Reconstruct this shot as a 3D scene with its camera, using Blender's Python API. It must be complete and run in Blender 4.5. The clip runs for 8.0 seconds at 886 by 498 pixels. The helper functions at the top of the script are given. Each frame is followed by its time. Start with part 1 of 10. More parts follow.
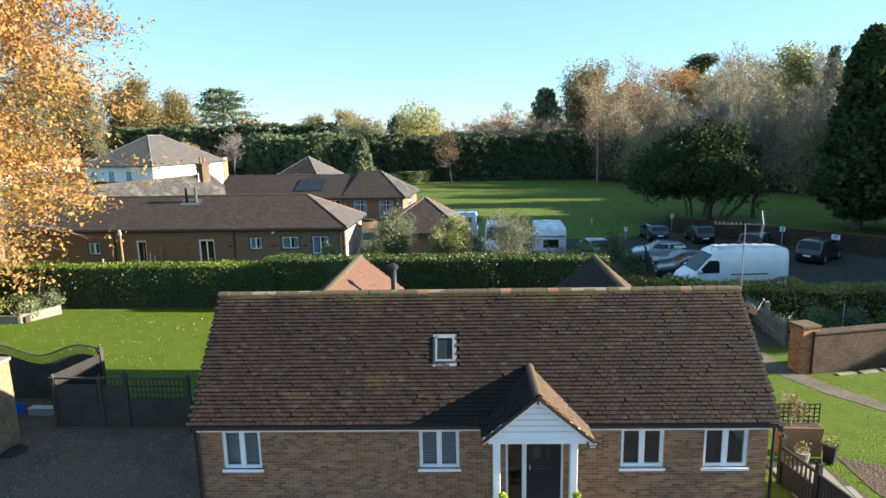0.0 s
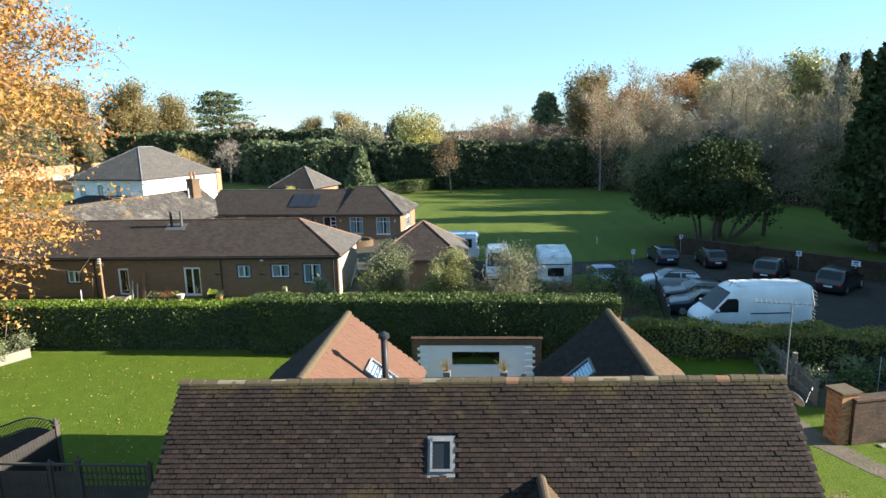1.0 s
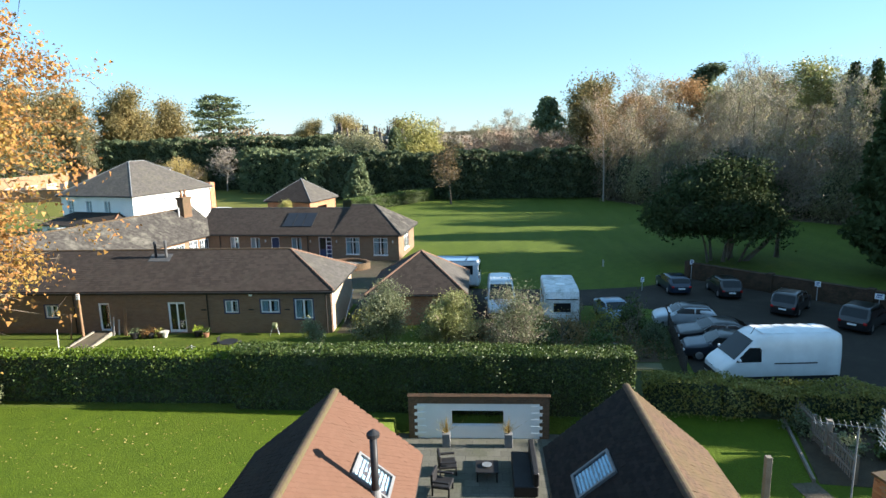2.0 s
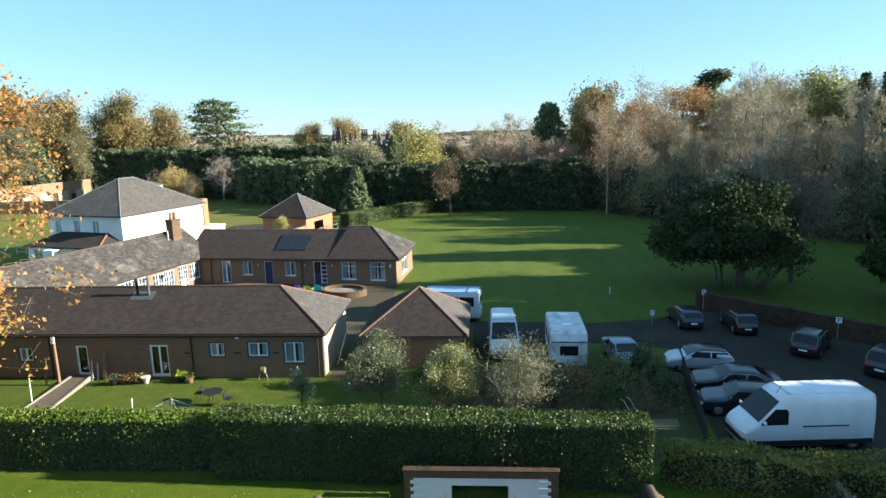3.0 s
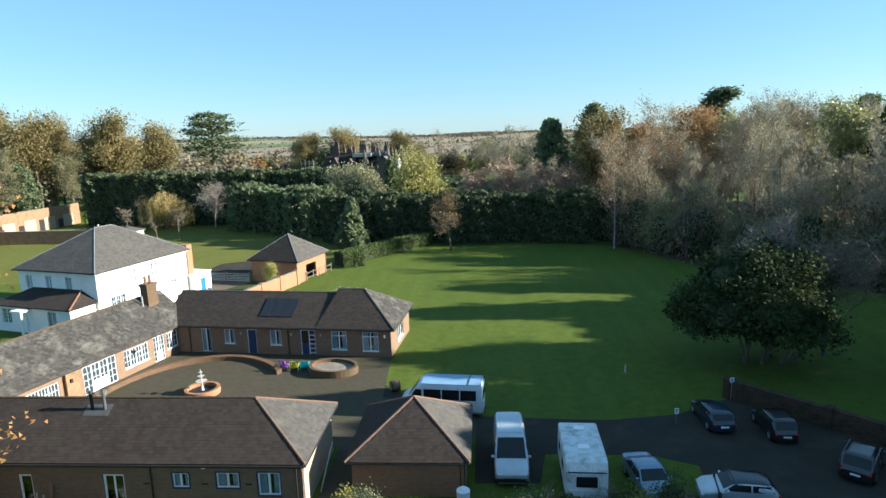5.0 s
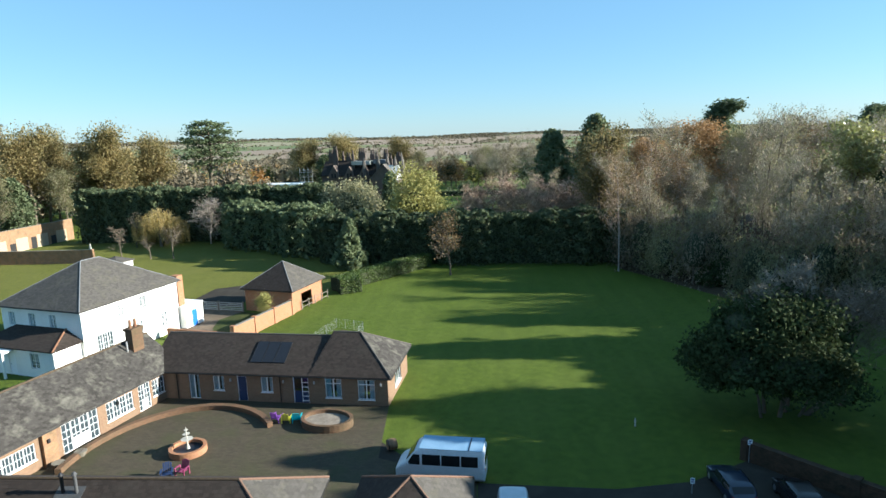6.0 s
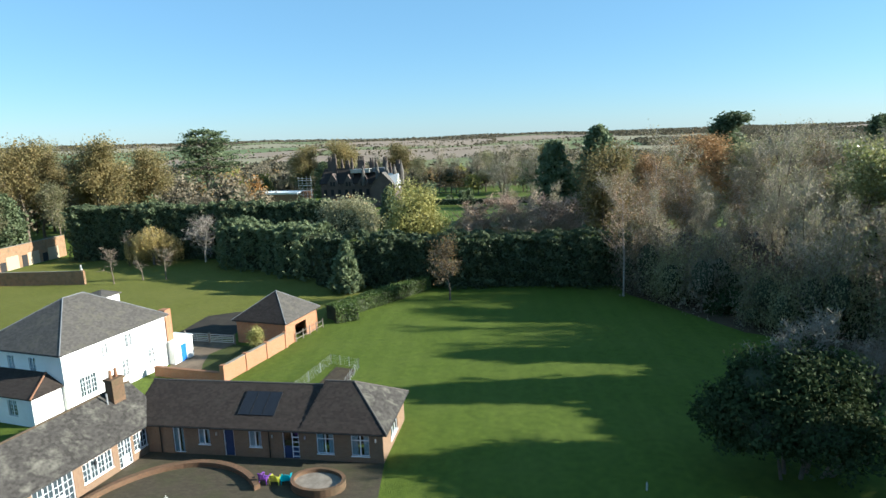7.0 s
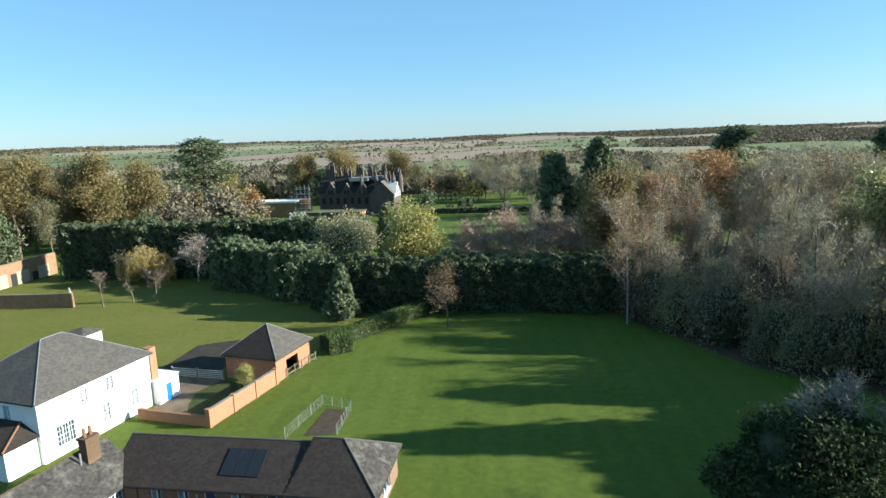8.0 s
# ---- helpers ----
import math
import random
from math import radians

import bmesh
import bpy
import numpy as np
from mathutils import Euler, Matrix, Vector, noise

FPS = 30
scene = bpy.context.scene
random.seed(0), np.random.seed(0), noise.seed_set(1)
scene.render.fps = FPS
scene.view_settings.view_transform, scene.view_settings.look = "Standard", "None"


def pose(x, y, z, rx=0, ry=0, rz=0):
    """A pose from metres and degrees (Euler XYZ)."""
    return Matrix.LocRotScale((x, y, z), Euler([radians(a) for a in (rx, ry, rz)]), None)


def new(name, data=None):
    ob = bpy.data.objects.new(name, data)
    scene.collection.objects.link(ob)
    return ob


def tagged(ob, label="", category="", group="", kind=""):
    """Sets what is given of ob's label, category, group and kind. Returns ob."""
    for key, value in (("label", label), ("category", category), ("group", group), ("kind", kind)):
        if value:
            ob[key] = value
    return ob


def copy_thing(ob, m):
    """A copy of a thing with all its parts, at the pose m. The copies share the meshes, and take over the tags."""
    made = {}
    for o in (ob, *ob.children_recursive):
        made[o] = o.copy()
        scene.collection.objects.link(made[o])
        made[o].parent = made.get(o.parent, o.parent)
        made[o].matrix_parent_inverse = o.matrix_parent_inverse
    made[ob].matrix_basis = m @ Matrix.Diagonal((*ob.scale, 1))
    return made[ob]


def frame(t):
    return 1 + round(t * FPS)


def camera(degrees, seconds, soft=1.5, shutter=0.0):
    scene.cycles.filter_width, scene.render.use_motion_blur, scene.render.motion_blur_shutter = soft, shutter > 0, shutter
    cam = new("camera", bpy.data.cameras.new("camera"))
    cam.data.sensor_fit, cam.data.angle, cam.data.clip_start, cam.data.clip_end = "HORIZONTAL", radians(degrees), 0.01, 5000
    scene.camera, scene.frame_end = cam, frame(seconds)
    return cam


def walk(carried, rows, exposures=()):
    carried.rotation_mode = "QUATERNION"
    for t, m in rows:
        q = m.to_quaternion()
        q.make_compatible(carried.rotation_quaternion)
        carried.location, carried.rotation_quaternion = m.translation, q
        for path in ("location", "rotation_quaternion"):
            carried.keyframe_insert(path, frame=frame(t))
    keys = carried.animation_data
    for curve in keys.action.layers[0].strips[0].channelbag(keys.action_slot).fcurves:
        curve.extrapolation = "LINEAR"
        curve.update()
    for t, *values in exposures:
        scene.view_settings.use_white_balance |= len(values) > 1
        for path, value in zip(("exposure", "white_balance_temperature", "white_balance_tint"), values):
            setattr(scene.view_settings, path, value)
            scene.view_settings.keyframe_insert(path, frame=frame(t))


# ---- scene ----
cam = camera(71.95, 8.0)
ROWS = [  # seconds, x, y, z, yaw, pitch, roll
    (0.0, 0.000, 0.000, 9.476, 3.455, -10.783, 1.186),
    (0.5, -0.027, 1.367, 10.212, 3.448, -10.802, 1.210),
    (1.0, -0.045, 2.748, 10.987, 3.442, -10.822, 1.229),
    (1.5, -0.074, 4.128, 11.833, 3.458, -10.840, 1.250),
    (3.0, -0.157, 8.343, 14.600, 3.478, -10.818, 1.408),
    (3.5, -0.160, 9.794, 15.657, 3.486, -10.817, 1.466),
    (4.0, -0.176, 11.262, 16.854, 3.489, -10.815, 1.523),
    (4.5, -0.203, 12.826, 18.174, 3.479, -10.809, 1.585),
    (6.0, -0.277, 17.667, 22.683, 3.449, -10.717, 1.782),
    (6.5, -0.264, 19.481, 24.219, 3.457, -10.682, 1.852),
    (7.0, -0.214, 21.317, 25.783, 3.473, -10.652, 1.913),
    (7.5, -0.081, 23.165, 27.397, 3.494, -10.625, 1.966),
    (8.0, 0.124, 25.081, 29.000, 3.512, -10.603, 2.016),
]
walk(cam, [(t, pose(x, y, z, 90 + pitch, roll, yaw)) for t, x, y, z, yaw, pitch, roll in ROWS],
     exposures=[(0.0, 2.2, 6000, 10), (3.5, 1.91, 5750, 7), (8.0, 1.6, 5450, 3)])

# ---- light ----
SUN_AZ, SUN_EL = 89.5, 20.0   # degrees from +y towards +x, and above the horizon
world = bpy.data.worlds.new("world")
scene.world = world
world.use_nodes = True
wn = world.node_tree
sky = wn.nodes.new("ShaderNodeTexSky")
sky.sky_type = 'NISHITA'
sky.sun_disc = False
sky.sun_elevation = radians(SUN_EL)
sky.sun_rotation = radians(SUN_AZ)
sky.altitude = 900.0
sky.air_density, sky.dust_density, sky.ozone_density = 1.1, 0.2, 3.2
wn.nodes["Background"].inputs["Strength"].default_value = 0.058
tint = wn.nodes.new("ShaderNodeMix")
tint.data_type, tint.blend_type = 'RGBA', 'MULTIPLY'
tint.inputs[0].default_value = 1.0
tint.inputs[7].default_value = (0.97, 1.0, 1.04, 1.0)
veil = wn.nodes.new("ShaderNodeMix")   # thin high haze evens the clear sky out
veil.data_type = 'RGBA'
veil.inputs[0].default_value = 0.5
veil.inputs[7].default_value = (1.95, 3.35, 4.1, 1.0)
wn.links.new(sky.outputs["Color"], veil.inputs[6])
wn.links.new(veil.outputs[2], tint.inputs[6])
wn.links.new(tint.outputs[2], wn.nodes["Background"].inputs["Color"])
sun_data = bpy.data.lights.new("sun", 'SUN')
sun_data.energy, sun_data.angle, sun_data.color = 5.0, radians(0.6), (1.0, 0.86, 0.68)
sun = new("sun", sun_data)
sun.rotation_euler = Vector((-math.cos(radians(SUN_EL)) * math.sin(radians(SUN_AZ)), -math.cos(radians(SUN_EL)) * math.cos(radians(SUN_AZ)), -math.sin(radians(SUN_EL)))).to_track_quat("-Z", "Y").to_euler()

# ---- materials ----
def node(m, kind, **values):
    n = m.node_tree.nodes.new(kind)
    for key, value in values.items():
        n.inputs[key.replace("_", " ")].default_value = value
    return n


def link(m, a, b):
    m.node_tree.links.new(a, b)


def rgba(c):
    return (c[0], c[1], c[2], 1.0)


def ramp(m, fac, stops):
    r = m.node_tree.nodes.new("ShaderNodeValToRGB")
    while len(r.color_ramp.elements) < len(stops):
        r.color_ramp.elements.new(0.5)
    for e, (p, c) in zip(r.color_ramp.elements, stops):
        e.position, e.color = p, rgba(c)
    link(m, fac, r.inputs["Fac"])
    return r.outputs["Color"]


def mixed(m, fac, a, b, how='MIX'):
    n = m.node_tree.nodes.new("ShaderNodeMix")
    n.data_type, n.blend_type = 'RGBA', how
    for value, socket in ((fac, n.inputs[0]), (a, n.inputs[6]), (b, n.inputs[7])):
        if isinstance(value, bpy.types.NodeSocket):
            link(m, value, socket)
        elif isinstance(value, tuple):
            socket.default_value = rgba(value)
        else:
            socket.default_value = value
    return n.outputs[2]


def material(name, rough=0.8, metal=0.0, spec=0.3):
    m = bpy.data.materials.new(name)
    m.use_nodes = True
    b = m.node_tree.nodes["Principled BSDF"]
    b.inputs["Roughness"].default_value, b.inputs["Metallic"].default_value = rough, metal
    b.inputs["Specular IOR Level"].default_value = spec
    return m, b


def bumped(m, b, height, strength, distance):
    n = node(m, "ShaderNodeBump", Strength=strength, Distance=distance)
    link(m, height, n.inputs["Height"])
    link(m, n.outputs["Normal"], b.inputs["Normal"])


def surface(name, low, high, scale=1.0, fine=30.0, rough=0.8, metal=0.0, spec=0.3, bump=0.3, dist=0.01, stain=None, amount=0.5, stain_scale=0.4, grain=0.35):
    """A plain surface with large and fine variation, in metres."""
    m, b = material(name, rough, metal, spec)
    tc = node(m, "ShaderNodeTexCoord")
    big = node(m, "ShaderNodeTexNoise", Scale=scale, Detail=5.0, Roughness=0.6)
    small = node(m, "ShaderNodeTexNoise", Scale=fine, Detail=3.0)
    for n in (big, small):
        link(m, tc.outputs["Object"], n.inputs["Vector"])
    mid = tuple((p + q) / 2 for p, q in zip(low, high))
    c = ramp(m, big.outputs["Fac"], ((0.3, low), (0.7, high)))
    c = mixed(m, grain, c, ramp(m, small.outputs["Fac"], ((0.3, tuple(v * 0.6 for v in mid)), (0.7, tuple(min(1, v * 1.35) for v in mid)))))
    if stain:
        st = node(m, "ShaderNodeTexNoise", Scale=stain_scale, Detail=7.0, Roughness=0.7)
        link(m, tc.outputs["Object"], st.inputs["Vector"])
        f = ramp(m, st.outputs["Fac"], ((0.48, (0, 0, 0)), (0.68, (amount,) * 3)))
        c = mixed(m, f, c, stain)
    link(m, c, b.inputs["Base Color"])
    if bump:
        bumped(m, b, small.outputs["Fac"], bump, dist)
    return m


def courses(name, c1, c2, joint, width, height, gap=0.01, offset=0.5, rough=0.85, bump=0.6, dist=0.012, stain=None, amount=0.5, stain_scale=0.6, bias=0.0, spec=0.25, vary=0.3):
    """Bricks, slates or tiles in courses, laid along the surface in metres by its UV map."""
    m, b = material(name, rough, 0.0, spec)
    uv = node(m, "ShaderNodeTexCoord")
    t = m.node_tree.nodes.new("ShaderNodeTexBrick")
    t.offset = offset
    for key, v in (("Scale", 1.0), ("Brick Width", width), ("Row Height", height), ("Mortar Size", gap), ("Mortar Smooth", 0.2), ("Bias", bias)):
        t.inputs[key].default_value = v
    t.inputs["Color1"].default_value, t.inputs["Color2"].default_value, t.inputs["Mortar"].default_value = rgba(c1), rgba(c2), rgba(joint)
    link(m, uv.outputs["UV"], t.inputs["Vector"])
    big = node(m, "ShaderNodeTexNoise", Scale=stain_scale, Detail=7.0, Roughness=0.65)
    fine = node(m, "ShaderNodeTexNoise", Scale=14.0, Detail=4.0)
    for n in (big, fine):
        link(m, uv.outputs["Object"], n.inputs["Vector"])
    c = mixed(m, vary, t.outputs["Color"], ramp(m, fine.outputs["Fac"], ((0.3, tuple(v * 0.5 for v in c1)), (0.72, tuple(min(1, v * 1.5) for v in c2)))))
    if stain:
        c = mixed(m, ramp(m, big.outputs["Fac"], ((0.46, (0, 0, 0)), (0.7, (amount,) * 3))), c, stain)
    link(m, c, b.inputs["Base Color"])
    inv = node(m, "ShaderNodeMath")
    inv.operation = 'SUBTRACT'
    inv.inputs[0].default_value = 1.0
    link(m, t.outputs["Fac"], inv.inputs[1])
    bumped(m, b, inv.outputs[0], bump, dist)
    return m


def leafy(name, stops, rough=0.6, through_light=0.35, spec=0.25):
    """Leaves: the colour varies from leaf to leaf, from plant to plant and in drifts over a crown."""
    m, b = material(name, rough, 0.0, spec)
    geo, info, tc = node(m, "ShaderNodeNewGeometry"), node(m, "ShaderNodeObjectInfo"), node(m, "ShaderNodeTexCoord")
    drift = node(m, "ShaderNodeTexNoise", Scale=0.35, Detail=3.0)
    link(m, tc.outputs["Object"], drift.inputs["Vector"])
    f = node(m, "ShaderNodeMath")
    f.operation = 'MULTIPLY_ADD'
    f.inputs[1].default_value = 0.45
    link(m, geo.outputs["Random Per Island"], f.inputs[0])
    g = node(m, "ShaderNodeMath")
    g.operation = 'MULTIPLY_ADD'
    g.inputs[1].default_value = 0.9
    g.inputs[2].default_value = -0.18
    link(m, drift.outputs["Fac"], g.inputs[0])
    link(m, g.outputs[0], f.inputs[2])
    c = ramp(m, f.outputs[0], stops)
    hsv = node(m, "ShaderNodeHueSaturation")
    v = node(m, "ShaderNodeMapRange")
    v.inputs["To Min"].default_value, v.inputs["To Max"].default_value = 0.75, 1.2
    link(m, info.outputs["Random"], v.inputs["Value"])
    link(m, v.outputs[0], hsv.inputs["Value"])
    link(m, c, hsv.inputs["Color"])
    link(m, hsv.outputs["Color"], b.inputs["Base Color"])
    t = node(m, "ShaderNodeBsdfTranslucent")
    link(m, hsv.outputs["Color"], t.inputs["Color"])
    mix = node(m, "ShaderNodeMixShader")
    mix.inputs[0].default_value = through_light
    link(m, b.outputs[0], mix.inputs[1])
    link(m, t.outputs[0], mix.inputs[2])
    link(m, mix.outputs[0], m.node_tree.nodes["Material Output"].inputs["Surface"])
    return m


def glassy(name, tint=(0.75, 0.85, 0.9), gloss=(0.9, 0.95, 1.0)):
    """Window glass: clear, with a mirror sheen that grows towards grazing angles."""
    m = bpy.data.materials.new(name)
    m.use_nodes = True
    m.node_tree.nodes.remove(m.node_tree.nodes["Principled BSDF"])
    lw = node(m, "ShaderNodeLayerWeight", Blend=0.5)
    grazing = node(m, "ShaderNodeMath")
    grazing.operation = 'POWER'
    grazing.inputs[1].default_value = 4.0
    link(m, lw.outputs["Facing"], grazing.inputs[0])
    fr = node(m, "ShaderNodeMath")
    fr.operation = 'MULTIPLY_ADD'
    fr.inputs[1].default_value, fr.inputs[2].default_value = 0.9, 0.05
    link(m, grazing.outputs[0], fr.inputs[0])
    tr, gl = node(m, "ShaderNodeBsdfTransparent"), node(m, "ShaderNodeBsdfGlossy", Roughness=0.02)
    tr.inputs["Color"].default_value, gl.inputs["Color"].default_value = rgba(tint), rgba(gloss)
    mix = node(m, "ShaderNodeMixShader")
    link(m, fr.outputs[0], mix.inputs[0])
    link(m, tr.outputs[0], mix.inputs[1])
    link(m, gl.outputs[0], mix.inputs[2])
    link(m, mix.outputs[0], m.node_tree.nodes["Material Output"].inputs["Surface"])
    return m


def grassy(name, dark, light, dry, stripes=0.0):
    m, b = material(name, 0.9, 0.0, 0.15)
    tc = node(m, "ShaderNodeTexCoord")
    outs = []
    for s, d in ((0.12, 4.0), (1.3, 5.0), (18.0, 4.0)):
        n = node(m, "ShaderNodeTexNoise", Scale=s, Detail=d, Roughness=0.6)
        link(m, tc.outputs["Object"], n.inputs["Vector"])
        outs.append(n.outputs["Fac"])
    c = ramp(m, outs[1], ((0.3, dark), (0.72, light)))
    c = mixed(m, ramp(m, outs[0], ((0.4, (0, 0, 0)), (0.75, (0.45,) * 3))), c, dry)
    c = mixed(m, 0.4, c, ramp(m, outs[2], ((0.35, tuple(v * 0.45 for v in dark)), (0.68, tuple(v * 1.5 for v in light)))))
    if stripes:
        w = node(m, "ShaderNodeTexWave", Scale=stripes, Distortion=0.6, Detail=1.0)
        link(m, tc.outputs["Object"], w.inputs["Vector"])
        c = mixed(m, ramp(m, w.outputs["Fac"], ((0.35, (0, 0, 0)), (0.65, (0.08,) * 3))), c, tuple(v * 0.6 for v in dark))
    link(m, c, b.inputs["Base Color"])
    bumped(m, b, outs[2], 0.9, 0.05)
    return m


M = {}
M["lawn"] = grassy("lawn", (0.0436, 0.0766, 0.0046), (0.0779, 0.1175, 0.0059), (0.0891, 0.1056, 0.0112))
M["field"] = grassy("park_grass", (0.0422, 0.06627, 0.008771), (0.1005, 0.1368, 0.0165), (0.1255, 0.1451, 0.03419), 0.11)
M["weedy"] = grassy("weedy_ground", (0.028, 0.04, 0.012), (0.06, 0.072, 0.02), (0.085, 0.065, 0.035))
M["garden_grass"] = grassy("garden_grass", (0.03, 0.0525, 0.006), (0.0825, 0.1125, 0.012), (0.0975, 0.0975, 0.0225))
M["paddock"] = grassy("dry_lawn", (0.066, 0.07744, 0.01232), (0.1408, 0.1452, 0.02816), (0.176, 0.1628, 0.0528))
M["mossy_path"] = surface("mossy_concrete", (0.075, 0.075, 0.04), (0.13, 0.13, 0.07), 0.9, 20.0, 0.95, stain=(0.05, 0.07, 0.02), amount=0.6)
M["rough_grass"] = grassy("rough_grass", (0.04, 0.072, 0.012), (0.08, 0.12, 0.02), (0.12, 0.112, 0.04))
M["gravel"] = surface("gravel", (0.068, 0.044, 0.029), (0.14, 0.092, 0.062), 0.6, 30.0, 0.95, bump=1.0, dist=0.03, stain=(0.034, 0.027, 0.018), amount=0.6, grain=0.6)
M["asphalt"] = surface("asphalt", (0.028, 0.025, 0.021), (0.046, 0.04, 0.033), 0.35, 60.0, 0.95, bump=0.5, dist=0.01, spec=0.15, stain=(0.07, 0.062, 0.048), amount=0.5)
M["court"] = courses("court_paving", (0.051, 0.0415, 0.0272), (0.0748, 0.0612, 0.0408), (0.034, 0.034, 0.0204), 0.4, 0.2, 0.012, stain=(0.051, 0.0578, 0.0204), amount=0.6, stain_scale=0.35)
M["brick_court"] = courses("court_wall_brick", (0.0988, 0.0532, 0.0319), (0.1672, 0.095, 0.0532), (0.114, 0.0912, 0.0646), 0.225, 0.075, 0.012, stain=(0.0608, 0.057, 0.0304), amount=0.6, stain_scale=0.8)
M["slab"] = surface("concrete_slab", (0.1584, 0.144, 0.1152), (0.2592, 0.2376, 0.1944), 0.9, 30.0, 0.9, stain=(0.0864, 0.0864, 0.0504), amount=0.5)
M["patio_stone"] = courses("patio_paving", (0.075, 0.075, 0.062), (0.12, 0.118, 0.1), (0.045, 0.045, 0.038), 0.6, 0.45, 0.01, stain=(0.06, 0.07, 0.035), amount=0.5, stain_scale=0.6)
M["soil"] = surface("soil", (0.035, 0.026, 0.017), (0.085, 0.065, 0.04), 1.6, 18.0, 0.95, bump=1.0, dist=0.05)
M["litter"] = surface("leaf_litter", (0.035, 0.026, 0.017), (0.1, 0.068, 0.038), 0.8, 12.0, 0.95, bump=1.0, dist=0.06)
M["path_dirt"] = surface("worn_path", (0.055, 0.045, 0.032), (0.15, 0.122, 0.088), 2.2, 11.0, 0.95, bump=0.9, dist=0.03, stain=(0.034, 0.048, 0.012), amount=0.8, stain_scale=1.1, grain=0.5)
M["yard_gravel"] = surface("yard_gravel", (0.085, 0.062, 0.042), (0.19, 0.145, 0.1), 0.5, 9.0, 0.95, bump=0.6, stain=(0.04, 0.036, 0.026), amount=0.75, stain_scale=0.35)
M["fence_black"] = surface("black_stained_timber", (0.014, 0.013, 0.012), (0.028, 0.025, 0.023), 1.5, 22.0, 0.8, bump=0.5)
M["brick_cottage"] = courses("cottage_brick", (0.19, 0.105, 0.06), (0.33, 0.19, 0.105), (0.3, 0.25, 0.17), 0.225, 0.075, 0.011, stain=(0.17, 0.12, 0.08), amount=0.4)
M["brick_old"] = courses("old_garden_brick", (0.208, 0.096, 0.048), (0.336, 0.192, 0.096), (0.216, 0.184, 0.136), 0.225, 0.075, 0.013, stain=(0.08, 0.08, 0.048), amount=0.65, stain_scale=1.1)
M["brick_weathered"] = courses("weathered_wall_brick", (0.0375, 0.02175, 0.01425), (0.08625, 0.0495, 0.0285), (0.045, 0.0375, 0.027), 0.225, 0.075, 0.013, stain=(0.0165, 0.018, 0.00975), amount=0.85, stain_scale=1.6)
M["brick_red"] = courses("red_brick", (0.2574, 0.1014, 0.0468), (0.39, 0.1794, 0.0858), (0.312, 0.2496, 0.1794), 0.225, 0.075, 0.011, stain=(0.195, 0.1326, 0.078), amount=0.3)
M["brick_range"] = courses("range_brick", (0.1496, 0.088, 0.05544), (0.2376, 0.1496, 0.09416), (0.22, 0.176, 0.1232), 0.225, 0.075, 0.011, stain=(0.176, 0.132, 0.088), amount=0.4)


def piece(name, stops, rough=0.9):
    """Single bricks: each has its own tone."""
    m, b = material(name, rough, 0.0, 0.2)
    info, geo = node(m, "ShaderNodeObjectInfo"), node(m, "ShaderNodeNewGeometry")
    n = node(m, "ShaderNodeTexNoise", Scale=25.0, Detail=4.0)
    link(m, geo.outputs["Position"], n.inputs["Vector"])
    c = ramp(m, info.outputs["Random"], stops)
    link(m, mixed(m, ramp(m, n.outputs["Fac"], ((0.5, (0, 0, 0)), (0.75, (0.6,) * 3))), c, (0.2, 0.17, 0.11)), b.inputs["Base Color"])
    bumped(m, b, n.outputs["Fac"], 0.5, 0.01)
    return m


M["coping_one"] = piece("mossy_coping_brick", ((0.0, (0.128, 0.104, 0.072)), (0.5, (0.176, 0.152, 0.104)), (1.0, (0.224, 0.192, 0.128))))
M["brick_one"] = piece("single_brick", ((0.0, (0.16, 0.08, 0.04)), (0.4, (0.288, 0.136, 0.064)), (0.8, (0.384, 0.192, 0.088)), (1.0, (0.24, 0.176, 0.12))))
M["render"] = surface("white_render", (0.74, 0.73, 0.7), (0.84, 0.83, 0.8), 0.5, 25.0, 0.9, bump=0.2, stain=(0.55, 0.54, 0.5), amount=0.25, grain=0.12)
M["white"] = surface("white_paint", (0.76, 0.77, 0.78), (0.83, 0.83, 0.83), 1.2, 20.0, 0.45, bump=0.02, spec=0.4, grain=0.06)
M["fascia"] = surface("dark_gutter", (0.018, 0.017, 0.016), (0.03, 0.028, 0.026), 2.0, 20.0, 0.5, bump=0.05)
M["tile"] = None
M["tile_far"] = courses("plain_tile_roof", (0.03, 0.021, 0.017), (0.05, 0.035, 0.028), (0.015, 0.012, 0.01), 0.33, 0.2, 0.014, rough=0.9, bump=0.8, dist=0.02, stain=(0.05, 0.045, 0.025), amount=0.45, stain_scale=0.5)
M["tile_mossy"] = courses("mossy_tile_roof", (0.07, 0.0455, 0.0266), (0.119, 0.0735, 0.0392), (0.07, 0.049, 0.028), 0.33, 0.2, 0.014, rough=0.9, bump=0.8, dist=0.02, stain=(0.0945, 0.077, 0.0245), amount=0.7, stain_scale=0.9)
M["tile_pink"] = courses("sunlit_pink_tile_roof", (0.0884, 0.053, 0.0394), (0.1054, 0.0639, 0.0476), (0.0612, 0.0374, 0.0286), 0.165, 0.1, 0.006, rough=0.9, bump=0.5, dist=0.01, stain=(0.0952, 0.068, 0.051), amount=0.4, stain_scale=0.8, vary=0.15)
M["slate"] = courses("slate_roof", (0.074, 0.0666, 0.0592), (0.1258, 0.1125, 0.0999), (0.037, 0.0333, 0.0333), 0.3, 0.22, 0.01, rough=0.8, bump=0.5, dist=0.012, stain=(0.1628, 0.1554, 0.1258), amount=0.5, stain_scale=1.3)
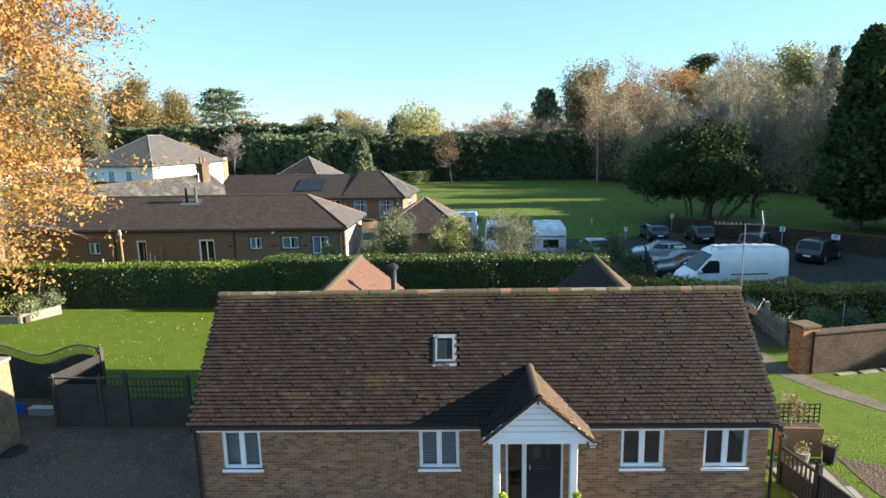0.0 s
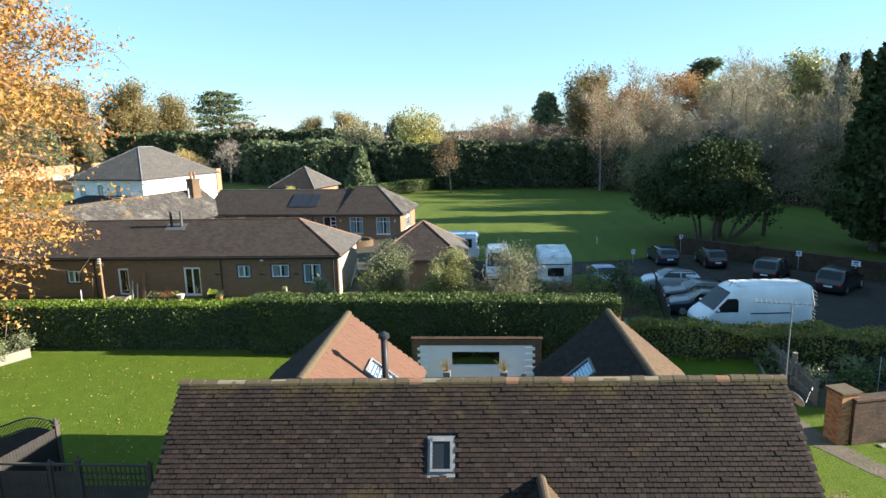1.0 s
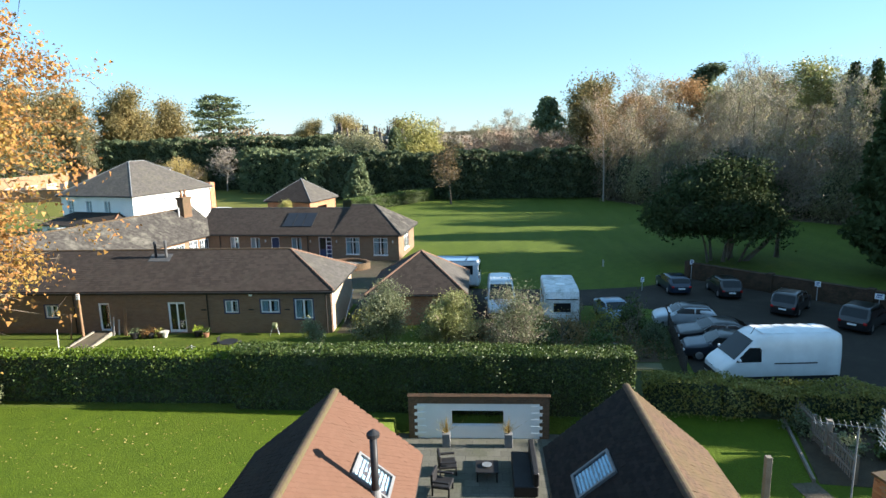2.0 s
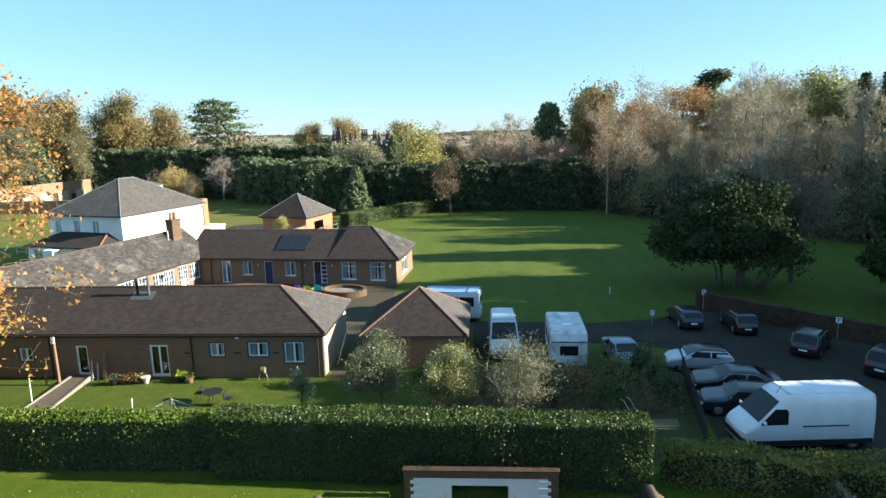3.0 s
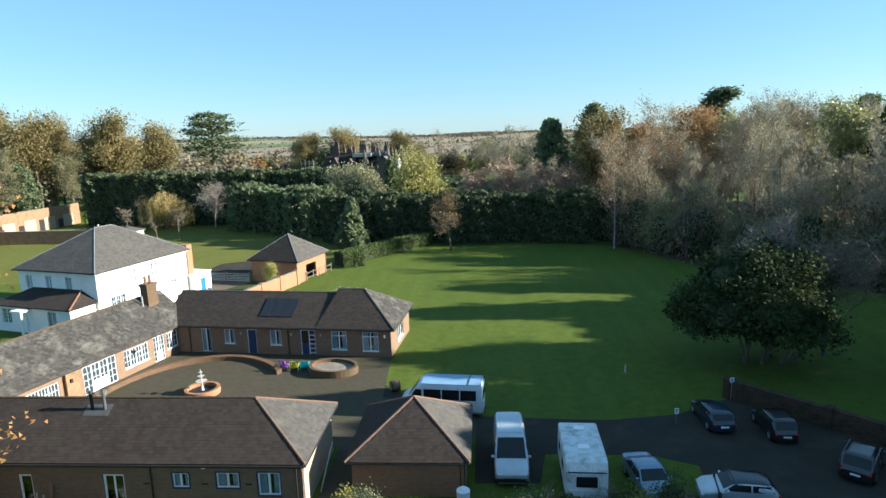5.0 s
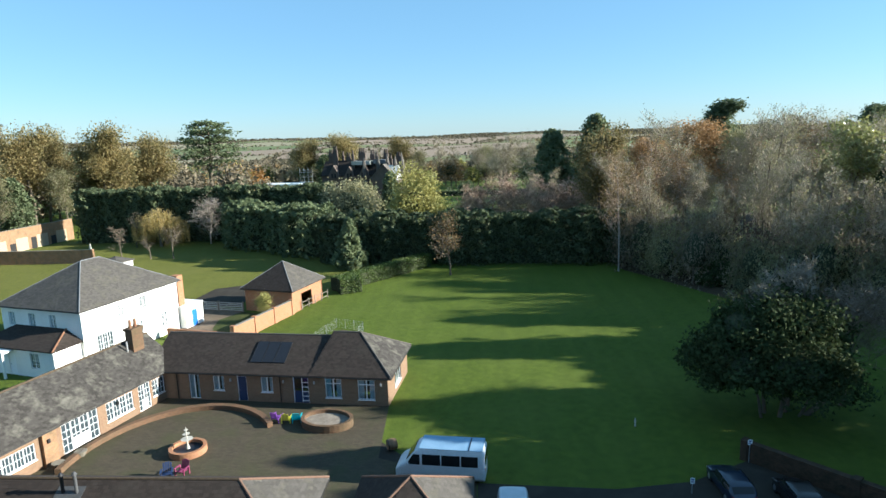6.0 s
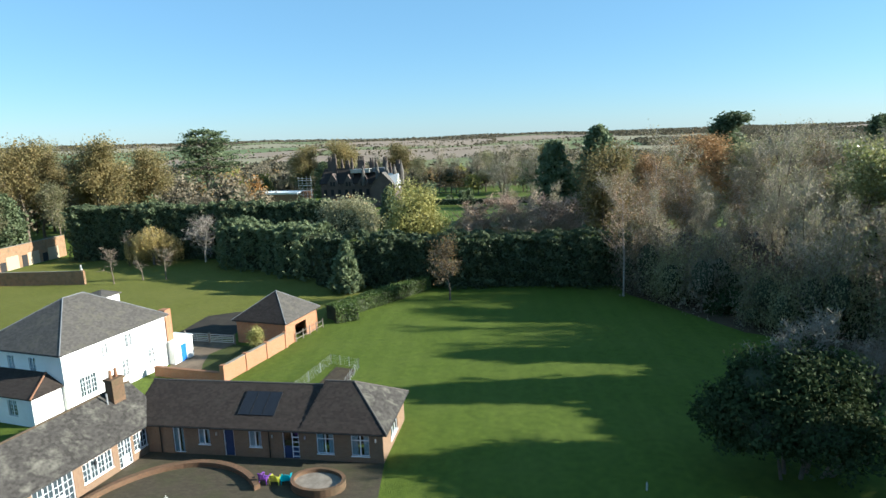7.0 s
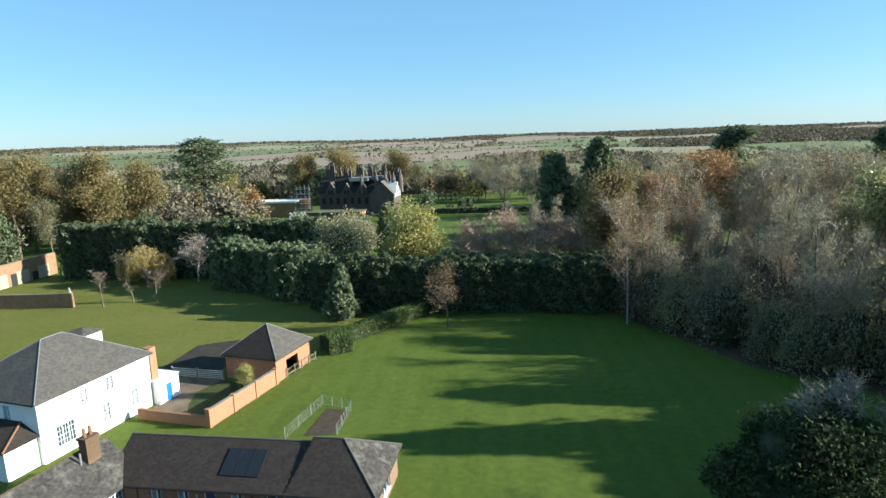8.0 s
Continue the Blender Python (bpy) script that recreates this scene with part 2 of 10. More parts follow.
M["slate_lichen"] = courses("lichened_slate_roof", (0.039, 0.0359, 0.0328), (0.0624, 0.0569, 0.0515), (0.0273, 0.0234, 0.0234), 0.3, 0.22, 0.01, stain=(0.156, 0.1482, 0.1248), amount=0.8, stain_scale=1.1)
M["slate_dark"] = courses("brown_slate_roof", (0.02124, 0.01656, 0.01418), (0.03067, 0.02419, 0.02066), (0.01534, 0.01296, 0.01181), 0.3, 0.2, 0.01, rough=0.85, bump=0.5, dist=0.012, stain=(0.05904, 0.05018, 0.03838), amount=0.4, stain_scale=0.8)
M["ridge"] = surface("ridge_tile", (0.048, 0.0336, 0.024), (0.1, 0.072, 0.0464), 3.0, 25.0, 0.9, stain=(0.088, 0.08, 0.024), amount=0.8, stain_scale=2.4)
M["hip"] = surface("hip_tile", (0.1224, 0.072, 0.0504), (0.1944, 0.1224, 0.0864), 2.0, 25.0, 0.9)
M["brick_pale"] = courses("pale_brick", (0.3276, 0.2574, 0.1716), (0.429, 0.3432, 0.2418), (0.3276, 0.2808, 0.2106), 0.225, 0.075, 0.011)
M["terracotta"] = surface("terracotta", (0.16, 0.08, 0.048), (0.248, 0.128, 0.072), 2.0, 25.0, 0.85, stain=(0.112, 0.096, 0.048), amount=0.5, stain_scale=2.0)
M["galv_dull"] = surface("dull_zinc", (0.05, 0.052, 0.055), (0.09, 0.092, 0.095), 3.0, 25.0, 0.7)
M["lead"] = surface("lead_flashing", (0.12, 0.126, 0.132), (0.192, 0.198, 0.204), 3.0, 25.0, 0.6)
M["glass"] = glassy("window_glass")
M["dark"] = surface("dark_interior", (0.012, 0.012, 0.014), (0.03, 0.03, 0.03), 2.0, 10.0, 0.8, bump=0)
M["door"] = surface("dark_blue_door", (0.008, 0.012, 0.022), (0.014, 0.02, 0.034), 2.0, 30.0, 0.35, bump=0.05, spec=0.5)
M["blue_door"] = surface("blue_door", (0.02, 0.11, 0.42), (0.03, 0.16, 0.5), 2.0, 30.0, 0.5, bump=0.05)
M["navy_door"] = surface("navy_door", (0.02, 0.035, 0.09), (0.03, 0.05, 0.12), 2.0, 30.0, 0.5, bump=0.05)
M["blind_grey"] = surface("grey_window_blind", (0.045, 0.05, 0.055), (0.08, 0.085, 0.09), 2.0, 30.0, 0.7, bump=0)
M["blind"] = surface("window_blind", (0.5, 0.5, 0.48), (0.62, 0.62, 0.6), 2.0, 30.0, 0.7, bump=0)
# pale blue of the sky's reflection in the rooflights, as a plain colour
M["rooflight_sky"] = surface("painted_sky_reflection", (0.46, 0.58, 0.66), (0.54, 0.66, 0.74), 2.0, 30.0, 0.7, bump=0, grain=0.05)
M["curtain"] = surface("curtain", (0.42, 0.45, 0.46), (0.6, 0.62, 0.62), 3.0, 20.0, 0.9)
M["wood_dark"] = surface("weathered_fence", (0.035, 0.03, 0.026), (0.075, 0.062, 0.05), 1.5, 22.0, 0.9, bump=0.5)
M["wood_grey"] = surface("grey_timber", (0.14, 0.12, 0.1), (0.25, 0.22, 0.18), 1.5, 22.0, 0.9, bump=0.5)
M["wood_pole"] = surface("brown_pole", (0.15, 0.09, 0.05), (0.26, 0.165, 0.095), 1.5, 22.0, 0.85, bump=0.4)
M["wood_white"] = surface("pale_painted_rail", (0.34, 0.323, 0.2975), (0.4675, 0.4505, 0.425), 1.5, 22.0, 0.8)
M["galv"] = surface("galvanised_metal", (0.4, 0.41, 0.42), (0.56, 0.57, 0.58), 3.0, 30.0, 0.45, metal=0.8, bump=0.1)
M["black_metal"] = surface("black_metal", (0.018, 0.018, 0.02), (0.035, 0.035, 0.038), 3.0, 30.0, 0.5, metal=0.3, bump=0.1)
M["plastic_blue"] = surface("blue_plastic", (0.02, 0.1, 0.4), (0.03, 0.15, 0.5), 3.0, 20.0, 0.5, bump=0)
M["solar"] = surface("solar_panel", (0.012, 0.014, 0.02), (0.02, 0.023, 0.03), 2.0, 30.0, 0.4, bump=0, spec=0.25)
M["stone"] = surface("carved_stone", (0.357, 0.34, 0.2975), (0.527, 0.51, 0.459), 3.0, 25.0, 0.9, stain=(0.17, 0.17, 0.1275), amount=0.5)
M["pebble"] = surface("brown_grey_pebbles", (0.12, 0.1, 0.08), (0.3, 0.26, 0.21), 2.0, 12.0, 0.9, bump=1.0, dist=0.05)
M["bark"] = surface("bark", (0.07, 0.055, 0.04), (0.16, 0.13, 0.1), 2.0, 12.0, 0.95, bump=1.0, dist=0.03, stain=(0.13, 0.14, 0.07), amount=0.4)
M["bark_pale"] = surface("pale_bark", (0.2, 0.17, 0.14), (0.36, 0.32, 0.27), 2.0, 12.0, 0.9, bump=0.6, dist=0.02)
M["twig_near"] = surface("brown_twigs", (0.13, 0.1, 0.075), (0.26, 0.21, 0.16), 0.6, 8.0, 0.9, bump=0)
M["twig"] = surface("bare_twigs", (0.2584, 0.2166, 0.1634), (0.418, 0.3572, 0.2774), 0.6, 8.0, 0.9, bump=0)
M["twig_grey"] = surface("grey_twigs", (0.17, 0.15, 0.12), (0.29, 0.255, 0.205), 0.6, 8.0, 0.9, bump=0)
M["twig_red"] = surface("reddish_twigs", (0.3, 0.215, 0.155), (0.44, 0.32, 0.235), 0.6, 8.0, 0.9, bump=0)
M["leaf_oak"] = leafy("oak_leaves", ((0.1, (0.192, 0.152, 0.032)), (0.35, (0.32, 0.2, 0.048)), (0.6, (0.344, 0.172, 0.056)), (0.9, (0.272, 0.12, 0.048))))
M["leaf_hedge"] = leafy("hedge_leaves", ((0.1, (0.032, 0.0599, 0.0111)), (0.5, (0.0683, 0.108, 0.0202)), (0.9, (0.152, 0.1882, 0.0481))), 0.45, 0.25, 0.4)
# lighter copy of the hedge leaves, with the sunlight on the top painted in
M["leaf_hedge_sunlit"] = leafy("sunlit_hedge_leaves", ((0.1, (0.0525, 0.0945, 0.0083)), (0.5, (0.1155, 0.1785, 0.015)), (0.9, (0.21, 0.273, 0.0315))), 0.5, 0.35, 0.3)
M["leaf_dark"] = leafy("evergreen_leaves", ((0.1, (0.075, 0.1, 0.05)), (0.5, (0.12, 0.15, 0.075)), (0.9, (0.19, 0.22, 0.115))), 0.6, 0.35)
M["leaf_yew"] = leafy("yew_leaves", ((0.1, (0.03, 0.045, 0.018)), (0.5, (0.048, 0.068, 0.027)), (0.9, (0.075, 0.095, 0.04))), 0.8, 0.2, 0.1)
M["leaf_green"] = leafy("orchard_leaves", ((0.1, (0.123, 0.1476, 0.0656)), (0.5, (0.205, 0.2296, 0.1148)), (0.9, (0.3444, 0.3444, 0.2132))), 0.45, 0.35, 0.4)
M["leaf_yellowgreen"] = leafy("yellowing_leaves", ((0.1, (0.1394, 0.164, 0.0492)), (0.5, (0.246, 0.2542, 0.0902)), (0.9, (0.3854, 0.3608, 0.164))), 0.45, 0.35, 0.4)
M["leaf_yellow"] = leafy("yellow_leaves", ((0.1, (0.17, 0.17, 0.051)), (0.5, (0.289, 0.272, 0.085)), (0.9, (0.408, 0.3655, 0.1445))))
M["leaf_pale"] = leafy("pale_olive_leaves", ((0.1, (0.2, 0.2, 0.1)), (0.5, (0.32, 0.3, 0.165)), (0.9, (0.45, 0.42, 0.26))))
M["leaf_olive"] = leafy("olive_leaves", ((0.1, (0.100, 0.112, 0.025)), (0.5, (0.213, 0.213, 0.050)), (0.9, (0.350, 0.300, 0.100))))
M["leaf_brown"] = leafy("brown_leaves", ((0.1, (0.13, 0.1, 0.045)), (0.5, (0.22, 0.15, 0.065)), (0.9, (0.32, 0.2, 0.085))))
M["leaf_russet"] = leafy("russet_leaves", ((0.1, (0.2125, 0.1438, 0.06875)), (0.5, (0.3375, 0.2063, 0.09375)), (0.9, (0.4375, 0.275, 0.125))))
M["leaf_orange"] = leafy("orange_leaves", ((0.1, (0.204, 0.119, 0.0425)), (0.5, (0.323, 0.17, 0.0553)), (0.9, (0.391, 0.2295, 0.085))))
M["leaf_willow"] = leafy("willow_leaves", ((0.1, (0.255, 0.204, 0.068)), (0.5, (0.408, 0.323, 0.119)), (0.9, (0.51, 0.408, 0.17))), 0.6, 0.5)
M["leaf_lime"] = leafy("lime_leaves", ((0.1, (0.25, 0.36, 0.03)), (0.5, (0.4, 0.5, 0.05)), (0.9, (0.55, 0.6, 0.1))))
M["far_wood"] = leafy("far_woodland", ((0.1, (0.075, 0.075, 0.045)), (0.5, (0.13, 0.115, 0.075)), (0.9, (0.2, 0.165, 0.11))), 0.9, 0.25)
M["far_tree"] = leafy("distant_bare_trees", ((0.1, (0.12, 0.105, 0.07)), (0.5, (0.19, 0.16, 0.11)), (0.9, (0.28, 0.23, 0.16))), 0.9, 0.3)
M["leaf_wood"] = leafy("grey_olive_leaves", ((0.1, (0.15, 0.155, 0.075)), (0.5, (0.25, 0.24, 0.125)), (0.9, (0.38, 0.345, 0.2))), 0.6, 0.5)
M["leaf_park"] = leafy("olive_brown_leaves", ((0.1, (0.13, 0.125, 0.05)), (0.5, (0.225, 0.185, 0.078)), (0.9, (0.35, 0.26, 0.11))), 0.6, 0.45)
# dark fill for plant cores: the shade between leaves, put into the colour
M["core"] = surface("foliage_shade", (0.038, 0.045, 0.028), (0.072, 0.082, 0.05), 1.0, 6.0, 1.0, bump=1.0, dist=0.2, spec=0.0)


def paint(name, c, flake=0.0, rough=0.3):
    m, b = material(name, rough, flake, 0.5)
    tc = node(m, "ShaderNodeTexCoord")
    n = node(m, "ShaderNodeTexNoise", Scale=1.5, Detail=5.0)
    link(m, tc.outputs["Object"], n.inputs["Vector"])
    link(m, ramp(m, n.outputs["Fac"], ((0.35, tuple(v * 0.85 for v in c)), (0.7, c))), b.inputs["Base Color"])
    b.inputs["Coat Weight"].default_value, b.inputs["Coat Roughness"].default_value = 0.6, 0.05
    return m


M["car_white"] = paint("white_car_paint", (0.72, 0.73, 0.74))
M["car_silver"] = paint("silver_car_paint", (0.5, 0.53, 0.57), 0.3)
M["car_bluegrey"] = paint("blue_grey_car_paint", (0.2, 0.27, 0.36), 0.4)
M["car_navy"] = paint("navy_car_paint", (0.0225, 0.03, 0.0475), 0.3)
M["car_black"] = paint("black_car_paint", (0.012, 0.012, 0.014))
M["car_blue"] = paint("dark_blue_car_paint", (0.015, 0.025, 0.05), 0.2)
M["car_glass"] = surface("tinted_car_glass", (0.01, 0.012, 0.014), (0.018, 0.02, 0.022), 1.0, 10.0, 0.08, bump=0, spec=0.35)
M["tyre"] = surface("tyre_rubber", (0.012, 0.012, 0.012), (0.024, 0.024, 0.024), 3.0, 30.0, 0.9)
M["rim"] = surface("alloy_rim", (0.35, 0.35, 0.36), (0.5, 0.5, 0.52), 3.0, 30.0, 0.35, metal=0.8, bump=0)
M["lamp_red"] = surface("red_lamp_lens", (0.3, 0.01, 0.01), (0.4, 0.02, 0.02), 3.0, 30.0, 0.2, bump=0, spec=0.6)
M["lamp_clear"] = surface("clear_lamp_lens", (0.5, 0.52, 0.54), (0.65, 0.66, 0.68), 3.0, 30.0, 0.15, bump=0, spec=0.7)
M["grp"] = surface("weathered_caravan_shell", (0.5, 0.52, 0.53), (0.7, 0.71, 0.72), 0.9, 12.0, 0.5, bump=0.1, stain=(0.16, 0.18, 0.14), amount=0.8, stain_scale=1.2)
M["bus_roof"] = surface("blue_grey_bus_roof", (0.16, 0.27, 0.4), (0.22, 0.34, 0.48), 0.9, 12.0, 0.35, bump=0.05, grain=0.1)
M["grp_blue"] = surface("pale_minibus_paint", (0.55, 0.57, 0.6), (0.66, 0.68, 0.7), 0.9, 12.0, 0.35, bump=0.05)
M["purple"] = surface("purple_paint", (0.16, 0.05, 0.3), (0.22, 0.08, 0.38), 2, 20, 0.6, bump=0.1)
M["yellow"] = surface("yellow_paint", (0.5, 0.48, 0.04), (0.6, 0.56, 0.07), 2, 20, 0.6, bump=0.1)
M["cyan"] = surface("turquoise_paint", (0.02, 0.36, 0.45), (0.04, 0.45, 0.52), 2, 20, 0.6, bump=0.1)
M["pink"] = surface("pink_paint", (0.22, 0.04, 0.1), (0.3, 0.06, 0.14), 2, 20, 0.6, bump=0.1)
M["red"] = surface("red_paint", (0.45, 0.03, 0.03), (0.55, 0.05, 0.04), 2, 20, 0.5, bump=0.1)
M["sign"] = surface("sign_face", (0.7, 0.72, 0.74), (0.8, 0.8, 0.82), 2, 20, 0.5, bump=0)
M["ink"] = surface("sign_ink", (0.02, 0.04, 0.15), (0.03, 0.06, 0.2), 2, 20, 0.6, bump=0)


def tile_material(name, stops, moss, amount, lichen, crest=None, start=0.5):
    """Roof tiles or slates: each piece has its own tone, with moss in drifts and fine lichen; crest is the height above which moss thickens."""
    m, b = material(name, 0.9, 0.0, 0.2)
    geo, info = node(m, "ShaderNodeNewGeometry"), node(m, "ShaderNodeObjectInfo")
    add = node(m, "ShaderNodeMath")
    add.operation = 'ADD'
    link(m, geo.outputs["Random Per Island"], add.inputs[0])
    link(m, info.outputs["Random"], add.inputs[1])
    frac = node(m, "ShaderNodeMath")
    frac.operation = 'FRACT'
    link(m, add.outputs[0], frac.inputs[0])
    c = ramp(m, frac.outputs[0], stops)
    big = node(m, "ShaderNodeTexNoise", Scale=0.8, Detail=8.0, Roughness=0.7)
    fine = node(m, "ShaderNodeTexNoise", Scale=26.0, Detail=5.0, Roughness=0.65)
    for n in (big, fine):
        link(m, geo.outputs["Position"], n.inputs["Vector"])
    f = big.outputs["Fac"]
    if crest:
        sep = node(m, "ShaderNodeSeparateXYZ")
        link(m, geo.outputs["Position"], sep.inputs[0])
        up = node(m, "ShaderNodeMapRange")
        for key, v in (("From Min", crest), ("From Max", crest + 0.7), ("To Min", 0.0), ("To Max", 0.19)):
            up.inputs[key].default_value = v
        link(m, sep.outputs["Z"], up.inputs["Value"])
        both = node(m, "ShaderNodeMath")
        both.operation = 'ADD'
        link(m, f, both.inputs[0])
        link(m, up.outputs[0], both.inputs[1])
        f = both.outputs[0]
    c = mixed(m, ramp(m, f, ((start, (0, 0, 0)), (start + 0.2, (amount,) * 3))), c, moss)
    c = mixed(m, ramp(m, fine.outputs["Fac"], ((0.57, (0, 0, 0)), (0.72, (0.42,) * 3))), c, lichen)
    link(m, c, b.inputs["Base Color"])
    bumped(m, b, fine.outputs["Fac"], 0.3, 0.006)
    return m


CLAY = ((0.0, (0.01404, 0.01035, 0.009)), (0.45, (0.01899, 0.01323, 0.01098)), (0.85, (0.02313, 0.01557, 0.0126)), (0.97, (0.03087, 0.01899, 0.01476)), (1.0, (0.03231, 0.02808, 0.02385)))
# dark tones for slopes turned from the sun, shade included in the colour
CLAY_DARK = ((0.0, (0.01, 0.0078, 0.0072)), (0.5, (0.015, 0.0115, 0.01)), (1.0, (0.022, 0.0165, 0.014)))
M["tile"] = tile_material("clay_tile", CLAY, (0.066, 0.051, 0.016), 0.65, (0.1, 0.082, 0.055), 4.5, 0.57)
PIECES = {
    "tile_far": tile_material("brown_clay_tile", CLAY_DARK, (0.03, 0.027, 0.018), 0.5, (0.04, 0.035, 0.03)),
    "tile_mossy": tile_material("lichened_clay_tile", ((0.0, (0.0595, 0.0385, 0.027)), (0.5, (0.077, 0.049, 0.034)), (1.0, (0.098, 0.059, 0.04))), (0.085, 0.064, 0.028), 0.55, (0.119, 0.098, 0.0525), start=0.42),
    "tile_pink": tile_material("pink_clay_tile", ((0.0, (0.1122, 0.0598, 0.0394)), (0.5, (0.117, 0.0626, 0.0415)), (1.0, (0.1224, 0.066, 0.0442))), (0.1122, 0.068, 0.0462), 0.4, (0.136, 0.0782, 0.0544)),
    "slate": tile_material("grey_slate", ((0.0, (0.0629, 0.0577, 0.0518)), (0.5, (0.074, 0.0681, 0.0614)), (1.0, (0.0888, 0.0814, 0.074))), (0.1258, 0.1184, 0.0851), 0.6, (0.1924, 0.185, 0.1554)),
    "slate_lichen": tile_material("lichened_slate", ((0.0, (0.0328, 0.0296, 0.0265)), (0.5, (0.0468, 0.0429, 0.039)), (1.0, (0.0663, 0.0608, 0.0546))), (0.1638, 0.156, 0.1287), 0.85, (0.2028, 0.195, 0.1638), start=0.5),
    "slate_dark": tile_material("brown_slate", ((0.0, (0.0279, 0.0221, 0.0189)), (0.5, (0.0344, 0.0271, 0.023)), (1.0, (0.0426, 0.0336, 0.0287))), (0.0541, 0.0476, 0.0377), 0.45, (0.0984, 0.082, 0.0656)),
}
M["mortar"] = surface("lime_mortar", (0.34, 0.29, 0.21), (0.46, 0.4, 0.3), 1.5, 40.0, 0.95, bump=0.4, dist=0.004)
M["brick_front"] = tile_material("brown_facing_brick", ((0.0, (0.15, 0.08, 0.046)), (0.35, (0.215, 0.112, 0.062)), (0.7, (0.28, 0.148, 0.08)), (0.92, (0.34, 0.19, 0.105)), (1.0, (0.11, 0.075, 0.058))), (0.17, 0.13, 0.09), 0.35, (0.36, 0.29, 0.2))

# ---- mesh tools ----
rng = np.random.default_rng(7)


def finish(bm, material, smooth=False):
    """Turn a bmesh into a mesh with a UV map in metres along each face."""
    bmesh.ops.recalc_face_normals(bm, faces=bm.faces)
    layer = bm.loops.layers.uv.new("uv")
    for f in bm.faces:
        f.smooth = smooth
        n = f.normal
        u = Vector((0, 0, 1)).cross(n)
        u = u.normalized() if u.length > 1e-3 else Vector((1, 0, 0))
        v = n.cross(u)
        for l in f.loops:
            l[layer].uv = (l.vert.co.dot(u), l.vert.co.dot(v))
    me = bpy.data.meshes.new("mesh")
    bm.to_mesh(me)
    bm.free()
    me.materials.append(material)
    return me


def part(name, bm, material, parent=None, label="", smooth=False):
    ob = new(name, finish(bm, material, smooth) if isinstance(bm, bmesh.types.BMesh) else bm)
    if parent:
        ob.parent = parent
    return tagged(ob, label) if label else ob


def thing(name, label, category, m=None, group="", kind=""):
    ob = new(name)
    ob.empty_display_size = 0.3
    if m is not None:
        ob.matrix_basis = m
    return tagged(ob, label, category, group, kind)


def np_mesh(V, F, material, smooth=False):
    """A mesh from arrays of vertices and equal-sided faces."""
    V, F = np.asarray(V, dtype=np.float32), np.asarray(F, dtype=np.int32)
    me = bpy.data.meshes.new("mesh")
    me.vertices.add(len(V))
    me.vertices.foreach_set("co", V.ravel())
    me.loops.add(F.size)
    me.loops.foreach_set("vertex_index", F.ravel())
    me.polygons.add(len(F))
    me.polygons.foreach_set("loop_start", np.arange(0, F.size, F.shape[1], dtype=np.int32))
    me.polygons.foreach_set("use_smooth", np.full(len(F), smooth, dtype=bool))
    me.update(calc_edges=True)
    me.materials.append(material)
    return me


def box(bm, x0, x1, y0, y1, z0, z1, bevel=0.0):
    made = bmesh.ops.create_cube(bm, size=1.0)["verts"]
    for v in made:
        v.co = Vector((x0 + (v.co.x + 0.5) * (x1 - x0), y0 + (v.co.y + 0.5) * (y1 - y0), z0 + (v.co.z + 0.5) * (z1 - z0)))
    if bevel:
        edges = list({e for v in made for e in v.link_edges})
        bmesh.ops.bevel(bm, geom=edges, offset=bevel, segments=1, affect='EDGES')
    return bm


def boxed(x0, x1, y0, y1, z0, z1, bevel=0.0):
    return box(bmesh.new(), x0, x1, y0, y1, z0, z1, bevel)


def rod(bm, a, b, r0, r1=None, sides=8):
    a, b = Vector(a), Vector(b)
    r1 = r0 if r1 is None else r1
    d = (b - a)
    made = bmesh.ops.create_cone(bm, cap_ends=True, segments=sides, radius1=r0, radius2=r1, depth=d.length)["verts"]
    q = d.to_track_quat("Z", "Y").to_matrix().to_4x4()
    bmesh.ops.transform(bm, matrix=Matrix.Translation((a + b) / 2) @ q, verts=made)
    return bm


def slab(bm, points, thick):
    """A plate under a polygon of points, thick metres downwards."""
    top = [bm.verts.new(p) for p in points]
    low = [bm.verts.new((p[0], p[1], p[2] - thick)) for p in points]
    bm.faces.new(top)
    bm.faces.new(low[::-1])
    for i in range(len(points)):
        j = (i + 1) % len(points)
        bm.faces.new((top[j], top[i], low[i], low[j]))
    return bm


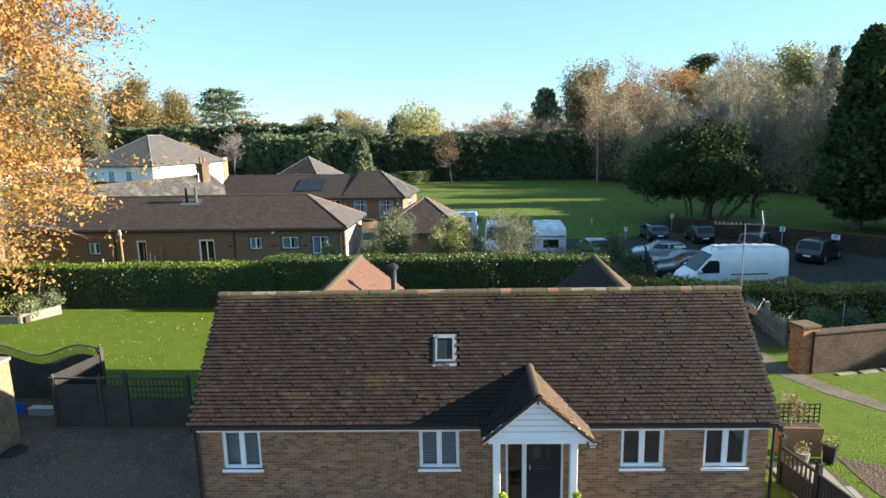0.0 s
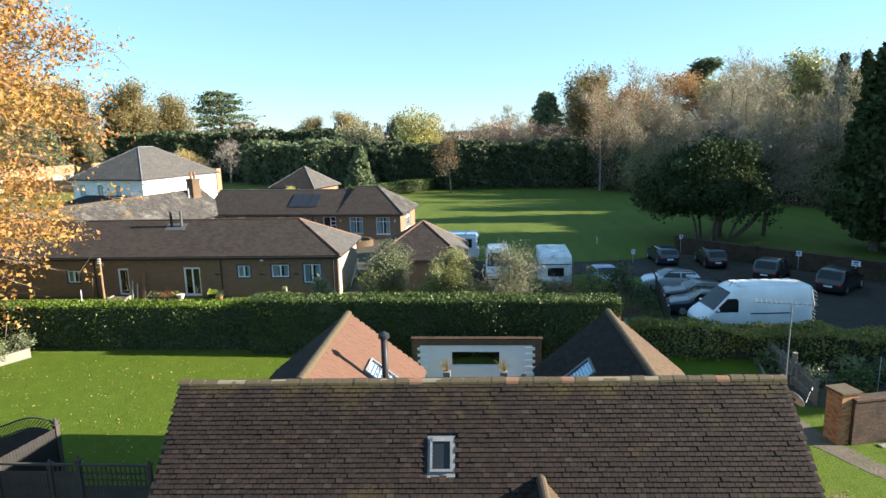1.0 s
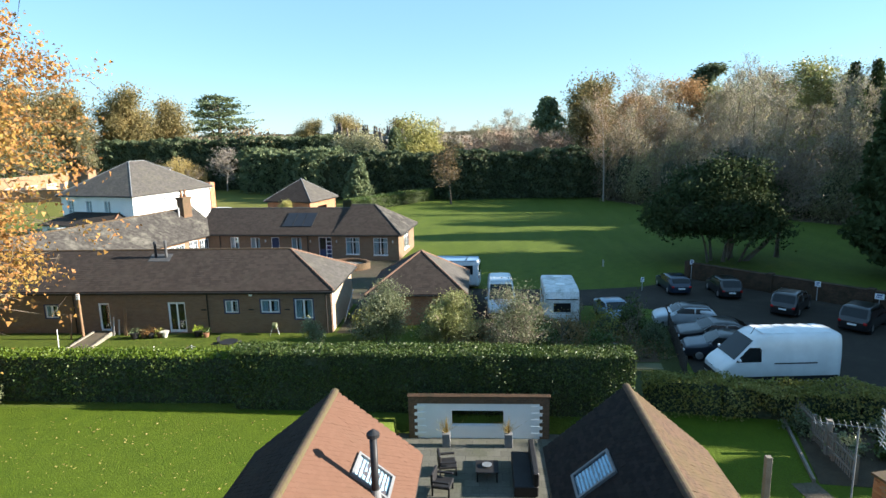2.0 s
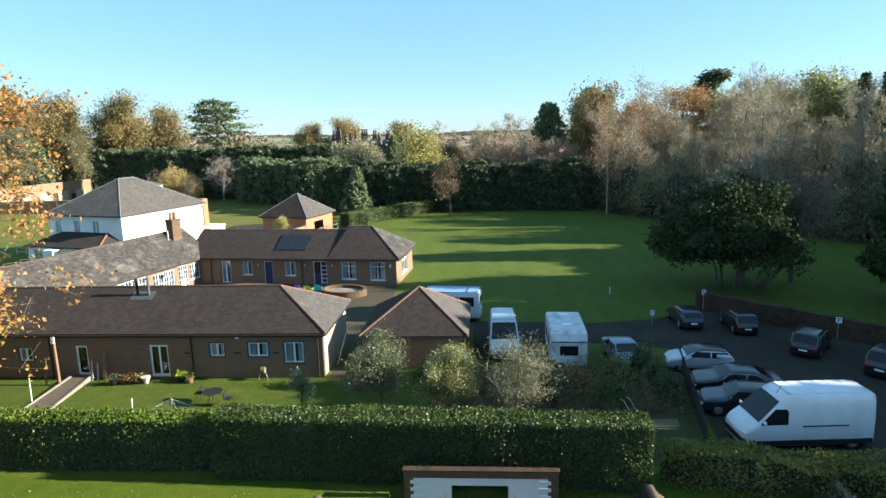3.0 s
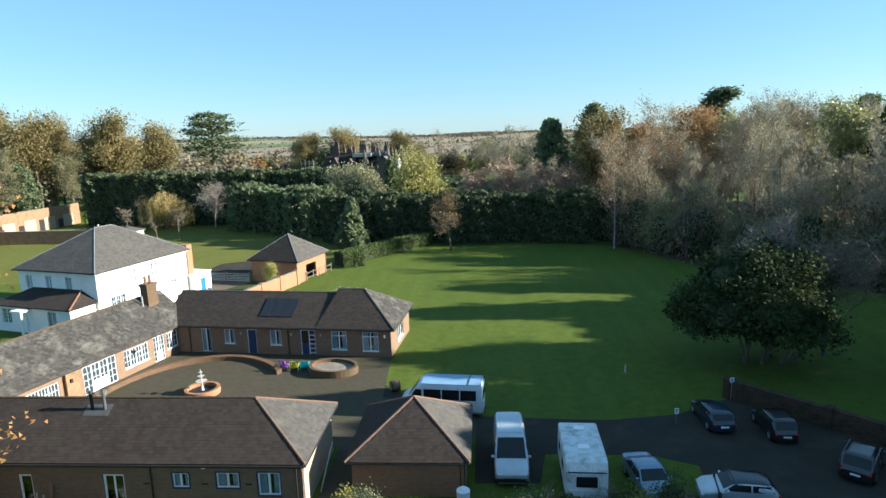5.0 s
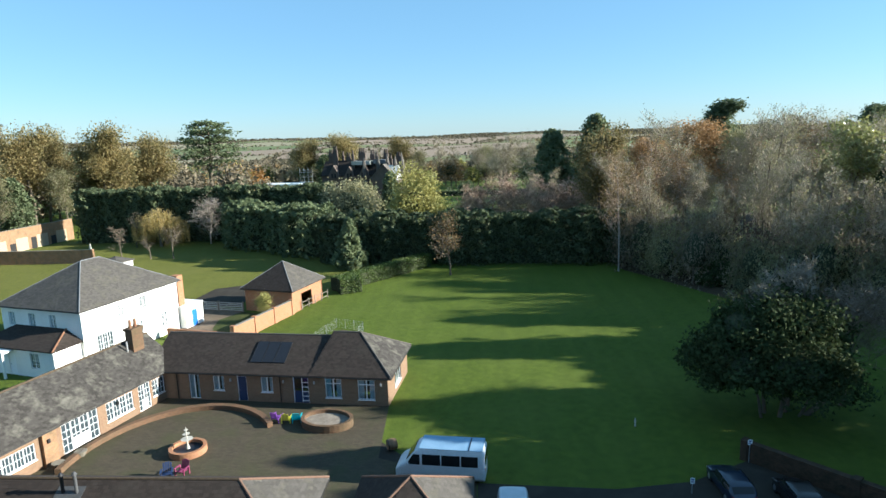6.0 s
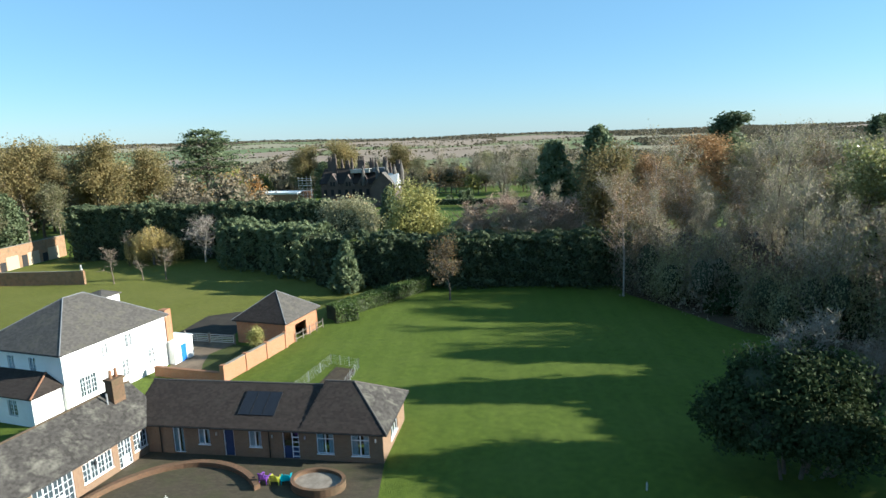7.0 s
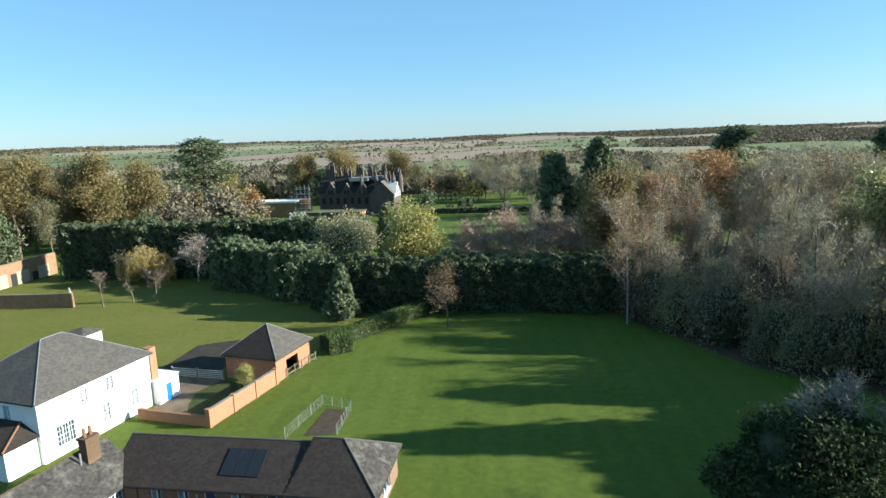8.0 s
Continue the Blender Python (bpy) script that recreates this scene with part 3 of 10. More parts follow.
def wall_panel(bm, length, z0, z1, thick, holes=(), x0=0.0, top=None):
    """A wall along x from x0, its face at y = 0 and its back at y = thick, with rectangular openings (u0, u1, z0, z1) that go through it."""
    xs = sorted({x0, x0 + length, *[h[0] for h in holes], *[h[1] for h in holes]})
    zs = sorted({z0, z1, *[h[2] for h in holes], *[h[3] for h in holes]})
    at = {}

    def vert(x, y, z):
        key = (round(x, 4), round(y, 4), round(z, 4))
        if key not in at:
            at[key] = bm.verts.new((x, y, z))
        return at[key]

    def solid(i, j):
        if not (0 <= i < len(xs) - 1 and 0 <= j < len(zs) - 1):
            return False
        cx, cz = (xs[i] + xs[i + 1]) / 2, (zs[j] + zs[j + 1]) / 2
        return not any(h[0] < cx < h[1] and h[2] < cz < h[3] for h in holes)

    for i in range(len(xs) - 1):
        for j in range(len(zs) - 1):
            if not solid(i, j):
                continue
            a, b, c, d = xs[i], xs[i + 1], zs[j], zs[j + 1]
            bm.faces.new([vert(a, 0, c), vert(b, 0, c), vert(b, 0, d), vert(a, 0, d)])
            bm.faces.new([vert(a, thick, d), vert(b, thick, d), vert(b, thick, c), vert(a, thick, c)])
            for di, dj, p, q in ((-1, 0, (a, c), (a, d)), (1, 0, (b, c), (b, d)), (0, -1, (a, c), (b, c)), (0, 1, (a, d), (b, d))):
                if not solid(i + di, j + dj):
                    bm.faces.new([vert(p[0], 0, p[1]), vert(p[0], thick, p[1]), vert(q[0], thick, q[1]), vert(q[0], 0, q[1])])
    return bm


def placed(bm, m):
    bmesh.ops.transform(bm, matrix=m, verts=bm.verts)
    return bm


def window(parent, u0, u1, z0, z1, m=None, lights=2, rows=1, bars=0, depth=0.08, sill=True, back="dark", frame_mat=None, transom=0.0, name="window", bar=0.055, surround=False):
    """A casement window in an opening of a wall whose face is y = 0: frame, panes, sill and what hangs behind it."""
    m = m or Matrix.Identity(4)
    w, h, t = u1 - u0, z1 - z0, min(bar, (u1 - u0) * 0.08)
    fm = frame_mat or M["white"]
    top = new(name)
    top.parent = parent
    bm = bmesh.new()
    box(bm, u0, u0 + t, depth, depth + 0.07, z0, z1)
    box(bm, u1 - t, u1, depth, depth + 0.07, z0, z1)
    box(bm, u0 + t, u1 - t, depth, depth + 0.07, z0, z0 + t)
    box(bm, u0 + t, u1 - t, depth, depth + 0.07, z1 - t, z1)
    cell = (w - 2 * t) / lights
    for i in range(1, lights):
        x = u0 + t + i * cell
        box(bm, x - t * 0.8, x + t * 0.8, depth - 0.003, depth + 0.067, z0 + t, z1 - t)
    if transom:
        box(bm, u0 + t, u1 - t, depth - 0.006, depth + 0.06, z1 - transom - 0.03, z1 - transom + 0.03)
    for j in range(1, rows):
        z = z0 + t + j * (h - 2 * t) / rows
        box(bm, u0 + t, u1 - t, depth + 0.01, depth + 0.05, z - 0.014, z + 0.014)
    for i in range(lights):
        for k in range(1, bars + 1):
            x = u0 + t + i * cell + k * cell / (bars + 1)
            box(bm, x - 0.014, x + 0.014, depth + 0.012, depth + 0.048, z0 + t, z1 - t)
    part("frame", placed(bm, m), fm, top, "white glazing frame" if fm == M["white"] else "")
    for i in range(lights):
        x = u0 + t + i * cell
        p = part("pane", placed(boxed(x, x + cell, depth + 0.028, depth + 0.034, z0 + t, z1 - t), m), M["glass"], top)
        p.visible_shadow = False
    if sill:
        part("sill", placed(boxed(u0 - 0.04, u1 + 0.04, -0.05, depth, z0 - 0.07, z0, 0.008), m), fm, top)
    if surround:
        bm = bmesh.new()
        for a, b, c, d in ((u0 - 0.07, u0, z0 - 0.07, z1 + 0.07), (u1, u1 + 0.07, z0 - 0.07, z1 + 0.07), (u0, u1, z1, z1 + 0.07), (u0, u1, z0 - 0.07, z0)):
            box(bm, a, b, -0.025, 0.0, c, d)
        part("surround", placed(bm, m), M["navy_door"], top, "dark blue painted surround")
    if back == "pale":
        # added board close behind the glass; its colour sets how dark the panes look
        part("blind", placed(boxed(u0 + t, u1 - t, depth + 0.05, depth + 0.06, z0 + t, z1 - t), m), M["blind_grey"], top, "grey board added behind the panes to set their tone")
    elif back in ("blind", "dark_blind"):
        bm = bmesh.new()
        z = z0 + 0.06
        while z < z1 - 0.05:
            box(bm, u0 + 0.05, u1 - 0.05, depth + 0.16, depth + 0.185, z, z + 0.018)
            z += 0.045
        part("blind", placed(bm, m), M["blind" if back == "blind" else "blind_grey"], top, "pale slatted blind, lowered" if back == "blind" else "dim slatted blind, lowered")
    elif back == "curtain":
        bm = bmesh.new()
        for a, b in ((u0, u0 + w * 0.34), (u1 - w * 0.34, u1)):
            for k in range(4):
                x = a + (b - a) * k / 4
                box(bm, x, x + (b - a) / 4.2, depth + 0.16 + 0.03 * (k % 2), depth + 0.2 + 0.03 * (k % 2), z0 + 0.02, z1)
        part("curtain", placed(bm, m), M["curtain"], top)
    return top


def door(parent, u0, u1, z0, z1, m=None, leaf="door", glazed=0.0, depth=0.08, side=0.0, panes=1, name="door"):
    """A door with its frame, leaf, handle and, where it has them, glass and a side light u0..u0+side."""
    m = m or Matrix.Identity(4)
    top = new(name)
    top.parent = parent
    t = 0.06
    bm = bmesh.new()
    box(bm, u0, u0 + t, depth, depth + 0.08, z0, z1)
    box(bm, u1 - t, u1, depth, depth + 0.08, z0, z1)
    box(bm, u0 + t, u1 - t, depth, depth + 0.08, z1 - t, z1)
    if side:
        box(bm, u0 + side, u0 + side + 0.11, depth, depth + 0.08, z0, z1 - t)
    part("frame", placed(bm, m), M["white"], top)
    a = u0 + (side + 0.11 if side else t)
    b = u1 - t
    if glazed:
        zz = z1 - t - glazed * (z1 - z0 - t)
        bm = bmesh.new()
        if zz - z0 > 0.1:
            box(bm, a, b, depth + 0.02, depth + 0.06, z0 + 0.02, zz)
        n = panes
        cw = (b - a) / n
        for i in range(n + 1):
            x = a + i * cw
            box(bm, max(a, x - 0.05), min(b, x + 0.05), depth + 0.02, depth + 0.06, zz, z1 - t)
        box(bm, a, b, depth + 0.018, depth + 0.062, zz - 0.03, zz + 0.05)
        box(bm, a, b, depth + 0.018, depth + 0.062, z1 - t - 0.08, z1 - t)
        part("leaf", placed(bm, m), M[leaf], top)
        for i in range(n):
            p = part("pane", placed(boxed(a + i * cw + 0.05, a + (i + 1) * cw - 0.05, depth + 0.036, depth + 0.042, zz, z1 - t - 0.08), m), M["glass"], top)
            p.visible_shadow = False
    else:
        bm = boxed(a, b, depth + 0.02, depth + 0.06, z0 + 0.02, z1 - t)
        part("leaf", placed(bm, m), M[leaf], top)
    if side:
        p = part("side_light", placed(boxed(u0 + t, u0 + side, depth + 0.03, depth + 0.036, z0, z1 - t), m), M["glass"], top)
        p.visible_shadow = False
    part("handle", placed(boxed(a + 0.07, a + 0.1, depth - 0.04, depth + 0.02, z0 + 0.98, z0 + 1.1), m), M["galv"], top)
    return top


TILE_FACES = np.array([(4, 5, 7, 6), (0, 1, 5, 4), (0, 4, 6, 2), (1, 3, 7, 5)])


def tile_field(points, gauge, w, seed, thick=0.014, edge=0.05, skip=None, lift=0.012, rough=0.5, joint=0.0025):
    """Tiles or slates in half bond over a convex sloping polygon: vertices and quads."""
    g = np.random.default_rng(seed)
    P = np.array(points, dtype=float)
    nrm = np.cross(P[1] - P[0], P[2] - P[0])
    nrm /= np.linalg.norm(nrm)
    if nrm[2] < 0:
        nrm = -nrm
    u = np.cross([0, 0, 1.0], nrm)
    u /= np.linalg.norm(u)
    v = np.cross(nrm, u)
    Q = np.stack([(P - P[0]) @ u, (P - P[0]) @ v], axis=1)
    area = np.sum(Q[:, 0] * np.roll(Q[:, 1], -1) - np.roll(Q[:, 0], -1) * Q[:, 1])
    if area < 0:
        Q = Q[::-1]
    u0, u1, v0, v1 = Q[:, 0].min(), Q[:, 0].max(), Q[:, 1].min(), Q[:, 1].max()
    rows, cols = int((v1 - v0) / gauge) + 1, int((u1 - u0) / w) + 2
    r, k = [a.ravel() for a in np.meshgrid(np.arange(rows), np.arange(cols), indexing="ij")]
    a = u0 + (k - 0.5 * (r % 2)) * w
    b = v0 + r * gauge - 0.03
    ok = np.ones(len(a), dtype=bool)
    for ca, cb in ((0, 0.03), (w, 0.03), (0, gauge + 0.03), (w, gauge + 0.03)):
        for i in range(len(Q)):
            e = Q[(i + 1) % len(Q)] - Q[i]
            d = (e[0] * (b + cb - Q[i][1]) - e[1] * (a + ca - Q[i][0])) / (np.hypot(*e) + 1e-9)
            ok &= d > -edge
    if skip is not None:
        mid = P[0] + (a + w / 2)[:, None] * u + (b + gauge / 2)[:, None] * v
        ok &= ~skip(mid)
    a, b = a[ok], b[ok]
    n = len(a)
    turn, tilt, up = g.normal(0, 0.007, n) * rough, thick / gauge * 0.9 + g.normal(0, 0.01, n) * rough, lift + thick * 0.9 + np.abs(g.normal(0, 0.004, n)) * rough
    odd = g.random(n) < 0.02
    turn[odd] *= 4
    up[odd] += 0.008
    L = gauge * 1.45
    out = []
    for z in (0.0, thick):
        for y in (0.0, L):
            for x in (joint, w - joint):
                pu = a + x - turn * y
                pv = b + y + turn * x
                pz = up - tilt * y + z
                out.append(P[0] + pu[:, None] * u + pv[:, None] * v + pz[:, None] * nrm)
    V = np.stack(out, axis=1)
    return V.reshape(-1, 3), (TILE_FACES[None] + (np.arange(n) * 8)[:, None, None]).reshape(-1, 4)


def tiled(parent, points, key, seed, label="", skip=None):
    """A layer of single tiles or slates laid over one roof slope, in one mesh."""
    slate = key.startswith("slate")
    V, F = tile_field(points, 0.2 if slate else 0.12, 0.28 if slate else 0.2, seed, 0.006 if slate else 0.011, skip=skip)
    ob = new("slate_covering" if slate else "tile_covering", np_mesh(V, F, PIECES[key]))
    ob.parent = parent
    return tagged(ob, label or ("lapped roof slates in courses" if slate else "plain clay tiles in courses"), kind="stuff")


# ---- plants ----
def tubes(segments, sides):
    """Segments (p, q, r, s) as one set of open tubes: vertices and quads."""
    S = np.array([(*p, *q, r, s) for p, q, r, s in segments])
    P, Q = S[:, 0:3], S[:, 3:6]
    d = Q - P
    d /= np.linalg.norm(d, axis=1)[:, None] + 1e-9
    ref = np.where(np.abs(d[:, 2:3]) < 0.9, [[0.0, 0.0, 1.0]], [[1.0, 0.0, 0.0]])
    a = np.cross(d, ref)
    a /= np.linalg.norm(a, axis=1)[:, None] + 1e-9
    b = np.cross(d, a)
    ang = np.arange(sides) * 2 * np.pi / sides
    ring = a[:, None, :] * np.cos(ang)[None, :, None] + b[:, None, :] * np.sin(ang)[None, :, None]
    V = np.concatenate([P[:, None, :] + ring * S[:, 6][:, None, None], Q[:, None, :] + ring * S[:, 7][:, None, None]], axis=1)
    n = len(S)
    k = np.arange(sides)
    F = np.stack([k, (k + 1) % sides, (k + 1) % sides + sides, k + sides], axis=1)
    F = (F[None] + (np.arange(n) * 2 * sides)[:, None, None]).reshape(-1, 4)
    return V.reshape(-1, 3), F


def blades(segments, seed, width=1.0):
    """Thin twigs as flat tapering slips, turned at random."""
    g = np.random.default_rng(seed)
    S = np.array([(*p, *q, r, s) for p, q, r, s in segments])
    P, Q = S[:, 0:3], S[:, 3:6]
    a = np.cross(Q - P, g.normal(0, 1, (len(S), 3)))
    a /= np.linalg.norm(a, axis=1)[:, None] + 1e-9
    w, v = S[:, 6:7] * width, S[:, 7:8] * width
    V = np.stack([P - a * w, P + a * w, Q + a * v * 0.4], axis=1)
    return V.reshape(-1, 3), np.arange(len(S) * 3).reshape(-1, 3)


def grow(seed, height, bole, radius, limbs, spread, levels=3, fork=(6, 5, 4), lift=0.35, droop=0.0, wobble=0.25, lean=(0, 0)):
    """A branching skeleton: thick and thin segments, and the tips that leaves hang on."""
    g = np.random.default_rng(seed)
    thick, thin, tips = [], [], []

    def branch(p, d, length, r, level):
        n = 4 if level < 2 else (2 if level == 2 else 1)
        step = length / n
        pts = [p]
        for i in range(n):
            d = d + g.normal(0, wobble, 3) * (0.5 if level == 0 else 1.0)
            d[2] += (lift if level else 0.6) * 0.35 - droop * level * 0.2
            d = d / np.linalg.norm(d)
            q = p + d * step
            r2 = r * (0.8 if level == 0 else 0.7)
            (thick if level < 2 else thin).append((p, q, r, r2))
            p, r = q, r2
            pts.append(p)
        if level >= levels:
            tips.append(p)
            tips.append(pts[-2] * 0.5 + p * 0.5)
            return
        for k in range(fork[level] if level else limbs):
            f = g.uniform(0.25 if level else 0.12, 1.0)
            i = min(int(f * n), n - 1)
            q = pts[i] + (pts[i + 1] - pts[i]) * (f * n - i)
            a = g.uniform(0, 2 * np.pi)
            side = np.array([np.cos(a), np.sin(a), g.uniform(-0.15, 0.7) - droop * 0.5])
            e = side * 1.0 + d * 0.55
            e /= np.linalg.norm(e)
            branch(q, e, length * g.uniform(0.42, 0.68) if level else spread * g.uniform(0.65, 1.1) * (1.15 - 0.5 * f), max(0.012, r * g.uniform(0.45, 0.7)), level + 1)
        tips.append(p)

    base = np.zeros(3)
    up = np.array([lean[0], lean[1], 1.0])
    up /= np.linalg.norm(up)
    neck = up * bole
    thick.append((base - up * 0.2, base + up * 0.4, radius * 1.5, radius))
    thick.append((base + up * 0.4, neck, radius, radius * 0.85))
    branch(neck, up.copy(), height - bole, radius * 0.85, 0)
    return thick, thin, np.array(tips)


def leaves(centres, per, size, radius, seed, flat=0.0, sides=4):
    """Small pointed leaves or sprays round the given centres: vertices and faces of four or three sides."""
    g = np.random.default_rng(seed)
    n = len(centres) * per
    c = np.repeat(np.asarray(centres, dtype=float), per, axis=0) + g.normal(0, 1, (n, 3)) * radius * np.array([1, 1, 1 - flat * 0.7])
    a = g.normal(0, 1, (n, 3))
    a /= np.linalg.norm(a, axis=1)[:, None]
    b = g.normal(0, 1, (n, 3))
    if flat:
        a[:, 2] *= 1 - flat
        b[:, 2] *= 1 - flat
    b -= a * np.sum(a * b, axis=1)[:, None]
    b /= np.linalg.norm(b, axis=1)[:, None] + 1e-9
    s = size * g.uniform(0.6, 1.35, n)[:, None]
    if sides == 3:
        V = np.stack([c - a * s, c + a * s * 0.6 + b * s * 0.7, c + a * s * 0.6 - b * s * 0.7], axis=1)
    else:
        V = np.stack([c - a * s, c + b * s * 0.55, c + a * s, c - b * s * 0.55], axis=1)
    return V.reshape(-1, 3), np.arange(n * sides).reshape(-1, sides)


def joined(*sets):
    V, F, k = [], [], 0
    for v, f in sets:
        V.append(v)
        F.append(f + k)
        k += len(v)
    return np.concatenate(V), np.concatenate(F)


def blob_points(seed, n, radii, lumps=0.25, low=-0.5, shell=0.35):
    """Points in the outer part of a lumpy ellipsoid."""
    g = np.random.default_rng(seed)
    d = g.normal(0, 1, (n * 2, 3))
    d /= np.linalg.norm(d, axis=1)[:, None]
    d = d[d[:, 2] > low][:n]
    k = g.normal(0, 1, (7, 3)) * 2.2
    ph = g.uniform(0, 6.28, 7)
    bump = 1 + lumps * np.mean(np.sin(d @ k.T * 1.6 + ph), axis=1) * 2
    r = bump * (1 - shell * g.uniform(0, 1, len(d)) ** 1.5)
    return d * r[:, None] * np.array(radii)


def core_mesh(radii, centre, seed, material, low=-0.6, scale=0.8, fine=3):
    """A solid core whose dark colour stands for the shade inside a bushy crown."""
    bm = bmesh.new()
    bmesh.ops.create_icosphere(bm, subdivisions=fine, radius=1.0)
    for v in bm.verts:
        f = scale * (1 + 0.22 * noise.noise(v.co * 2.2 + Vector((seed, 0, 0))))
        z = max(v.co.z, low)
        v.co = Vector((v.co.x * radii[0] * f + centre[0], v.co.y * radii[1] * f + centre[1], z * radii[2] * f + centre[2]))
    return finish(bm, material, True)

# ---- ground ----
def smooth(a, b, t):
    t = min(max((t - a) / (b - a), 0.0), 1.0)
    return t * t * (3 - 2 * t)


def land(x, y):
    """Height of the ground: level near by, a shallow valley beyond the park and low hills on the horizon."""
    z = -6.0 * smooth(170, 320, y) - 19.0 * smooth(320, 820, y) + 17.0 * smooth(1050, 1750, y) + 7.0 * smooth(1700, 3000, y) + 5.0 * smooth(2600, 4300, y)
    if y > 300:
        z += smooth(300, 900, y) * (4.0 * math.sin(x * 0.0042 + y * 0.0017) + 2.5 * math.sin(x * 0.011 - y * 0.004)) * (0.4 + 0.6 * smooth(900, 2500, y))
        z += 16.0 * smooth(600, 2600, -x) * smooth(1500, 3200, y)
    if -4.1 < x < 4.35 and 18.0 < y < 31.3:
        z -= 0.8
    return z


def strayed(x, y):
    """Far field lines bend and run askew."""
    w = smooth(380, 720, y)
    return x + w * (60 * math.sin(y * 0.0031 + x * 0.0012) + 0.05 * y * math.sin(x * 0.0016 + 2.0)), y + w * 0.06 * y * math.sin(x * 0.0032 + 0.8) + w * 0.025 * y * math.sin(x * 0.009)


FAR_X = [v for v in range(-3060, 3061, 60) if abs(v) > 135] + [-4600, -3500, 3500, 4600]
GRID_X = sorted(list(np.arange(-130, 131, 6.5)) + [-4.15, -4.05, 4.3, 4.4] + FAR_X)
FAR_Y = [340 * 1.04 ** k for k in range(66)] + [4600]
GRID_Y = sorted([-400, -250, -150, -100] + list(np.arange(-60, 200, 6.5)) + [17.95, 18.05, 31.25, 31.35] + list(np.arange(205, 335, 15)) + FAR_Y)
FIELD_ROWS = [(FAR_Y[a], FAR_Y[b]) for a, b in ((5, 13), (13, 20), (20, 27), (27, 32), (32, 37), (37, 43), (43, 49), (49, 56), (56, 61), (61, 66))]


def field_of(x, y):
    """Which far field a place lies in, and what it bears: 0 grass, 1 pasture, 2 plough, 3 stubble, 4 young corn, 5 wood."""
    for r, (y0, y1) in enumerate(FIELD_ROWS):
        if y0 <= y < y1:
            width = 150 + 0.17 * y0
            c = math.floor((x + 37 * (r * 7 % 5)) / width)
            u = math.sin(r * 12.9898 + c * 78.233) * 43758.5453
            u -= math.floor(u)
            kind = (1, 2, 3, 1, 4, 5, 1, 3, 5, 4)[int(u * 10)]
            if 1180 < y < 1660 and -0.24 * y < x < 0.1 * y:
                kind, c = 2, 0
            if y > 3250:
                kind = 5 if u < 0.75 else 1
            return r, c, kind
    return -1, 0, 0


def ground_sheet():
    xs, ys = GRID_X, GRID_Y
    V = []
    for y in ys:
        for x in xs:
            p, q = strayed(x, y)
            V.append((p, q, land(p, q)))
    n = len(xs)
    i, j = np.meshgrid(np.arange(n - 1), np.arange(len(ys) - 1))
    k = (j * n + i).ravel()
    me = np_mesh(np.array(V), np.stack([k, k + 1, k + n + 1, k + n], axis=1), M["field"], True)
    # far fields are kept pale: some distance haze is put into their colours
    for name, low, high in (("pasture", (0.13, 0.15, 0.07), (0.19, 0.2, 0.1)), ("ploughed_field", (0.22, 0.175, 0.13), (0.28, 0.225, 0.17)), ("stubble_field", (0.22, 0.2, 0.13), (0.28, 0.255, 0.17)), ("young_corn", (0.11, 0.145, 0.065), (0.16, 0.19, 0.09)), ("wood_floor", (0.09, 0.075, 0.05), (0.14, 0.115, 0.08))):
        me.materials.append(surface(name, low, high, 0.012, 0.2, 0.95, bump=0, spec=0.1, grain=0.25, stain=tuple(v * 0.7 for v in low), amount=0.4, stain_scale=0.006))
    kinds = [field_of((xs[p] + xs[p + 1]) / 2, (ys[q] + ys[q + 1]) / 2)[2] for q in range(len(ys) - 1) for p in range(n - 1)]
    me.polygons.foreach_set("material_index", np.array(kinds, dtype=np.int32))
    ob = new("ground", me)
    return tagged(ob, "mown park grass running out to farmland and low hills", "ground", kind="structure")


ground = ground_sheet()


def sheet(name, outline, z, key, label, category, thick=0.06):
    ob = part(name, slab(bmesh.new(), [(x, y, z) for x, y in outline], thick), M[key])
    return tagged(ob, label, category, kind="structure")


sheet("driveway", [(-46, -20), (-7.0, -20), (16, -20), (16, 10.5), (9.0, 12.6), (8.2, 14.0), (-7.1, 14.0), (-7.3, 18.4), (-14.3, 18.3), (-13.95, 20.4), (-46, 20.4)], 0.014, "gravel", "brown gravel driveway in front of the cottage", "driveway")
sheet("lawn", [(-60, 20.4), (-13.95, 20.4), (-14.3, 18.3), (-7.0, 18.4), (-7.0, 31.7), (-60, 32.6)], 0.012, "lawn", "short bright green lawn with scattered fallen leaves", "lawn")
sheet("side_lawn", [(8.0, 12.8), (40, 2), (40, 30.5), (7.0, 31.6)], 0.010, "lawn", "green side lawn beside the cottage", "lawn")
sheet("bungalow_garden", [(-60, 35.0), (-3.2, 34.6), (-2.6, 43.0), (-60, 43.2)], 0.012, "garden_grass", "green garden lawn in front of the bungalow", "lawn")
sheet("weedy_ground", [(-3.2, 34.0), (10.2, 33.2), (11.9, 44.6), (9.4, 45.6), (-2.6, 43.6)], 0.011, "weedy", "dark weedy ground between the hedge and the car park", "ground")
sheet("car_park", [(-0.9, 46), (-0.9, 54.3), (8, 53.7), (13, 54.6), (17.7, 57.3), (24.3, 50.3), (36, 38), (36, 33.6), (10.6, 33.6), (12, 45.5), (12.2, 48), (9.6, 49.2), (3.4, 49.2), (2.8, 46)], 0.016, "asphalt", "dark worn asphalt of the car park", "road")
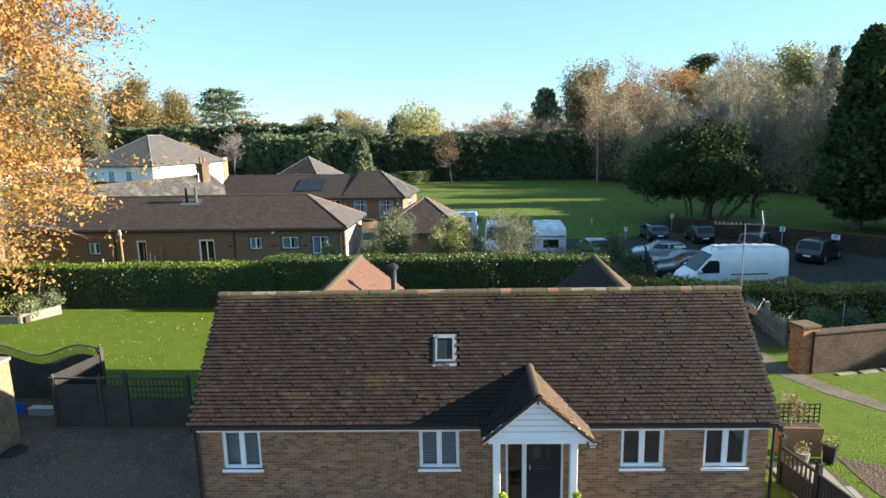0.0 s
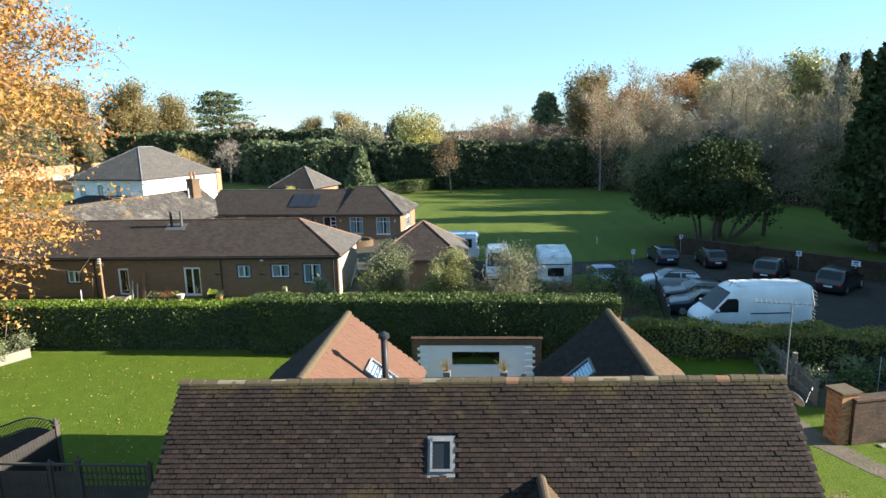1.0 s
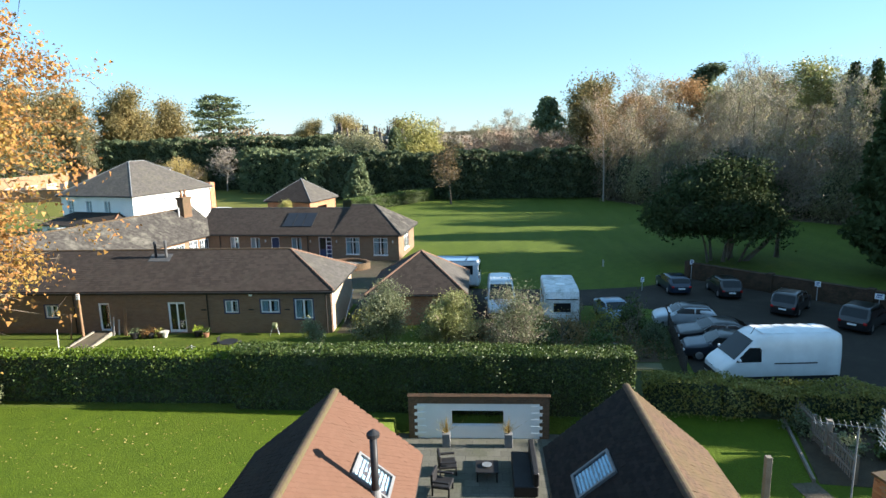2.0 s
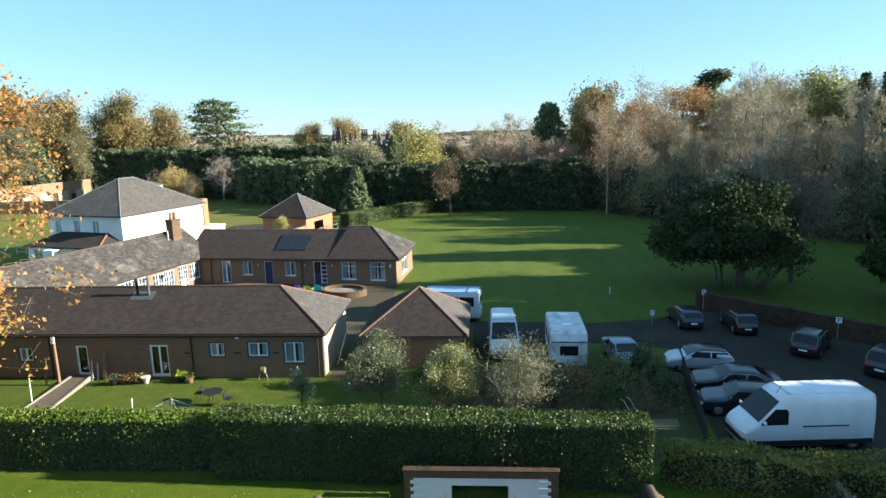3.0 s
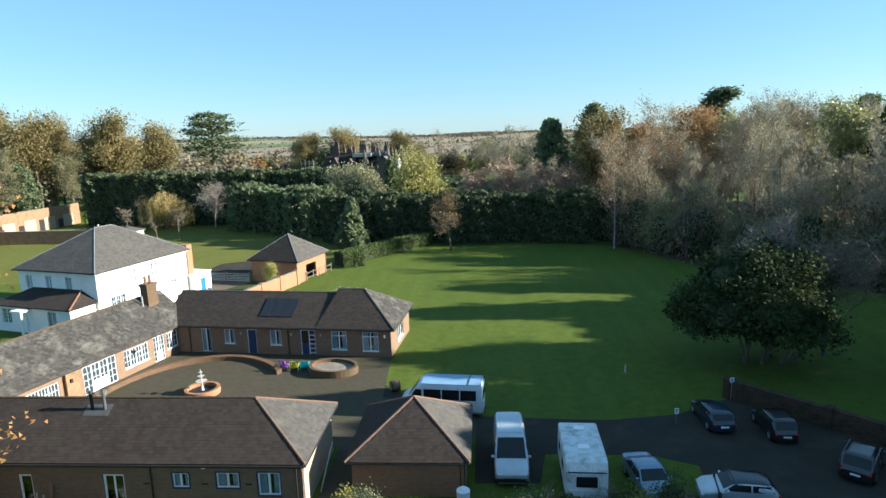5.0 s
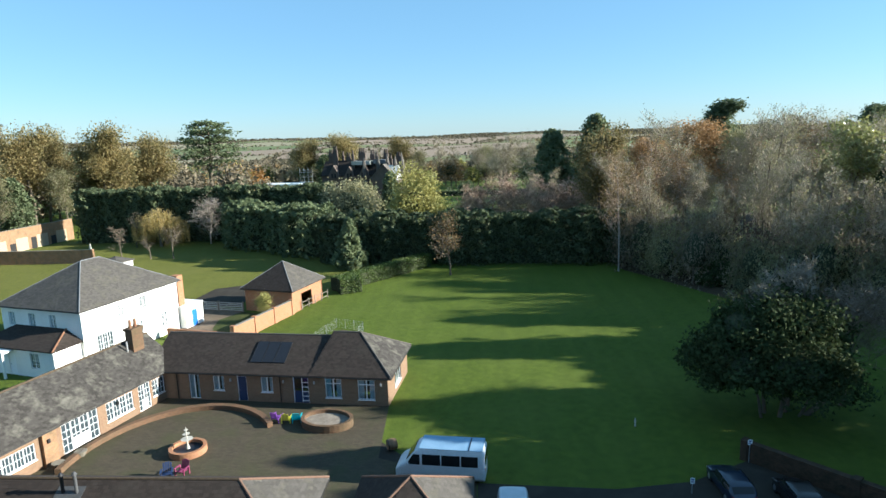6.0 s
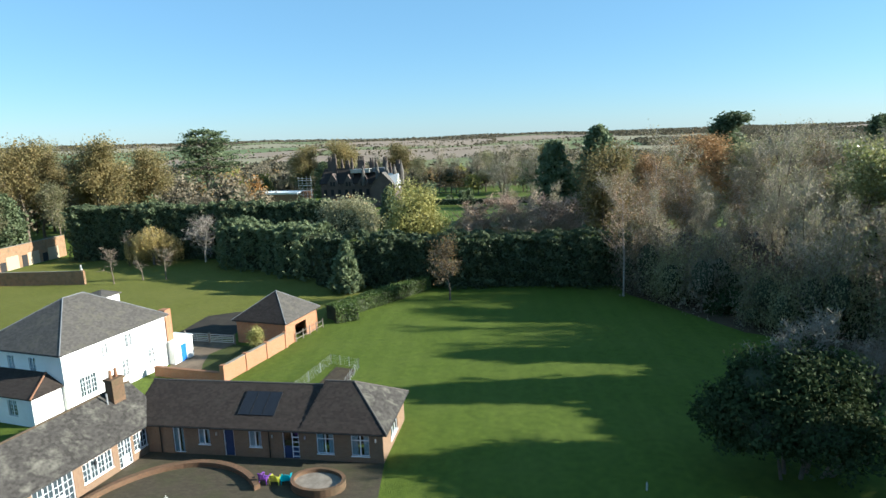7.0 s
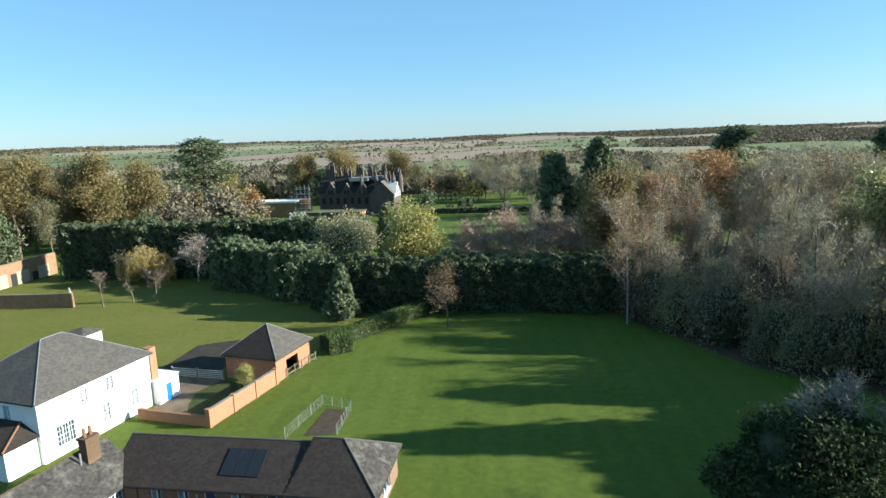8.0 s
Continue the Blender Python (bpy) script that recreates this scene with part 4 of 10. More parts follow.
sheet("courtyard", [(-34, 50), (-29, 67.8), (-8.5, 65.8), (-8.0, 57.4), (-0.95, 54.4), (-0.95, 51.2), (-7.9, 51.2), (-7.9, 43), (-9.6, 43), (-9.6, 50)], 0.018, "court", "mossy brown paved courtyard", "pavement")
sheet("garden_path", [(-40, 37.7), (9.5, 36.9), (9.6, 37.8), (-40, 38.7)], 0.026, "mossy_path", "mossy concrete garden path behind the hedge", "pavement")
sheet("patio", [(-4.0, 18.1), (4.25, 18.1), (4.25, 31.2), (-4.0, 31.2)], -0.78, "patio_stone", "grey stone patio between the cottage wings", "pavement")
sheet("worn_path", [(12.25, 21.3), (13.7, 19.5), (15.25, 18.15), (17.2, 16.6), (19.6, 15.1), (22.1, 13.4), (22.4, 13.9), (19.9, 15.6), (17.6, 17.1), (15.6, 18.8), (14.1, 20.2), (12.9, 21.9), (12.2, 23.6), (11.8, 26.3), (10.9, 26.2), (11.2, 23.4)], 0.02, "path_dirt", "worn gravel path across the grass", "path")
paved_strip = sheet("paved_strip", [(8.0, 9.0), (11.3, 9.0), (9.5, 16.6), (8.0, 16.6)], 0.02, "soil", "pale paving slabs beside the cottage with dark joints", "pavement")
sheet("flower_bed", [(11.9, 26.2), (26, 24.6), (26, 31.5), (13.5, 32)], 0.02, "soil", "dark planted flower bed", "flower bed")
sheet("shrub_border", [(-3.0, 38.2), (9.6, 38.0), (10.8, 43.6), (-0.9, 43.8)], 0.02, "litter", "dark overgrown shrub border below the car park", "flower bed")
sheet("woodland_floor", [(22.5, 116), (26.5, 109), (32.5, 97), (40, 92), (62, 62), (130, 62), (130, 180), (30, 180), (22, 122)], 0.012, "litter", "brown leaf litter under the wood", "ground")
sheet("upper_lawn", [(-104.5, 92), (-39.5, 98.5), (-25, 102.5), (-11, 121.5), (-30, 133), (-54, 150), (-100, 156)], 0.01, "paddock", "sunlit drier lawn with worn yellow-green grass", "lawn")
sheet("stable_yard", [(-41, 99), (-32.5, 95), (-28.5, 84), (-37, 86.5), (-38.3, 90)], 0.015, "yard_gravel", "pale gravel yard beside the white house", "driveway")
sheet("rear_apron", [(-42.6, 98.9), (-34.0, 97.6), (-34.6, 104), (-35.6, 110.2), (-38, 109.6), (-41.9, 107.6)], 0.016, "asphalt", "dark asphalt apron behind the yard gate", "road")
sheet("yard_weeds", [(-32.6, 94.8), (-34.3, 91.2), (-33.6, 87.8), (-32.6, 85.4), (-29.4, 84.6), (-28.0, 87.5), (-26.4, 92.3)], 0.021, "weedy", "weedy ground along the yard wall", "ground")
sheet("back_lane", [(-8.4, 60), (-8.0, 57.4), (-0.95, 54.4), (-1.0, 52.0)], 0.012, "asphalt", "narrow asphalt strip by the courtyard", "road")

# ---- the cottage ----
COT = pose(-0.07, 13.93, 0, 0, 0, 1.8)
EAVE, RIDGE, RUN, HALF = 2.45, 5.09, 2.75, 7.32


def roof_slope(u0, u1, run, eave, ridge, thick=0.12):
    """A plain pitched plane over y = 0 (eave) to y = run (ridge)."""
    return [(u0, 0, eave), (u1, 0, eave), (u1, run, ridge), (u0, run, ridge)]


def ridge_tile(length, r):
    """One half-round ridge tile along x."""
    V, n = [], 7
    for x in (0, length):
        for i in range(n):
            a = math.pi * i / (n - 1)
            V.append((x, -math.cos(a) * r, math.sin(a) * r * 0.85))
        for i in range(n):
            a = math.pi * i / (n - 1)
            V.append((x, -math.cos(a) * r * 0.8, math.sin(a) * r * 0.65 - 0.005))
    F = []
    for i in range(n - 1):
        F.append((i, i + 1, 2 * n + i + 1, 2 * n + i))
        F.append((n + i + 1, n + i, 3 * n + i, 3 * n + i + 1))
        F.append((i + 1, i, n + i, n + i + 1))
        F.append((2 * n + i, 2 * n + i + 1, 3 * n + i + 1, 3 * n + i))
    return np_mesh(V, F, M["ridge"], False)


BRICK_FACES = np.array([(0, 1, 5, 4), (4, 5, 7, 6), (1, 3, 7, 5), (2, 0, 4, 6), (3, 2, 6, 7)])


def brick_face(top, holes, face, x0, x1, z0, z1):
    """Stretcher-bond bricks on a wall that faces -y: single pieces round the door and upper courses, the rest in one mesh."""
    g = np.random.default_rng(17)
    cells = []
    row, z = 0, z0
    while z + 0.064 <= z1 + 0.001:
        x = x0 - (0.1125 if row % 2 else 0.0)
        while x < x1:
            pieces = [(max(x, x0), min(x + 0.2145, x1))]
            for h in holes:
                if h[2] - 0.03 < z + 0.03 < h[3] + 0.03:
                    cut = []
                    for a, b in pieces:
                        if b <= h[0] or a >= h[1]:
                            cut.append((a, b))
                        else:
                            cut += [q for q in ((a, h[0]), (h[1], b)) if q[1] - q[0] > 0.02]
                    pieces = cut
            cells += [(a, b, z) for a, b in pieces if b - a > 0.02]
            x += 0.225
        z, row = z + 0.075, row + 1
    C = np.array(cells)
    n = len(C)
    d = 0.006 + np.abs(g.normal(0, 0.0015, n))
    T = np.zeros((n, 8, 3))
    for i in range(8):
        T[:, i, 0] = C[:, 1 if i & 1 else 0]
        T[:, i, 1] = face
        T[:, i, 2] = C[:, 2] + (0.064 if i & 2 else 0.0)
        if i & 4:
            T[:, i, 1] = face - d
    near = np.argsort(np.abs(C[:, 0] - 1.3) - 0.6 * C[:, 2])
    for k in near[:300]:
        mid = T[k].mean(axis=0)
        ob = new("brick", np_mesh(T[k] - mid, BRICK_FACES, M["brick_front"]))
        ob.parent, ob.location = top, mid
    rest = T[near[300:]]
    F = (BRICK_FACES[None] + (np.arange(len(rest)) * 8)[:, None, None]).reshape(-1, 4)
    ob = new("brickwork", np_mesh(rest.reshape(-1, 3), F, M["brick_front"]))
    ob.parent = top
    tagged(ob, "brown facing bricks in stretcher bond", kind="stuff")


def cottage():
    top = thing("cottage", "low brick cottage with an old plain-tiled roof and white windows", "house", COT)
    wins = [(-6.57, -5.58, 1.1, 2.16), (-1.54, -0.53, 1.1, 2.16), (3.51, 4.58, 1.1, 2.16), (5.55, 6.65, 1.1, 2.16)]
    entry = (0.64, 2.1, 0.05, 2.12)
    shift = Matrix.Translation((0, 0.25, 0))
    bm = wall_panel(bmesh.new(), 14.24, -0.1, 2.4, 0.25, [*wins, entry], -7.12)
    part("wall", placed(bm, shift), M["mortar"], top, "brown brick front wall with pale mortar joints")
    brick_face(top, [*wins, entry], 0.25, -7.12, 7.12, 0.0, 2.4)
    for s in (-7.12, 6.87):
        gable = bmesh.new()
        pts = [(s, 0.5, -0.1), (s, 5.3, -0.1), (s, 5.3, 2.4), (s, 2.75, 4.85), (s, 0.5, 2.6)]
        a = [gable.verts.new(p) for p in pts]
        b = [gable.verts.new((p[0] + 0.25, p[1], p[2])) for p in pts]
        gable.faces.new(a)
        gable.faces.new(b[::-1])
        for i in range(5):
            gable.faces.new((a[i], b[i], b[(i + 1) % 5], a[(i + 1) % 5]))
        part("gable_wall", gable, M["brick_cottage"], top)
    part("back_wall", boxed(-6.87, 6.87, 5.05, 5.3, -0.1, 2.4), M["brick_cottage"], top)
    part("inner_floor", boxed(-6.87, 6.87, 0.5, 5.05, -0.05, 0.02), M["wood_dark"], top)
    part("inner_partition", boxed(-6.8, 6.8, 2.2, 2.3, 0.02, 2.4), M["dark"], top)
    for w in wins:
        window(top, *w, m=shift, lights=2, back="blind" if w[0] < 3 else "dark_blind", depth=0.06, bar=0.085)
    door(top, *entry, m=shift, leaf="door", side=0.42)
    bm = bmesh.new()
    for a in (1.33, 1.68):
        box(bm, a, a + 0.2, 0.318, 0.326, 1.35, 1.95)
    box(bm, 1.4, 1.75, 0.318, 0.326, 1.02, 1.06)
    part("door_glass", bm, M["glass"], top, "leaded glass panes of the front door")
    # roof deck, soffit, fascia, gutter
    bm = slab(bmesh.new(), [(-HALF + 0.02, 0.02, EAVE - 0.03), (HALF - 0.02, 0.02, EAVE - 0.03), (HALF - 0.02, RUN, RIDGE - 0.03), (-HALF + 0.02, RUN, RIDGE - 0.03)], 0.14)
    part("roof_deck", bm, M["wood_dark"], top)
    bm = slab(bmesh.new(), [(HALF, 2 * RUN, EAVE), (-HALF, 2 * RUN, EAVE), (-HALF, RUN, RIDGE), (HALF, RUN, RIDGE)], 0.14)
    part("rear_roof", bm, M["tile_far"], top, "rear slope of plain clay tiles")
    part("fascia", boxed(-7.2, 7.2, 0.16, 0.24, 2.17, 2.4), M["white"], top, "white painted fascia board")
    bm = bmesh.new()
    for a, b in ((-HALF, 0.0), (2.6, HALF)):
        rod(bm, (a, 0.05, 2.385), (b, 0.05, 2.385), 0.05, sides=10)
    part("gutter", bm, M["fascia"], top, "black half-round gutter")
    for s in (-7.2, 7.2):
        bm = rod(bmesh.new(), (s, 0.16, 2.3), (s, 0.16, 0.0), 0.04)
        rod(bm, (s, 0.02, 2.37), (s, 0.16, 2.25), 0.04)
        part("downpipe", bm, M["fascia"], top, "black downpipe")
    for s in (-1, 1):
        bm = bmesh.new()
        slab(bm, [(s * 7.26 - 0.05, -0.02, EAVE - 0.09), (s * 7.26 + 0.05, -0.02, EAVE - 0.09), (s * 7.26 + 0.05, RUN, RIDGE - 0.09), (s * 7.26 - 0.05, RUN, RIDGE - 0.09)], 0.16)
        part("bargeboard", bm, M["fascia"], top)
    # wall lamps and a house sign
    for u in (-5.02, -2.09, 5.14):
        lamp = new("wall_lamp")
        lamp.parent = top
        part("bracket", boxed(u - 0.04, u + 0.04, 0.215, 0.25, 1.66, 1.86), M["wood_grey"], lamp)
        part("shade", rod(bmesh.new(), (u, 0.17, 1.64), (u, 0.17, 1.86), 0.04), M["wood_grey"], lamp)
    sign = part("house_sign", boxed(2.66, 2.96, 0.235, 0.25, 1.62, 1.82, 0.004), M["slate"], top, "small dark slate sign with pale lettering bars")
    bm = bmesh.new()
    box(bm, 2.71, 2.91, 0.229, 0.234, 1.735, 1.775)
    box(bm, 2.74, 2.88, 0.229, 0.234, 1.665, 1.7)
    part("lettering", bm, M["sign"], sign)
    # skylight
    slope = math.atan2(RIDGE - EAVE, RUN)
    m = Matrix.Translation((-0.88, 0, EAVE)) @ Matrix.Rotation(slope, 4, 'X')
    sky_l = new("skylight")
    sky_l.parent = top
    s0, s1 = 1.62, 2.38
    bm = bmesh.new()
    box(bm, -0.25, -0.2, s0, s1, 0.02, 0.1)
    box(bm, 0.2, 0.25, s0, s1, 0.02, 0.1)
    box(bm, -0.2, 0.2, s0, s0 + 0.06, 0.02, 0.1)
    box(bm, -0.2, 0.2, s1 - 0.09, s1, 0.02, 0.11)
    part("frame", placed(bm, m), M["lead"], sky_l, "pale grey skylight frame")
    part("pane", placed(boxed(-0.2, 0.2, s0 + 0.08, s1 - 0.09, 0.05, 0.06), m), M["car_glass"], sky_l)
    part("flashing", placed(boxed(-0.31, 0.31, s0 - 0.12, s1 + 0.06, 0.012, 0.03), m), M["lead"], sky_l)
    # porch
    porch = new("porch")
    porch.parent = top
    pe, pr, c = 2.47, 3.5, 1.31
    # right slope lichened and pale, left dark: sun and shade put into the tiles
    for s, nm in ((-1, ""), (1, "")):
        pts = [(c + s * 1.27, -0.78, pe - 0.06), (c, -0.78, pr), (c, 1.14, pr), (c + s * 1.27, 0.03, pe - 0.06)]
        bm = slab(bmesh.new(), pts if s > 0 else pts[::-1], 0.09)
        part("porch_roof", bm, M["tile_mossy"] if s > 0 else M["tile_far"], porch, "lichened porch slope, its tiles toned as sunlit" if s > 0 else "")
    for i in range(6):
        ob = part("porch_ridge_tile", ridge_tile(0.34, 0.11), None, porch)
        ob.matrix_basis = Matrix.Translation((c, -0.8 + i * 0.32, pr - 0.02)) @ Matrix.Rotation(radians(90), 4, 'Z')
    g = bmesh.new()
    pts = [(c - 1.12, 2.42), (c + 1.12, 2.42), (c, 3.36)]
    fr = [g.verts.new((x, -0.66, z)) for x, z in pts]
    bk = [g.verts.new((x, -0.6, z)) for x, z in pts]
    g.faces.new(fr)
    g.faces.new(bk[::-1])
    for i in range(3):
        g.faces.new((fr[i], bk[i], bk[(i + 1) % 3], fr[(i + 1) % 3]))
    part("pediment", g, M["white"], porch, "white boarded gable of the porch")
    z = 2.56
    while z < 3.2:
        w = (3.36 - z) / 0.94 * 1.12
        part("board", boxed(c - w, c + w, -0.674, -0.66, z, z + 0.012), M["wood_white"], porch)
        z += 0.15
    for s in (-1, 1):
        bm = bmesh.new()
        pts = [(c + s * 1.27, -0.74, pe - 0.04), (c, -0.74, pr - 0.03), (c, -0.74, pr - 0.2), (c + s * 1.27, -0.74, pe - 0.2)]
        a = [bm.verts.new(p) for p in pts]
        b = [bm.verts.new((p[0], p[1] + 0.06, p[2])) for p in pts]
        bm.faces.new(a)
        bm.faces.new(b[::-1])
        for i in range(4):
            bm.faces.new((a[i], b[i], b[(i + 1) % 4], a[(i + 1) % 4]))
        part("bargeboard", bm, M["white"], porch)
    bm = boxed(c - 1.14, c + 1.14, -0.7, -0.58, 2.28, 2.42)
    for u in (0.2, 2.3):
        box(bm, u, u + 0.12, -0.58, 0.25, 2.28, 2.42)
    part("beam", bm, M["white"], porch)
    for u in (0.36, 2.17):
        part("post", boxed(u - 0.085, u + 0.085, -0.72, -0.55, 0.0, 2.28, 0.01), M["white"], porch)
    part("finial", rod(bmesh.new(), (c, -0.76, 3.3), (c, -0.76, 3.44), 0.025), M["fascia"], porch)
    return top


def under_porch(p):
    """Where the porch roof or the skylight takes the place of the tiles."""
    covered = p[:, 2] < 3.47 - np.abs(p[:, 0] - 1.31) * 0.86
    v = (p[:, 1] ** 2 + (p[:, 2] - EAVE) ** 2) ** 0.5
    return covered | ((np.abs(p[:, 0] + 0.88) < 0.37) & (v > 1.52) & (v < 2.5))


def roof_tiles(top):
    """Plain tiles in courses on the front slope: single pieces along the ridge, the rest of the slope in one mesh."""
    g = np.random.default_rng(3)
    slope = [(-HALF, 0, EAVE), (HALF, 0, EAVE), (HALF, RUN, RIDGE), (-HALF, RUN, RIDGE)]
    V, F = tile_field(slope, 0.11, 0.175, 3, 0.03, skip=under_porch, lift=0.0, rough=1.5, joint=0.005)
    T = V.reshape(-1, 8, 3)
    mid = T.mean(axis=1)
    order = np.argsort(-mid[:, 2] + np.abs(mid[:, 0]) * 0.05)
    for k in order[:300]:
        ob = new("tile", np_mesh(T[k] - mid[k], TILE_FACES, M["tile"]))
        ob.parent, ob.location = top, mid[k]
    rest = T[order[300:]]
    n = len(rest)
    F = (TILE_FACES[None] + (np.arange(n) * 8)[:, None, None]).reshape(-1, 4)
    ob = new("tile_covering", np_mesh(rest.reshape(-1, 3), F, M["tile"]))
    ob.parent = top
    tagged(ob, "old brown plain clay tiles with lichen", kind="stuff")
    c = 1.31
    # same split in the single tiles: shaded tone left, sunlit tone right
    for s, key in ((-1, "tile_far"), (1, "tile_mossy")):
        tiled(top, [(c + s * 1.27, -0.78, 2.41), (c, -0.78, 3.5), (c, 1.14, 3.5), (c + s * 1.27, 0.03, 2.41)], key, 5 + s, "lichened porch tiles, toned as sunlit" if s > 0 else "brown porch tiles")
    # ridge tiles, a few of them newer and redder
    mortar = ridge_tile(2 * HALF - 0.04, 0.118)
    mortar.materials[0] = M["coping_one"]
    ob = new("ridge_bedding", mortar)
    ob.parent, ob.matrix_basis = top, Matrix.Translation((-HALF + 0.02, RUN, RIDGE - 0.05))
    length = 2 * HALF / 44
    old, fresh = ridge_tile(length * 0.92, 0.13), ridge_tile(length * 0.92, 0.13)
    fresh.materials[0] = M["terracotta"]
    for i in range(44):
        ob = new("ridge_tile", fresh if i in (17, 24, 28, 39) else old)
        ob.parent = top
        ob.matrix_basis = Matrix.Translation((-HALF + i * length, RUN, RIDGE - 0.055 + g.normal(0, 0.006))) @ Matrix.Rotation(g.normal(0, 0.015), 4, 'Z')


def wing(name, x0, x1, y0, y1, eave, ridge, keys, label, skylights):
    """A gabled wing that runs back from the cottage, with rooflights on its inner slope."""
    top = thing(name, label, "house wing")
    c = (x0 + x1) / 2
    for a in (x0 + 0.2, x1 - 0.42):
        part("wall", boxed(a, a + 0.22, y0, y1 - 0.1, -0.8, eave - 0.05), M["brick_cottage"], top)
    g = bmesh.new()
    pts = [(x0 + 0.2, -0.8), (x1 - 0.2, -0.8), (x1 - 0.2, eave), (c, ridge - 0.18), (x0 + 0.2, eave)]
    a = [g.verts.new((x, y1 - 0.35, z)) for x, z in pts]
    b = [g.verts.new((x, y1 - 0.1, z)) for x, z in pts]
    g.faces.new(a)
    g.faces.new(b[::-1])
    for i in range(5):
        g.faces.new((a[i], b[i], b[(i + 1) % 5], a[(i + 1) % 5]))
    part("gable_wall", g, M["brick_cottage"], top)
    for x, key in ((x0, keys[0]), (x1, keys[1])):
        pts = [(x, y0, eave), (x, y1, eave), (c, y1, ridge), (c, y0, ridge)]
        part("roof_slope", slab(bmesh.new(), pts if x > c else pts[::-1], 0.14), M[key], top, "pinkish clay tiles, toned as sunlit" if key == "tile_pink" else "")
        tiled(top, pts, key, int(x * 10) + 200)
        bm = rod(bmesh.new(), (x, y0, eave - 0.08), (x, y1, eave - 0.08), 0.055, sides=8)
        part("gutter", bm, M["fascia"], top)
    tile = ridge_tile(0.42, 0.13)
    for i in range(int((y1 - y0) / 0.4)):
        ob = new("ridge_tile", tile)
        ob.parent = top
        ob.matrix_basis = Matrix.Translation((c, y1 - 0.42 - i * 0.4, ridge - 0.04)) @ Matrix.Rotation(radians(90), 4, 'Z')
    for side, d0, d1, ya, yb in skylights:
        x = x1 if side > 0 else x0
        ang = math.atan2(ridge - eave, abs(c - x))
        m = Matrix.Translation((x, 0, eave)) @ (Matrix.Rotation(ang, 4, 'Y') if side > 0 else Matrix.Rotation(-ang, 4, 'Y'))
        s = -side
        light = new("rooflight")
        light.parent = top
        bm = bmesh.new()
        lo, hi = sorted((s * d0, s * d1))
        box(bm, lo, lo + 0.08, ya, yb, 0.0, 0.11)
        box(bm, hi - 0.08, hi, ya, yb, 0.0, 0.11)
        box(bm, lo + 0.08, hi - 0.08, ya, ya + 0.08, 0.0, 0.11)
        box(bm, lo + 0.08, hi - 0.08, yb - 0.08, yb, 0.0, 0.11)
        part("frame", placed(bm, m), M["lead"], light)
        # added board under the glass, coloured like the sky it would mirror
        part("blind", placed(boxed(lo + 0.08, hi - 0.08, ya + 0.08, yb - 0.08, 0.02, 0.03), m), M["rooflight_sky"], light, "pale blue board standing for sky reflected in the rooflight")
        p = part("pane", placed(boxed(lo + 0.08, hi - 0.08, ya + 0.08, yb - 0.08, 0.06, 0.066), m), M["glass"], light)
        p.visible_shadow = False
    return top


the_cottage = cottage()
roof_tiles(the_cottage)
# on both wings the sunward slope has paler tiles, with the light painted in
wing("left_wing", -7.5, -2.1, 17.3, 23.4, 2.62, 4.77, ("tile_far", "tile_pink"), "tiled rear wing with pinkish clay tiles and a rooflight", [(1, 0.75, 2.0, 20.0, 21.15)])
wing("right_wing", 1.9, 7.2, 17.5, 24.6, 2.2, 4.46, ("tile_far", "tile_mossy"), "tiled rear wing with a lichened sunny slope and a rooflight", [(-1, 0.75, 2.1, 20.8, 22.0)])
flue = thing("stove_flue", "black metal stove flue through the wing roof", "flue", pose(-2.98, 20.0, 0))
part("pipe", rod(bmesh.new(), (0, 0, 2.6), (0, 0, 5.0), 0.1, sides=14), M["black_metal"], flue, smooth=True)
part("cowl", rod(rod(bmesh.new(), (0, 0, 5.0), (0, 0, 5.1), 0.17, 0.17, 14), (0, 0, 5.1), (0, 0, 5.2), 0.17, 0.04, 14), M["black_metal"], flue)
part("flashing", rod(bmesh.new(), (0, 0, 3.1), (0, 0, 3.5), 0.2, 0.11, 14), M["lead"], flue)

# ---- white garden wall behind the patio ----
def patio_wall():
    top = thing("patio_wall", "white rendered garden wall with brick edging and a low opening", "garden wall", pose(-0.33, 30.8, -0.8))
    bm = wall_panel(bmesh.new(), 5.42, 0.0, 1.68, 0.22, [(-1.2, 1.1, 0.62, 1.34)], -2.74)
    part("render", bm, M["render"], top, "white rendered face")
    bm = boxed(-3.13, 3.11, -0.03, 0.25, 1.68, 1.98)
    box(bm, -3.13, -2.745, -0.03, 0.25, 0.0, 1.68)
    box(bm, 2.685, 3.11, -0.03, 0.25, 0.0, 1.68)
    part("brick_edging", bm, M["brick_court"], top)
    part("coping", boxed(-3.18, 3.16, -0.06, 0.28, 1.98, 2.03, 0.01), M["brick_weathered"], top, "weathered brick coping")
    for s in (-2.745, 2.44):
        for k in range(5):
            part("quoin", boxed(s - 0.12, s + 0.36, -0.042, 0.1, 0.15 + k * 0.32, 0.3 + k * 0.32), M["render"], top)
    return top


patio_wall()


